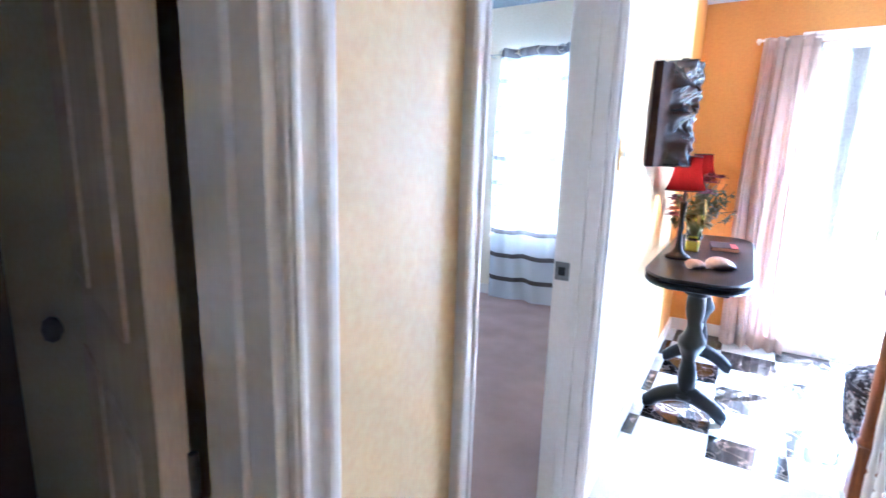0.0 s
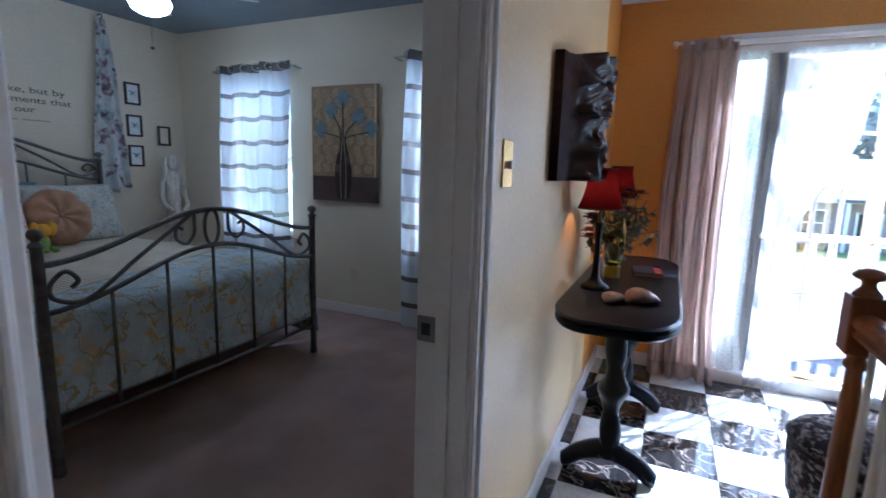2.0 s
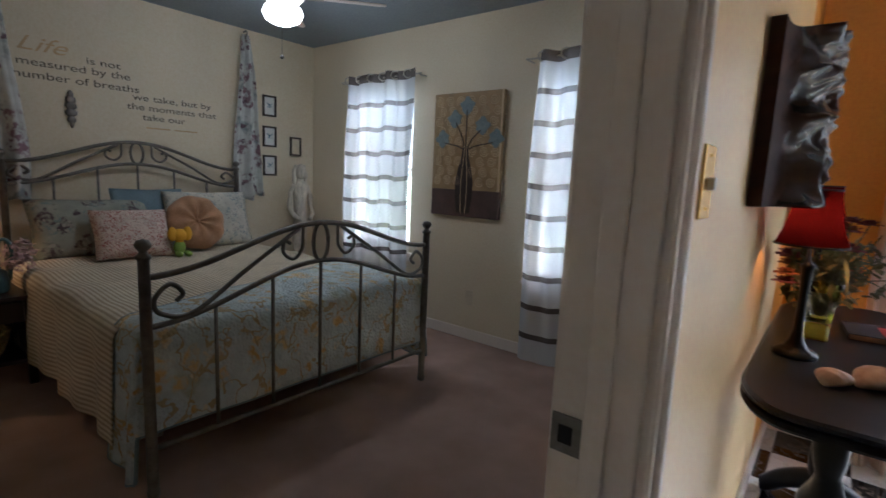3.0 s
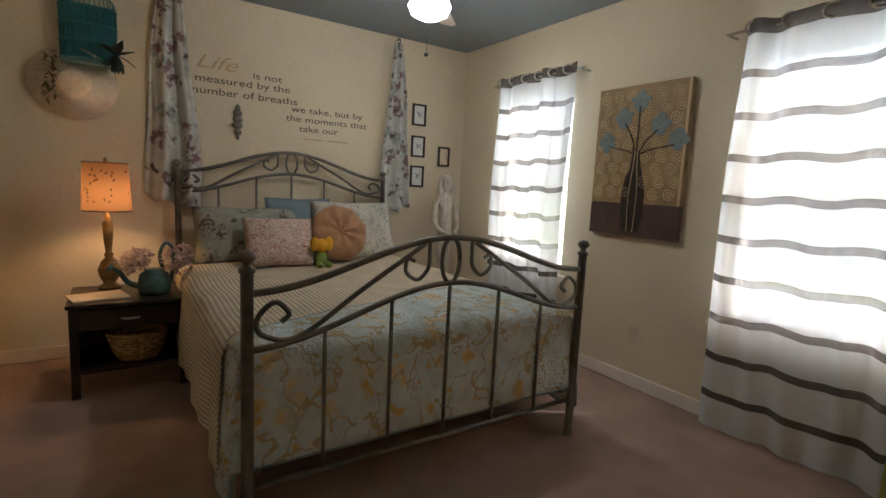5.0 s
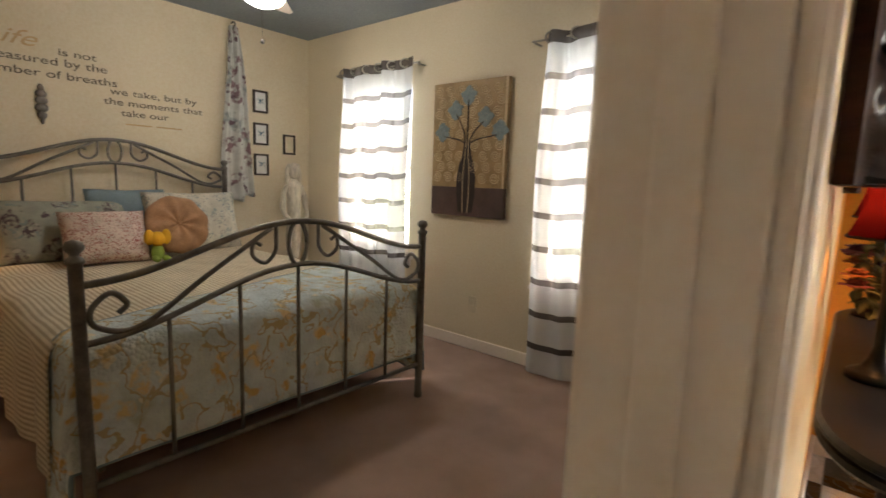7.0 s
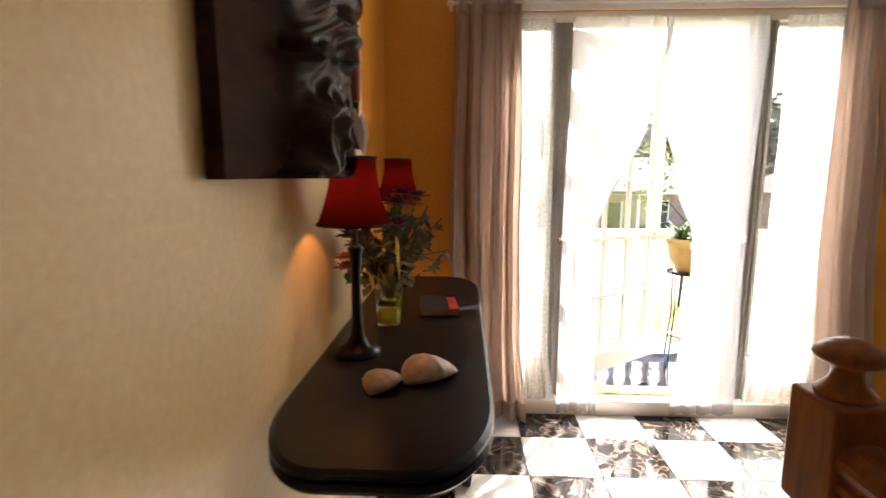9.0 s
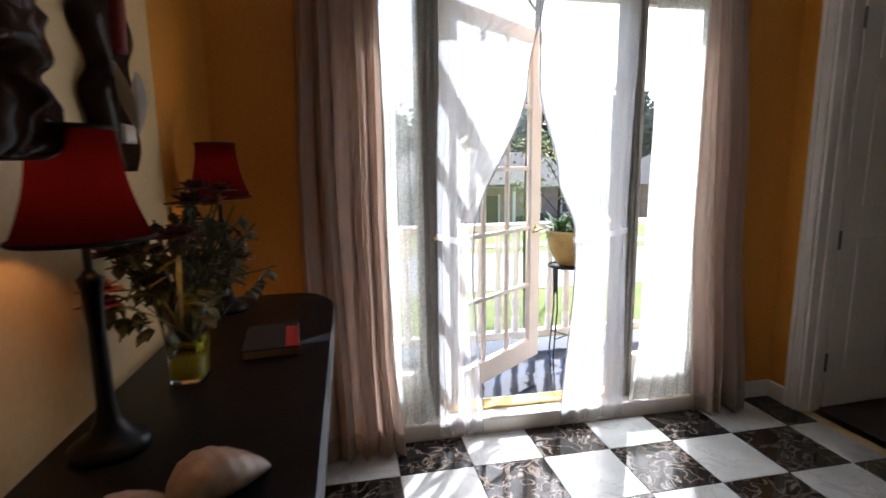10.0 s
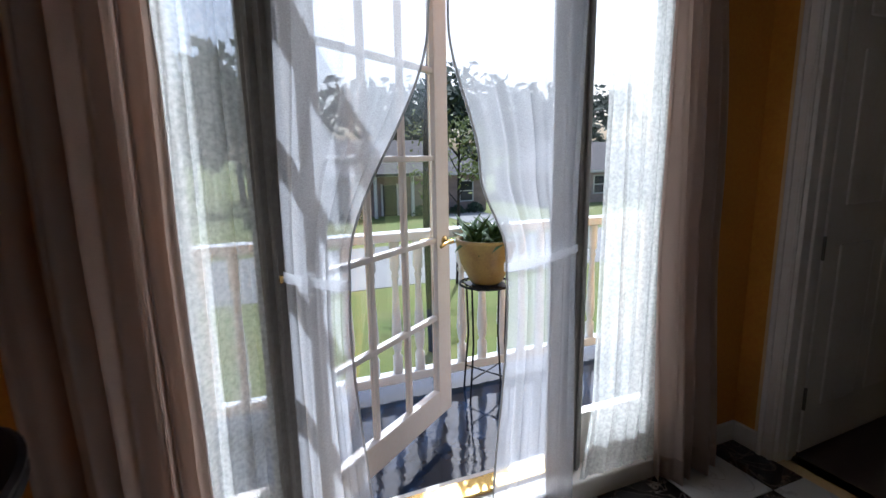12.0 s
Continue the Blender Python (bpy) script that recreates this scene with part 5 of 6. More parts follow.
for i in range(3):
    for j in range(5):
        x0, x1 = C0 + (C1 - C0) * i / 3 + 0.011, C0 + (C1 - C0) * (i + 1) / 3 - 0.011
        z0, z1 = G0 + (G1 - G0) * j / 5 + 0.011, G0 + (G1 - G0) * (j + 1) / 5 - 0.011
        p = part("pane", boxes(((x0, -0.002, z0), (x1, 0.002, z1))), M["pane"], lf)
        p.visible_shadow = False
for s in (-1, 1):
    bm = bmesh.new()
    lathe(bm, [(0.022, 0), (0.022, 0.006), (0.009, 0.01), (0.009, 0.04), (0.006, 0.045)], n=14, m=Matrix.Translation((LW - 0.045, s * 0.018, 0.86)) @ Matrix.Rotation(-s * math.pi / 2, 4, "X"))
    tube(bm, curve_pts([(LW - 0.045, s * 0.055, 0.86), (LW - 0.09, s * 0.06, 0.862), (LW - 0.135, s * 0.055, 0.852)], 12), 0.007, 7)
    part("lever_handle", bm, M["brass"], lf, "brass lever handle", smooth=True)


def hanging(name, y, z0, z1, left, right, folds, amp, material, label, category, seed, group="", nu=110, nv=60, thick=0.0, front=0.0):
    """Hung cloth: left(v) and right(v) give its sides from top (v=0) to bottom (v=1)."""
    bm = bmesh.new()
    ph = seed * 1.3

    def f(u, v):
        a, b = left(v), right(v)
        w = b - a
        tight = min(1.0, w / max(0.05, right(0) - left(0)))
        s = u * folds * 2 * math.pi + ph + 0.6 * math.sin(v * 4 + u * 5)
        s += 2.2 * noise.noise(Vector((u * 4, seed, v * 0.7)))
        yy = amp * (0.55 + 0.9 * noise.noise(Vector((u * 6, v * 1.2, seed + 9))) + 0.45) * (0.55 + 0.45 * v) * (0.6 + 0.4 * tight) * (math.sin(s) + 0.35 * math.sin(2.3 * s + v * 3)) + front * v
        xx = a + w * (u + 0.012 * math.sin(s * 2))
        return Vector((xx, y + yy, z1 + (z0 - z1) * v + 0.006 * math.sin(s) * (v > 0.97)))
    grid(bm, nu, nv, f)
    t = thing(name, (0, 0, 0), label, category, group)
    obs = [part("fabric", bm, material, t, smooth=True)]
    if thick:
        for nm, v0, v1, out in (("heading", -0.004, 0.028, 0.004), ("hem", 0.955, 1.0, 0.003)):
            bm = bmesh.new()
            grid(bm, nu, 4, lambda u, v: f(u, v0 + (v1 - v0) * v) + Vector((0, -out, 0)))
            obs.append(part(nm, bm, material, t, "stitched band of the drape", smooth=True))
        for ob in obs:
            so = ob.modifiers.new("thickness", "SOLIDIFY")
            so.thickness = thick
    return t


def lin(*pts):
    """Piecewise smooth function of v."""
    def f(v):
        for (a, x), (b, y) in zip(pts, pts[1:]):
            if v <= b:
                k = (v - a) / (b - a)
                k = k * k * (3 - 2 * k)
                return x + (y - x) * k
        return pts[-1][1]
    return f


LEFT_EDGE = lin((0, 1.31), (0.2, 1.24), (0.53, 1.01), (0.6, 1.005), (1, 1.05))
RIGHT_EDGE = lin((0, 1.29), (0.2, 1.295), (0.4, 1.385), (0.53, 1.47), (0.6, 1.475), (1, 1.425))
dl = hanging("drape", 2.40, 0.012, 1.99, lin((0, 0.34), (0.5, 0.31), (1, 0.33)), lin((0, 0.63), (0.45, 0.64), (0.75, 0.655), (1, 0.69)), 4.2, 0.036, M["drape"], "blush floor-length drape beside the french door", "curtain", 2, "french door drapes", thick=0.003, front=-0.03)
dr = hanging("drape", 2.405, 0.012, 1.99, lin((0, 2.05), (0.5, 2.06), (1, 2.10)), lin((0, 2.23), (0.5, 2.27), (1, 2.37)), 3.6, 0.034, M["drape"], "blush floor-length drape beside the french door", "curtain", 5, "french door drapes", thick=0.003)
hanging("lace_curtain", 2.455, 0.015, 1.93, lin((0, 0.60), (1, 0.58)), lin((0, 0.79), (0.8, 0.80), (1, 0.84)), 4, 0.008, M["lace"], "ivory lace curtain over a side light", "curtain", 3, "lace curtains")
hanging("lace_curtain", 2.455, 0.015, 1.93, lin((0, 1.835), (0.8, 1.82), (1, 1.78)), lin((0, 2.18), (1, 2.20)), 6, 0.008, M["lace"], "ivory lace curtain over a side light", "curtain", 7, "lace curtains")
tl = hanging("tied_sheer", 2.435, 0.02, 1.925, lin((0, 0.88), (0.53, 0.855), (1, 0.85)), LEFT_EDGE, 3.4, 0.0045, M["sheer"], "white voile curtain tied back at the door", "curtain", 4, "tied sheers")
tr = hanging("tied_sheer", 2.435, 0.02, 1.925, RIGHT_EDGE, lin((0, 1.75), (0.53, 1.72), (1, 1.74)), 3.6, 0.005, M["sheer"], "white voile curtain tied back at the door", "curtain", 9, "tied sheers")
M["seam"] = cloth("voile_seam", (0.70, 0.68, 0.66), see=0.05, trans=0.4)
for t, fn in ((tl, LEFT_EDGE), (tr, RIGHT_EDGE)):
    bm = bmesh.new()
    tube(bm, [(fn(i / 60), 2.431, 1.925 + (0.02 - 1.925) * i / 60) for i in range(61)], 0.0035, 5)
    part("hem", bm, M["seam"], t, "stitched edge of the voile")
for t, x0, x1 in ((tl, 0.85, 1.015), (tr, 1.465, 1.725)):
    bm = bmesh.new()
    c, hw = (x0 + x1) / 2, (x1 - x0) / 2
    loops = []
    for i in range(25):
        a = 2 * math.pi * i / 24
        x, y = c + hw * math.cos(a), 2.435 + 0.034 * math.sin(a)
        zz = 0.90 - 0.02 * math.cos(a) * (1 if t is tl else -1)
        loops.append([(x, y, zz - 0.013), (x, y, zz + 0.013)])
    rings(bm, loops, closed_ends=False, wrap=False)
    part("tieback", bm, M["sheer"], t, "white voile tieback", smooth=True)
    hx = x0 - 0.004 if t is tl else x1 + 0.004
    bm = bmesh.new()
    tube(bm, curve_pts([(hx, 2.505, 0.90), (hx, 2.46, 0.90), (hx, 2.45, 0.92)], 10), 0.004, 6)
    part("hook", bm, M["brass"], t)
val = hanging("sheer_valance", 2.418, 1.66, 1.925, lin((0, 0.88), (1, 0.94)), lin((0, 1.27), (0.5, 1.22), (1, 1.02)), 3, 0.012, M["sheer"], "white voile swag hanging over the door", "valance", 6, nu=50, nv=20)
rod = thing("curtain_rod", (0, 2.405, 1.985), "thin white curtain rod above the french door", "curtain rod")
bm = bmesh.new()
tube(bm, [(0.31, 0, 0), (2.27, 0, 0)], 0.008, 8)
part("pole", bm, M["white"], rod)
for x in (0.31, 2.27):
    bm = bmesh.new()
    ball(bm, (x, 0, 0), 0.016, n=10)
    part("finial", bm, M["white"], rod, smooth=True)
    part("bracket", boxes(((x - 0.006, 0, -0.006), (x + 0.006, 0.095, 0.006))), M["white"], rod)

# ---- console table ----
TX, TYC = 0.226, 1.487
tab = thing("console_table", (TX, TYC, 0), "black-stained oval-ended table on two turned pedestals", "table")


def stadium(hx, hy, cut, n=10):
    pts = []
    for sx, sy, a0 in ((1, 1, 0), (-1, 1, 90), (-1, -1, 180), (1, -1, 270)):
        for i in range(n + 1):
            a = radians(a0 + 90 * i / n)
            pts.append((sx * (hx - cut[0]) + cut[0] * math.cos(a), sy * (hy - cut[1]) + cut[1] * math.sin(a)))
    return pts


bm = bmesh.new()
loops = []
for k, z in ((-0.02, 0.717), (-0.004, 0.722), (0.0, 0.730), (-0.004, 0.739), (-0.010, 0.742), (-0.008, 0.745), (0.0, 0.751), (0.0, 0.759), (-0.008, 0.765)):
    loops.append([(x, y, z) for x, y in stadium(0.215 + k, 0.745 + k, (0.13, 0.24))])
rings(bm, loops)
part("tabletop", bm, M["darkwood"], tab)
part("apron", boxes(((-0.13, -0.50, 0.66), (0.13, 0.50, 0.717)), bevel=0.006), M["darkwood"], tab)
for y in (-0.345, 0.345):
    bm = bmesh.new()
    loops = []
    for i in range(61):
        t = i / 60
        z = 0.10 + 0.56 * t
        r = 0.030 + 0.012 * abs(math.sin(t * math.pi * 3)) + (0.022 if t > 0.93 or t < 0.05 else 0) + 0.02 * math.exp(-((t - 0.5) / 0.07) ** 2)
        tw = t * 4 * math.pi
        loops.append([((r + 0.0035 * math.sin(3 * a + tw)) * math.cos(a), y + (r + 0.0035 * math.sin(3 * a + tw)) * math.sin(a), z) for a in [2 * math.pi * k / 24 for k in range(24)]])
    rings(bm, loops)
    part("pedestal", bm, M["darkwood"], tab, smooth=True)
    for s in (-1, 1):
        bm = bmesh.new()
        tube(bm, curve_pts([(0, y, 0.12), (s * 0.06, y, 0.105), (s * 0.12, y, 0.075), (s * 0.165, y, 0.036), (s * 0.185, y, 0.03)], 24), lambda t: 0.045 - 0.016 * t, 10)
        part("foot", bm, M["darkwood"], tab, smooth=True)
bm = bmesh.new()
tube(bm, [(0, -0.345, 0.28), (0, 0.345, 0.28)], lambda t: 0.018 + 0.008 * abs(math.sin(t * math.pi * 6)), 12)
part("stretcher", bm, M["darkwood"], tab, smooth=True)

M["redshade"] = cloth("red_silk_shade", (0.032, 0.002, 0.0025), see=0.0, trans=0.42)
M["black_trim"] = mat("black_fringe", (0.015, 0.01, 0.01), 0.8)
M["bulb_red"] = glow("lit_bulb_small", (1.0, 0.62, 0.3), 1.0)


def buffet_lamp(x, y, h, watts):
    L = thing("table_lamp", (x, y, 0.765), "slim black table lamp with a lit red bell shade", "lamp", "red-shaded table lamps")
    bm = bmesh.new()
    lathe(bm, [(0.058, 0), (0.058, 0.012), (0.048, 0.02), (0.03, 0.03), (0.018, 0.05), (0.013, 0.08), (0.012, 0.20), (0.016, 0.26), (0.02, 0.275), (0.012, 0.28), (0.006, 0.29), (0.006, h - 0.1)], n=18)
    part("base", bm, M["darkwood"], L, smooth=True)
    bm = bmesh.new()
    loops = []
    n = 36
    for t in range(11):
        u = t / 10
        r = 0.088 - 0.034 * (1 - (1 - u) ** 2)
        loops.append([((r * (1 + 0.03 * abs(math.cos(3 * a)))) * math.cos(a), (r * (1 + 0.03 * abs(math.cos(3 * a)))) * math.sin(a), h - 0.165 + 0.16 * u) for a in [2 * math.pi * i / n for i in range(n)]])
    rings(bm, loops, closed_ends=False)
    part("shade", bm, M["redshade"], L, "dark red bell shade", smooth=True)
    for z, r in ((h - 0.165, 0.0905), (h - 0.005, 0.0555)):
        bm = bmesh.new()
        tube(bm, [(r * math.cos(a), r * math.sin(a), z) for a in [2 * math.pi * i / 32 for i in range(33)]], 0.0035, 5)
        part("trim_ring", bm, M["black_trim"], L)
    bm = bmesh.new()
    ball(bm, (0, 0, h - 0.085), 0.014, 0.014, 0.026, n=10)
    b = part("bulb", bm, M["bulb_red"], L, smooth=True)
    b.visible_shadow = False
    point("table_lamp_light", (x, y, 0.765 + h - 0.09), watts, (1.0, 0.40, 0.10), 0.02)


buffet_lamp(0.108, 1.245, 0.50, 0.45)
buffet_lamp(0.11, 2.04, 0.52, 0.25)

# vase with dried bouquet
M["vase_glass"] = glass_mat("clear_glass", (0.97, 1.0, 0.97))
M["yellow_glass"] = glass_mat("yellow_glass", (0.85, 0.75, 0.05))
va = thing("glass_vase", (0.15, 1.51, 0.765), "flared glass vase with a yellow foot", "vase")
bm = bmesh.new()
loops = []
for hw, z in ((0.034, 0.0), (0.035, 0.05), (0.036, 0.06), (0.04, 0.12), (0.052, 0.20), (0.047, 0.20), (0.036, 0.12), (0.03, 0.062)):
    loops.append([(x, y, z) for x, y in stadium(hw, hw, (hw * 0.45, hw * 0.45), 4)])
rings(bm, loops)
part("body", bm, M["vase_glass"], va, smooth=True)
bm = bmesh.new()
loops = [[(x, y, z) for x, y in stadium(h2, h2, (0.012, 0.012), 4)] for h2, z in ((0.026, 0.008), (0.028, 0.012), (0.028, 0.05), (0.024, 0.055))]
rings(bm, loops)
part("yellow_foot", bm, mat("yellow_liquid", (0.55, 0.48, 0.02), 0.1), va, "yellow tinted foot", smooth=True)
bq = thing("bouquet", (0.15, 1.51, 0.835), "dried bouquet of dark red and olive flowers in a vase", "flowers")
rnd = random.Random(21)
M["olive"] = mat("olive_leaves", (0.11, 0.11, 0.045), 0.7, vary=0.35, scale=40)
M["maroon"] = mat("maroon_petals", (0.16, 0.03, 0.04), 0.7, vary=0.3, scale=40)
M["rust"] = mat("rust_petals", (0.32, 0.09, 0.02), 0.7, vary=0.3, scale=40)
M["palegrass"] = mat("pale_green_leaves", (0.24, 0.25, 0.12), 0.7, vary=0.3, scale=40)
heads = []
bm = bmesh.new()
for k in range(34):
    a, e = rnd.uniform(0, 2 * math.pi), rnd.uniform(0.35, 1.5)
    L = rnd.uniform(0.20, 0.31)
    d = Vector((math.cos(a) * math.cos(e), math.sin(a) * math.cos(e), math.sin(e)))
    tip = Vector((0, 0, 0.05)) + d * L * (0.75 + 0.25 * math.sin(e))
    tip.x = max(tip.x * 0.85, -0.10)
    tube(bm, curve_pts([(d.x * 0.01, d.y * 0.01, 0.0), (d.x * 0.06, d.y * 0.06, 0.12), tip], 10), 0.002, 4)
    heads.append(tip)
tagged(part("stems", bm, M["olive"], bq), kind="stuff")
bm = bmesh.new()
for h in heads:
    for j in range(9):
        leaf(bm, h * rnd.uniform(0.45, 0.98), (rnd.uniform(-1, 1), rnd.uniform(-1, 1), rnd.uniform(-0.9, 0.6)), rnd.uniform(0.026, 0.044), rnd.uniform(0.02, 0.034), rnd.uniform(0.2, 0.7))
tagged(part("leaves", bm, M["olive"], bq), kind="stuff")
bm = bmesh.new()
for j in range(12):
    h = heads[j % len(heads)]
    leaf(bm, h * 0.9, (rnd.uniform(-0.3, 1), rnd.uniform(-1, 1), rnd.uniform(-0.1, 0.6)), rnd.uniform(0.08, 0.13), 0.010, 1.3)
tagged(part("grass_blades", bm, M["palegrass"], bq), kind="stuff")
for k, h in enumerate(heads[:15]):
    bm = bmesh.new()
    blossom(bm, h, rnd.uniform(0.03, 0.05), 7, rnd, 4)
    part("blossom", bm, M["rust"] if k % 4 == 0 else M["maroon"], bq, "rust blossom" if k % 4 == 0 else "maroon blossom")

# shells
M["shell"] = mat("pale_sea_shell", (0.45, 0.35, 0.29), 0.4, second=(0.30, 0.19, 0.14), scale=14, bump=0.3, grain=60)


def shell(at, L, rz):
    bm = bmesh.new()
    loops = []
    for i in range(25):
        t = i / 24
        r = L * (0.05 + 0.28 * math.sin(math.pi * t ** 0.75) ** 0.8) * (1 + 0.022 * math.sin(t * 40))
        loops.append([(L * (t - 0.5), r * math.cos(a) * (1.15 + 0.2 * (a < 2)), max(-0.0, 0) + r * 0.72 * (1 + math.sin(a)) * (0.85 if math.sin(a) > 0 else 1)) for a in [2 * math.pi * k / 20 for k in range(20)]])
    rings(bm, loops)
    ob = part("sea_shell", bm, M["shell"], smooth=True)
    ob.matrix_world = pose(*at, 0, 0, rz)
    tagged(ob, "pale conch shell lying on the black table", "shell", "shells on the table")


shell((0.306, 1.10, 0.765), 0.135, 35)
shell((0.21, 1.05, 0.765), 0.10, 60)
bk2 = thing("book", (0.29, 1.69, 0.765), "dark hardback book with a red band on the table", "book", rz=6)
part("cover", boxes(((-0.065, -0.10, 0), (0.065, 0.10, 0.022)), bevel=0.002), mat("dark_book_cover", (0.03, 0.022, 0.025), 0.65, spec=0.2), bk2)
part("pages", boxes(((-0.062, -0.1015, 0.003), (0.0665, 0.097, 0.019))), mat("aged_pages", (0.30, 0.17, 0.09), 0.8), bk2)
part("red_band", boxes(((0.033, -0.098, 0.0215), (0.063, 0.06, 0.0232))), mat("red_cover_band", (0.45, 0.02, 0.02), 0.4), bk2)

# ---- wall pieces over the table ----
M["burl"] = mat("dark_polished_wood", (0.034, 0.014, 0.008), 0.26, vary=0.4, scale=9, bump=0.10, grain=30, spec=0.12)
M["burl_matte"] = mat("dark_matte_wood", (0.040, 0.015, 0.008), 0.72, vary=0.4, scale=7, bump=0.3, grain=40, stretch=(1, 1, 4), spec=0.06)


def live_edge(v):
    """Where the flat board ends and the carved bark begins, from bottom (0) to top (1)."""
    return 0.40 + 0.10 * v + 0.09 * math.sin(v * 5 + 0.5) + 0.05 * math.sin(v * 13)


def relief(u, v):
    """Flat dark board on the near side, ridged folds towards the far one."""
    fold = 1 / (1 + math.exp(-(u - live_edge(v)) * 22))
    p = Vector((u * 4, v * 4.5, 1))
    ridge = 1 - abs(noise.noise(p * 0.9)) * 2.0
    small = 1 - abs(noise.noise(p * 2.4 + Vector((0, 0, 7)))) * 2.0
    return 0.03 + fold * max(0.006, 0.050 + 0.046 * ridge + 0.014 * small)


def sculp(u, v):
    right = 0.545 - 0.17 * (1 - v) ** 2 + 0.04 * math.sin(v * 9) + 0.025 * math.sin(v * 23) + 0.012 * math.sin(v * 47)
    top = 0.412 + 0.055 * min(1.0, max(0.0, (u - 0.12) / 0.45)) ** 1.3 + 0.004 * math.sin(u * 9)
    return Vector((relief(u, v), u * right, v * top))


NU, NV = 90, 72
sc = thing("wall_sculpture", (HX + 0.004, 0.775, 1.212), "dark wooden live-edge sculpture with a glossy carved side, on the wall", "sculpture")
for nm, m, near in (("board", M["burl_matte"], True), ("carved_edge", M["burl"], False)):
    bm = bmesh.new()
    vv = [[bm.verts.new(sculp(i / NU, j / NV)) for i in range(NU + 1)] for j in range(NV + 1)]
    back = [[bm.verts.new((0.0, p.co.y, p.co.z)) for p in row] for row in vv]
    for j in range(NV):
        cut = round(NU * (live_edge(j / NV) - 0.06))
        a, b = (0, cut) if near else (cut, NU)
        for i in range(a, b):
            bm.faces.new((vv[j][i], vv[j][i + 1], vv[j + 1][i + 1], vv[j + 1][i]))
            if j == 0:
                bm.faces.new((vv[0][i + 1], vv[0][i], back[0][i], back[0][i + 1]))
            if j == NV - 1:
                bm.faces.new((vv[NV][i], vv[NV][i + 1], back[NV][i + 1], back[NV][i]))
        k = 0 if near else NU
        q = (vv[j][k], vv[j + 1][k], back[j + 1][k], back[j][k])
        bm.faces.new(q if near else q[::-1])
    bmesh.ops.delete(bm, geom=[v for v in bm.verts if not v.link_faces], context="VERTS")
    part(nm, bm, m, sc, "flat matte board" if near else "glossy ridged bark edge", smooth=not near)

mk = thing("wall_carving", (HX + 0.004, 1.64, 1.20), "tall dark carved panel with red and white inlay on the wall", "carving")
bm = bmesh.new()
loops = []
for i in range(41):
    t = i / 40
    w = 0.072 + 0.03 * abs(math.sin(t * 8.5)) + 0.016 * math.sin(t * 27) - 0.03 * max(0.0, 0.12 - t) / 0.12
    loops.append([(0.0, -w, 0.56 * t), (0.03, -w * 0.92, 0.56 * t), (0.042, -w * 0.5, 0.56 * t), (0.03, 0, 0.56 * t), (0.042, w * 0.5, 0.56 * t), (0.03, w * 0.92, 0.56 * t), (0.0, w, 0.56 * t)])
rings(bm, loops)
part("panel", bm, M["burl"], mk, smooth=True)
bm = bmesh.new()
tube(bm, curve_pts([(0.034, 0.01, 0.25), (0.036, 0.015, 0.36), (0.034, 0.0, 0.50)], 16), 0.018, 8)
part("red_inlay", bm, mat("red_lacquer", (0.22, 0.025, 0.015), 0.4), mk, "red lacquer inlay", smooth=True)
for sd in (-1, 1):
    bm = bmesh.new()
    leaf(bm, (0.048, sd * 0.055, 0.22), (0.1, -sd * 0.35, -1), 0.15, 0.035, 0)
    part("white_inlay", bm, M["white"], mk, "white inlay")
part("white_inlay", boxes(((0.03, -0.03, 0.06), (0.046, 0.03, 0.10)), bevel=0.004), M["white"], mk, "white inlay")

sw = thing("light_switch", (HX, 0.335, 1.258), "brass wall switch plate with one toggle", "switch")
part("plate", boxes(((0, -0.036, -0.058), (0.005, 0.036, 0.058)), bevel=0.002), M["brass"], sw)
part("toggle", boxes(((0.004, -0.006, -0.012), (0.016, 0.006, 0.008)), bevel=0.002), M["white"], sw)
for z in (-0.042, 0.042):
    bm = bmesh.new()
    ball(bm, (0.005, 0, z), 0.003, n=8)
    part("screw", bm, M["brass"], sw)

# ---- stair railing ----
RX, RY = 0.806, 0.59
nw = thing("newel_post", (RX, RY, 0), "honey oak newel post with a turned cap", "newel post")
part("base", boxes(((-0.034, -0.034, 0.14), (0.034, 0.034, 0.34)), bevel=0.004), M["oak"], nw)
bm = bmesh.new()
lathe(bm, [(0.032, 0.34), (0.033, 0.352), (0.026, 0.362), (0.03, 0.38), (0.026, 0.42), (0.021, 0.70), (0.018, 0.79), (0.026, 0.80), (0.026, 0.81), (0.019, 0.82), (0.028, 0.835)], n=20)
part("turned_shaft", bm, M["oak"], nw, smooth=True)
part("plinth", boxes(((-0.05, -0.05, -0.2), (0.05, 0.05, 0.142)), bevel=0.004), M["white"], nw, "white plinth")
part("block", boxes(((-0.036, -0.036, 0.835), (0.036, 0.036, 0.975)), bevel=0.004), M["oak"], nw)
bm = bmesh.new()
lathe(bm, [(0.029, 0.975), (0.030, 0.980), (0.024, 0.985), (0.017, 0.994), (0.0145, 1.004), (0.018, 1.011), (0.031, 1.016), (0.035, 1.021), (0.034, 1.026), (0.026, 1.034), (0.012, 1.040), (0.002, 1.041)], n=22)
part("cap", bm, M["oak"], nw, smooth=True)
bm = bmesh.new()
lathe(bm, [(0.014, 0.14), (0.014, 0.28), (0.008, 0.29), (0.014, 0.305), (0.010, 0.36), (0.0125, 0.45), (0.0075, 0.885)], n=10)
bal_me = part("baluster", bm, M["white"], None, smooth=True)
BAL = bal_me.data
bpy.data.objects.remove(bal_me)
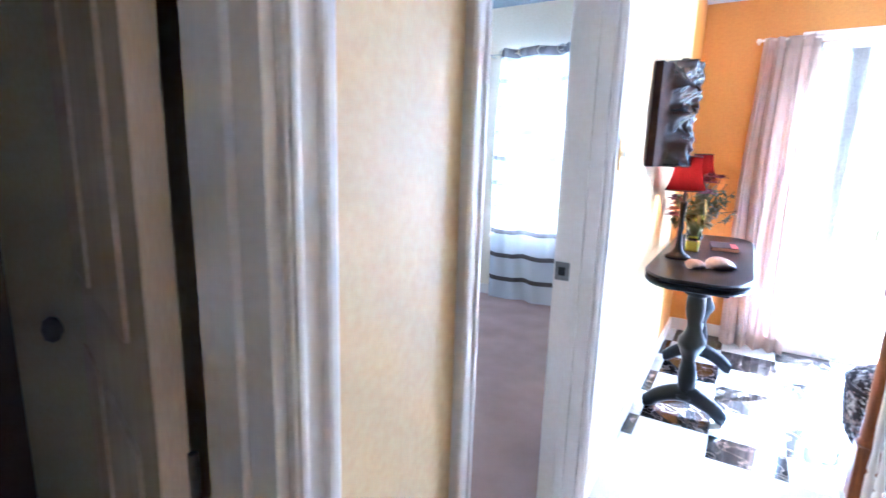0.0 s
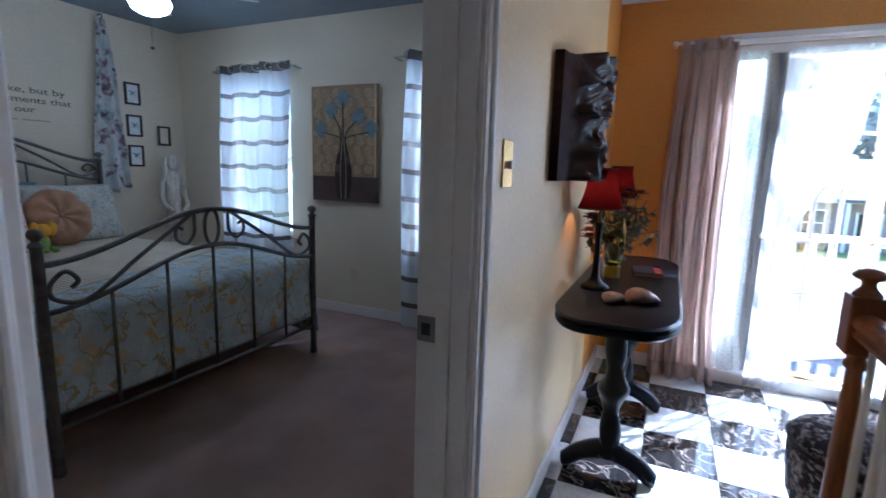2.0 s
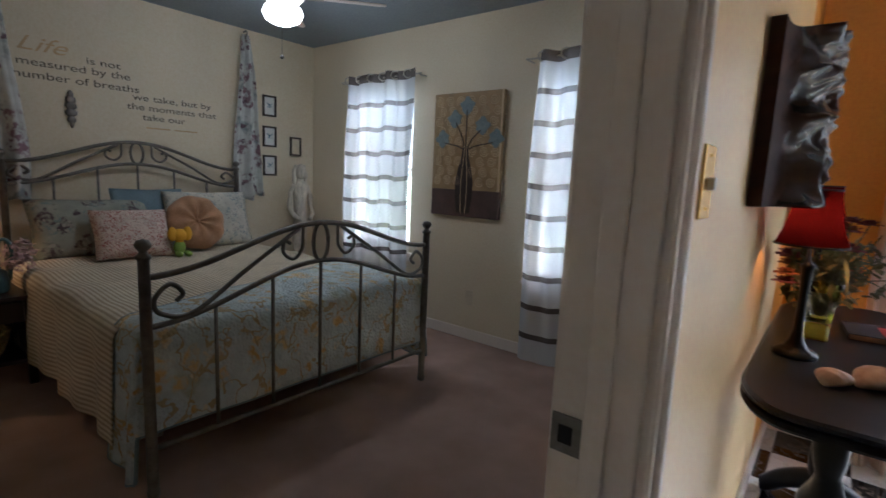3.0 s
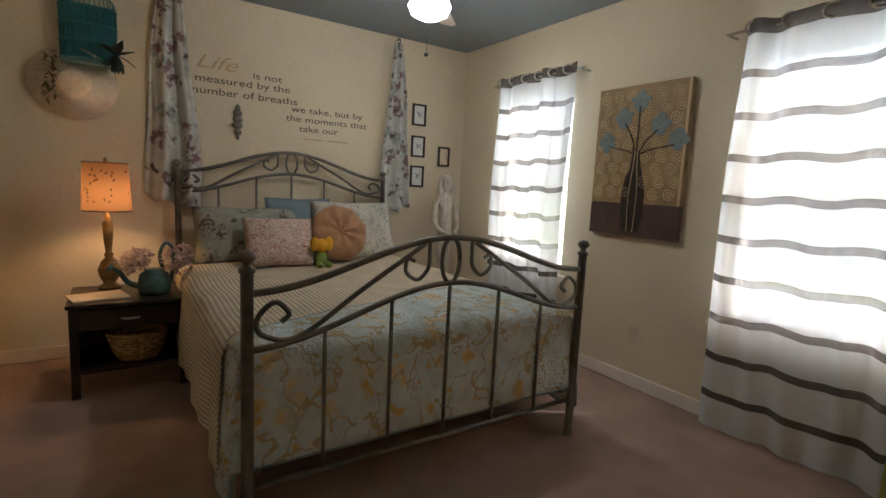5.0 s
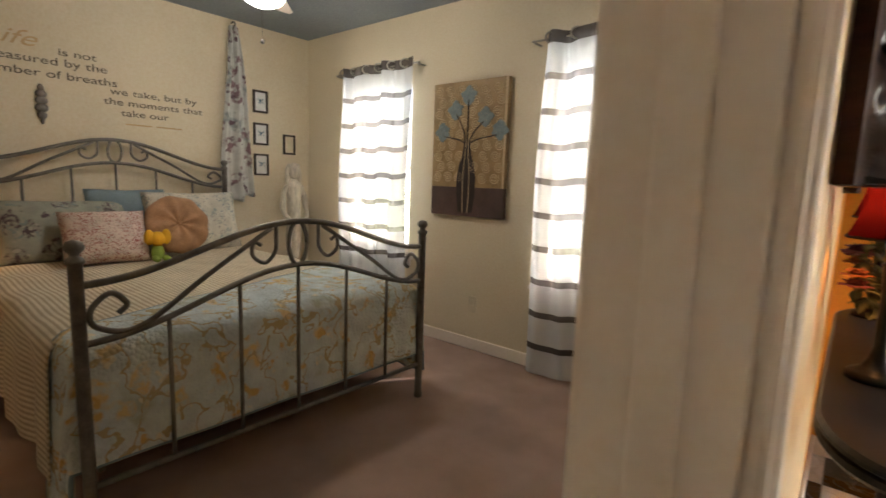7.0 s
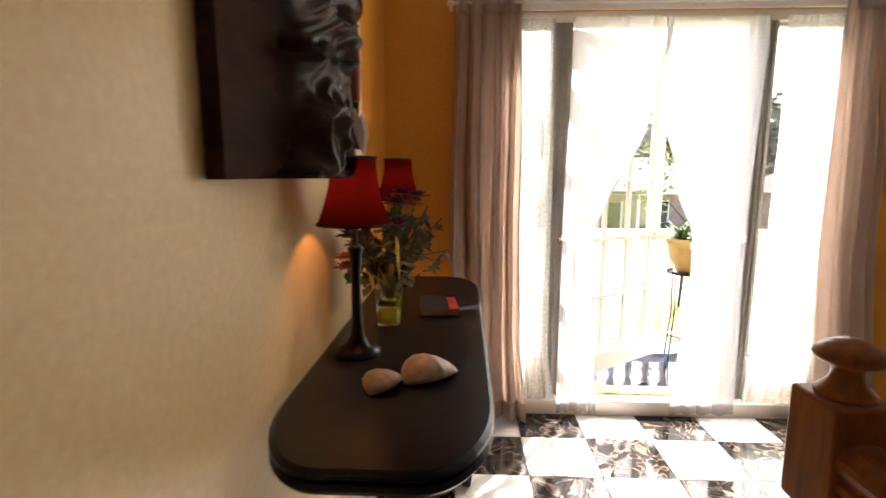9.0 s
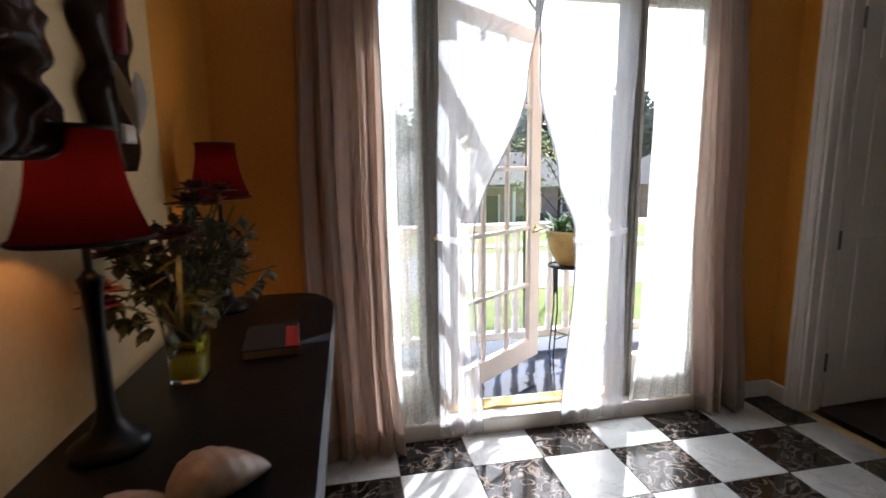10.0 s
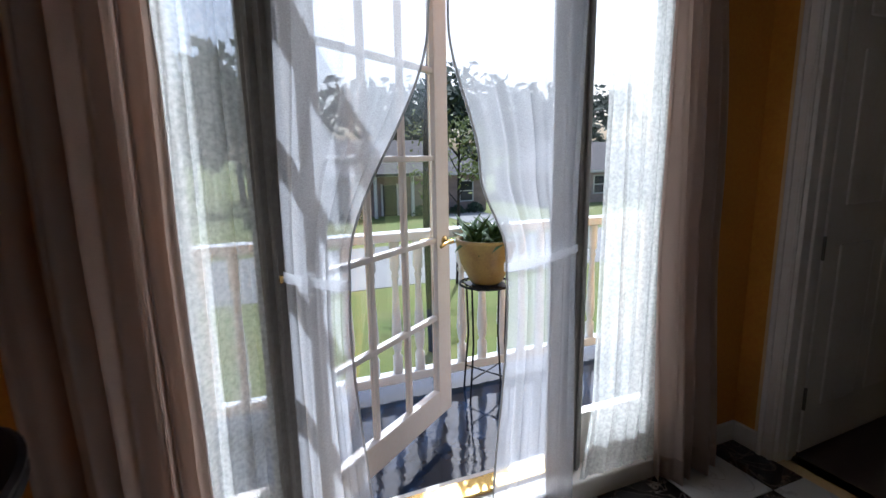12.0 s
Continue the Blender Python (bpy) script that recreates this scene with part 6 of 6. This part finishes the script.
for nm, p0, p1 in (("hall", (RX, RY - 0.033), (RX, -3.15)), ("landing", (RX + 0.033, RY), (EX, RY))):
    rl = thing("stair_railing", (p0[0], p0[1], 0), "oak handrail on slim white turned balusters", "railing", "stair railings")
    dx, dy = p1[0] - p0[0], p1[1] - p0[1]
    L = math.hypot(dx, dy)
    bm = bmesh.new()
    half = [(0.024, 0.0), (0.026, 0.003), (0.026, 0.011), (0.021, 0.015), (0.021, 0.020), (0.028, 0.025), (0.030, 0.033), (0.0285, 0.041), (0.024, 0.048), (0.017, 0.053), (0.008, 0.056)]
    sec = [(-a, b) for a, b in half] + half[::-1]
    dirv = Vector((dx, dy, 0)).normalized()
    side = Vector((-dirv.y, dirv.x, 0))
    rings(bm, [[side * a + Vector((0, 0, 0.88 + b)) + dirv * s for a, b in sec] for s in (0, L)])
    part("handrail", bm, M["oak"], rl)
    bm = bmesh.new()
    rings(bm, [[side * a + Vector((0, 0, b)) + dirv * s for a, b in ((-0.045, -0.2), (-0.045, 0.125), (-0.055, 0.13), (-0.055, 0.142), (0.055, 0.142), (0.055, 0.13), (0.045, 0.125), (0.045, -0.2))] for s in (0, L)])
    part("curb", bm, M["white"], rl)
    n = int(L / 0.105)
    for i in range(n):
        o = new("baluster", BAL)
        o.parent = rl
        o.location = dirv * (0.06 + i * 0.105)

# ---- upholstered bench ----
bn = thing("upholstered_bench", (1.36, 1.01, 0), "dark floral upholstered bench with turned black legs", "bench")
bm = bmesh.new()
loops = []
for k, z in ((-0.06, 0.17), (-0.02, 0.18), (0.0, 0.22), (0.01, 0.32), (0.015, 0.42), (0.0, 0.47), (-0.04, 0.495), (-0.12, 0.51), (-0.2, 0.515)):
    loops.append([(x, y, z * 0.9 + 0.008 * noise.noise(Vector((x * 6, y * 6, z)))) for x, y in stadium(0.55 + k, 0.175 + k * 0.7, (max(0.02, 0.15 + k * 0.6), max(0.02, 0.15 + k * 0.6)), 10)])
rings(bm, loops)
part("seat", bm, M["floral_dark"], bn, smooth=True)
bm = bmesh.new()
tube(bm, [(x, y, 0.40) for x, y in stadium(0.562, 0.184, (0.15, 0.15), 10)] + [(0.562, 0.034, 0.40)], 0.008, 6)
part("piping", bm, M["black_trim"], bn, smooth=True)
for x in (-0.46, 0.46):
    for y in (-0.10, 0.10):
        bm = bmesh.new()
        lathe(bm, [(0.012, 0), (0.018, 0.01), (0.012, 0.03), (0.02, 0.05), (0.013, 0.07), (0.022, 0.10), (0.015, 0.13), (0.026, 0.15), (0.026, 0.165)], at=(x, y, 0), n=14)
        part("leg", bm, M["darkwood"], bn, smooth=True)

# ---- balcony ----
M["white_out"] = mat("white_exterior_paint", (0.82, 0.84, 0.86), 0.45, vary=0.06, scale=5, bump=0.1, grain=50)
# dark floor whose base is tinted blue to carry the sky's reflection
M["deck"] = mat("wet_balcony_floor_tinted_sky_blue", (0.014, 0.024, 0.050), 0.06, vary=0.4, scale=6, bump=0.35, grain=14)
dk = slab("balcony_floor", (-0.6, YN + 0.16, -0.2), (3.3, 3.62, 0.0), M["deck"], "dark glossy tiled balcony floor", "floor")
M["ext"] = mat("cream_stucco", (0.62, 0.58, 0.50), 0.85, bump=0.5, grain=60)
br = thing("balcony_railing", (0, 3.5, 0), "white balcony railing with turned balusters", "railing")
part("top_rail", boxes(((-0.55, -0.045, 0.80), (3.25, 0.045, 0.845)), bevel=0.008), M["white_out"], br)
part("bottom_rail", boxes(((-0.55, -0.03, 0.06), (3.25, 0.03, 0.11)), bevel=0.006), M["white_out"], br)
bm = bmesh.new()
lathe(bm, [(0.026, 0.10), (0.026, 0.20), (0.015, 0.215), (0.022, 0.24), (0.028, 0.30), (0.018, 0.50), (0.014, 0.60), (0.022, 0.62), (0.015, 0.64), (0.026, 0.66), (0.026, 0.80)], n=12)
o0 = part("baluster", bm, M["white_out"], br, smooth=True)
o0.location = (-0.5, 0, 0)
for i in range(1, 31):
    o = new("baluster", o0.data)
    o.parent = br
    o.location = (-0.5 + i * 0.122, 0, 0)
for x in (-0.55, 3.25):
    part("corner_post", boxes(((x - 0.05, -0.05, 0), (x + 0.05, 0.05, 0.95)), bevel=0.006), M["white_out"], br)

ps = thing("plant_stand", (1.86, 3.30, 0), "black wire plant stand on the balcony", "plant stand")
bm = bmesh.new()
tube(bm, [(0.13 * math.cos(a), 0.13 * math.sin(a), 0.585) for a in [2 * math.pi * i / 28 for i in range(29)]], 0.006, 6)
part("ring", bm, M["darkwood"], ps)
for a in (0.5, 2.07, 3.64, 5.21):
    bm = bmesh.new()
    tube(bm, [(0.12 * math.cos(a), 0.12 * math.sin(a), 0.585), (0.11 * math.cos(a), 0.11 * math.sin(a), 0.3), (0.14 * math.cos(a), 0.14 * math.sin(a), 0)], 0.005, 6)
    part("leg", bm, M["darkwood"], ps)
for a in (0.5, 2.07):
    bm = bmesh.new()
    tube(bm, [(0.12 * math.cos(a), 0.12 * math.sin(a), 0.12), (-0.12 * math.cos(a), -0.12 * math.sin(a), 0.12)], 0.004, 6)
    part("brace", bm, M["darkwood"], ps)
part("shelf_plate", boxes(((-0.09, -0.09, 0.575), (0.09, 0.09, 0.582))), M["darkwood"], ps)
pot = thing("plant_pot", (1.86, 3.30, 0.591), "ochre glazed flower pot with green plants", "plant pot")
bm = bmesh.new()
lathe(bm, [(0.07, 0), (0.08, 0.01), (0.125, 0.10), (0.145, 0.19), (0.15, 0.205), (0.15, 0.22), (0.135, 0.22), (0.13, 0.19), (0.01, 0.185)], n=26)
part("pot", bm, mat("ochre_glaze", (0.36, 0.26, 0.07), 0.35, second=(0.22, 0.13, 0.04), scale=9), pot, smooth=True)
M["leafgreen"] = mat("fresh_green_leaves", (0.07, 0.13, 0.03), 0.6, vary=0.4, scale=40)
bm = bmesh.new()
rnd = random.Random(31)
for k in range(150):
    a = rnd.uniform(0, 2 * math.pi)
    e = rnd.uniform(0.1, 1.5)
    leaf(bm, (rnd.uniform(-0.1, 0.1), rnd.uniform(-0.1, 0.1), 0.2), (math.cos(a) * math.cos(e), math.sin(a) * math.cos(e), math.sin(e)), rnd.uniform(0.08, 0.17), 0.03, 0.5)
tagged(part("foliage", bm, M["leafgreen"], pot), kind="stuff")

# ---- outside ----
GZ = -2.75
M["grass"] = mat("lawn", (0.14, 0.18, 0.03), 0.95, second=(0.20, 0.20, 0.05), scale=0.8, bump=0.8, grain=30)
M["asphalt"] = mat("pale_road", (0.30, 0.29, 0.27), 0.9, vary=0.15, scale=0.5, bump=0.3, grain=40)
slab("ground", (-900, 2.8, GZ - 0.3), (900, 1800, GZ), M["grass"], "green lawn reaching to the horizon", "lawn")
slab("road", (-200, 15.5, GZ - 0.02), (200, 22.5, GZ + 0.015), M["asphalt"], "pale street in front of the houses", "road")
slab("pavement", (-200, 24.0, GZ - 0.02), (200, 25.2, GZ + 0.03), M["asphalt"], "pale concrete pavement", "pavement")
slab("driveway", (13.6, 25.2, GZ - 0.02), (17.0, 33.5, GZ + 0.02), M["asphalt"], "pale concrete driveway", "driveway")
M["brick"] = mat("pinkish_brick", (0.38, 0.27, 0.22), 0.85, vary=0.2, scale=2, bump=0.4, grain=25)
M["shingle"] = mat("grey_brown_shingles", (0.13, 0.11, 0.10), 0.9, vary=0.2, scale=3, bump=0.5, grain=12)
M["darkglass"] = mat("dark_window_glass", (0.03, 0.035, 0.04), 0.05, vary=0.1)


def house(x0, x1, y, depth, wall_h, ridge, label):
    hs = thing("house", ((x0 + x1) / 2, y, GZ), label, "house", "houses over the street")
    hw = (x1 - x0) / 2
    part("wall", boxes(((-hw, 0, 0), (hw, depth, wall_h))), M["brick"], hs)
    bm = bmesh.new()
    e = 0.5
    a = [bm.verts.new(p) for p in ((-hw - e, -e, wall_h - 0.05), (hw + e, -e, wall_h - 0.05), (hw + e, depth + e, wall_h - 0.05), (-hw - e, depth + e, wall_h - 0.05))]
    r = [bm.verts.new(p) for p in ((-hw + 2.2, depth / 2, ridge), (hw - 2.2, depth / 2, ridge))]
    for f in ((a[0], a[1], r[1], r[0]), (a[1], a[2], r[1]), (a[2], a[3], r[0], r[1]), (a[3], a[0], r[0]), (a[3], a[2], a[1], a[0])):
        bm.faces.new(f)
    part("roof", bm, M["shingle"], hs)
    part("fascia", boxes(((-hw - e, -e - 0.03, wall_h - 0.2), (hw + e, -e, wall_h - 0.02))), M["white"], hs)
    for x in (-hw * 0.72, -hw * 0.34, hw * 0.42, hw * 0.78):
        w = new("window")
        w.parent = hs
        w.location = (x, 0, 1.5)
        part("pane", boxes(((-0.5, -0.03, -0.7), (0.5, 0.0, 0.7))), M["darkglass"], w)
        for lo, hi in (((-0.58, -0.06, -0.78), (-0.5, 0, 0.78)), ((0.5, -0.06, -0.78), (0.58, 0, 0.78)), ((-0.5, -0.06, 0.7), (0.5, 0, 0.78)), ((-0.5, -0.06, -0.78), (0.5, 0, -0.7)), ((-0.5, -0.05, -0.03), (0.5, 0, 0.03))):
            part("frame", boxes((lo, hi)), M["white"], w)
    part("door", boxes(((-0.5, -0.05, 0), (0.5, 0.0, 2.1)), bevel=0.02), M["espresso"], hs)
    for x in (-0.62, 0.5):
        part("door_trim", boxes(((x, -0.08, 0), (x + 0.12, 0, 2.2))), M["white"], hs)
    for x in (-1.3, 1.3):
        part("porch_post", boxes(((x - 0.09, -1.2, 0), (x + 0.09, -1.02, wall_h - 0.1))), M["white"], hs)
    part("porch_roof", boxes(((-1.7, -1.4, wall_h - 0.14), (1.7, -0.55, wall_h + 0.05))), M["shingle"], hs)
    return hs


house(3.0, 18.0, 34.0, 9, 2.9, 5.3, "single-storey brick house with a dark shingle roof")
house(-18, -3, 34.5, 9, 2.7, 5.0, "single-storey brick house with a dark shingle roof")
house(24, 39, 34.5, 9, 2.7, 5.1, "single-storey brick house with a dark shingle roof")

M["bark"] = mat("dark_bark", (0.045, 0.035, 0.03), 0.95, vary=0.4, scale=10, stretch=(3, 3, 0.6), bump=1.0, grain=30)
M["leaf_sun"] = mat("light_green_foliage", (0.19, 0.22, 0.03), 0.7, vary=0.4, scale=5)
M["leaf_dark"] = mat("dark_green_foliage", (0.06, 0.085, 0.04), 0.8, vary=0.4, scale=3)


def tree(at, h, r, crown_r, seed, label, leaves=1600, size=0.12, material=None, low=0.45):
    rnd = random.Random(seed)
    t = thing("tree", at, label, "tree", "garden trees")
    bm = bmesh.new()
    tube(bm, curve_pts([(0, 0, -0.1), (0.05 * h * rnd.uniform(-0.3, 0.3), 0, h * 0.35), (0.1, 0.05, h * 0.7), (0.15, 0, h * 0.92)], 20), lambda u: r * (1 - 0.8 * u), 9)
    tips = []
    for k in range(11):
        z = h * rnd.uniform(low - 0.05, 0.85)
        a = rnd.uniform(0, 6.28)
        q = Vector((math.cos(a) * crown_r * rnd.uniform(0.5, 0.95), math.sin(a) * crown_r * rnd.uniform(0.5, 0.95), z + h * rnd.uniform(0.05, 0.2)))
        tube(bm, curve_pts([(0.05, 0, z), (q.x * 0.5, q.y * 0.5, z + (q.z - z) * 0.65), q], 8), lambda u: r * 0.3 * (1 - 0.85 * u), 5)
        tips.append(q)
    tips.append(Vector((0.1, 0, h * 0.9)))
    part("trunk", bm, M["bark"], t, smooth=True)
    verts, faces = [], []
    for k in range(leaves):
        c = tips[rnd.randrange(len(tips))] + Vector((rnd.gauss(0, 0.32), rnd.gauss(0, 0.32), rnd.gauss(0, 0.24))) * crown_r * 0.9
        d = Vector((rnd.uniform(-1, 1), rnd.uniform(-1, 1), rnd.uniform(-1, 1))).normalized()
        s = d.orthogonal().normalized()
        z = size * rnd.uniform(0.6, 1.4)
        i = len(verts)
        verts += [c - d * z, c + s * z * 0.55, c + d * z, c - s * z * 0.55]
        faces.append((i, i + 1, i + 2, i + 3))
    me = bpy.data.meshes.new("crown")
    me.from_pydata([tuple(v) for v in verts], [], faces)
    me.materials.append(material or M["leaf_sun"])
    o = new("crown", me)
    o.parent = t
    tagged(o, kind="stuff")


tree((4.25, 10.2, GZ), 9.5, 0.10, 1.5, 4, "slim dark-barked garden tree with light green leaves", 500, 0.07, low=0.78)
tree((7.0, 15.0, GZ), 5.2, 0.07, 1.3, 6, "small garden tree with light green leaves", 900, 0.09, low=0.45)
for k in range(16):
    rnd = random.Random(k)
    tree((-40 + k * 6 + rnd.uniform(-2, 2), 48 + rnd.uniform(-4, 8), GZ), rnd.uniform(9, 13), 0.3, rnd.uniform(3.2, 4.6), 50 + k, "tall dark green tree behind the houses", 900, 0.6, M["leaf_dark"], 0.3)


def bush(at, r, seed):
    rnd = random.Random(seed)
    b = thing("bush", at, "clipped dark green bush by the house wall", "bush", "bushes by the house")
    verts, faces = [], []
    for k in range(420):
        a, e = rnd.uniform(0, 6.28), rnd.uniform(0, 1.5)
        c = Vector((math.cos(a) * math.cos(e), math.sin(a) * math.cos(e), math.sin(e))) * r * rnd.uniform(0.6, 1.05)
        d = Vector((rnd.uniform(-1, 1), rnd.uniform(-1, 1), rnd.uniform(-1, 1))).normalized()
        s = d.orthogonal().normalized()
        i = len(verts)
        verts += [c - d * 0.12, c + s * 0.07, c + d * 0.12, c - s * 0.07]
        faces.append((i, i + 1, i + 2, i + 3))
    me = bpy.data.meshes.new("foliage")
    me.from_pydata([tuple(v) for v in verts], [], faces)
    me.materials.append(M["leaf_dark"])
    o = new("foliage", me)
    o.parent = b
    tagged(o, kind="stuff")


for k, x in enumerate((3.6, 5.0, 6.6, 8.0, 12.4, 13.8, 15.2, 16.6)):
    bush((x, 33.1, GZ - 0.05), 0.6 + 0.12 * (k % 3), k)

# ---- floor tiles ----
TS, G = 0.30, 0.0015
x0, y0 = 0.65, 1.91
land = bpy.data.objects["floor_landing"]
tile_mesh = {}


def tile_data(w, d, dark):
    key = (round(w, 4), round(d, 4), dark)
    if key not in tile_mesh:
        bm = boxes(((0, 0, -0.003), (w, d, 0.004)), bevel=0.0012, seg=1)
        me = bpy.data.meshes.new("tile")
        bm.to_mesh(me)
        bm.free()
        me.materials.append(M["tile_dark"] if dark else M["tile_white"])
        tile_mesh[key] = me
    return tile_mesh[key]


for i in range(-3, 8):
    for j in range(-5, 3):
        a0, a1 = max(x0 + i * TS, HX + 0.001), min(x0 + (i + 1) * TS, EX)
        b0, b1 = max(y0 + j * TS, TY), min(y0 + (j + 1) * TS, YN - 0.001)
        if a1 - a0 < 0.01 or b1 - b0 < 0.01:
            continue
        o = new("tile", tile_data(a1 - a0 - 2 * G, b1 - b0 - 2 * G, (i + j) % 2 != 0))
        o.parent = land
        o.location = (a0 + G, b0 + G, 0)
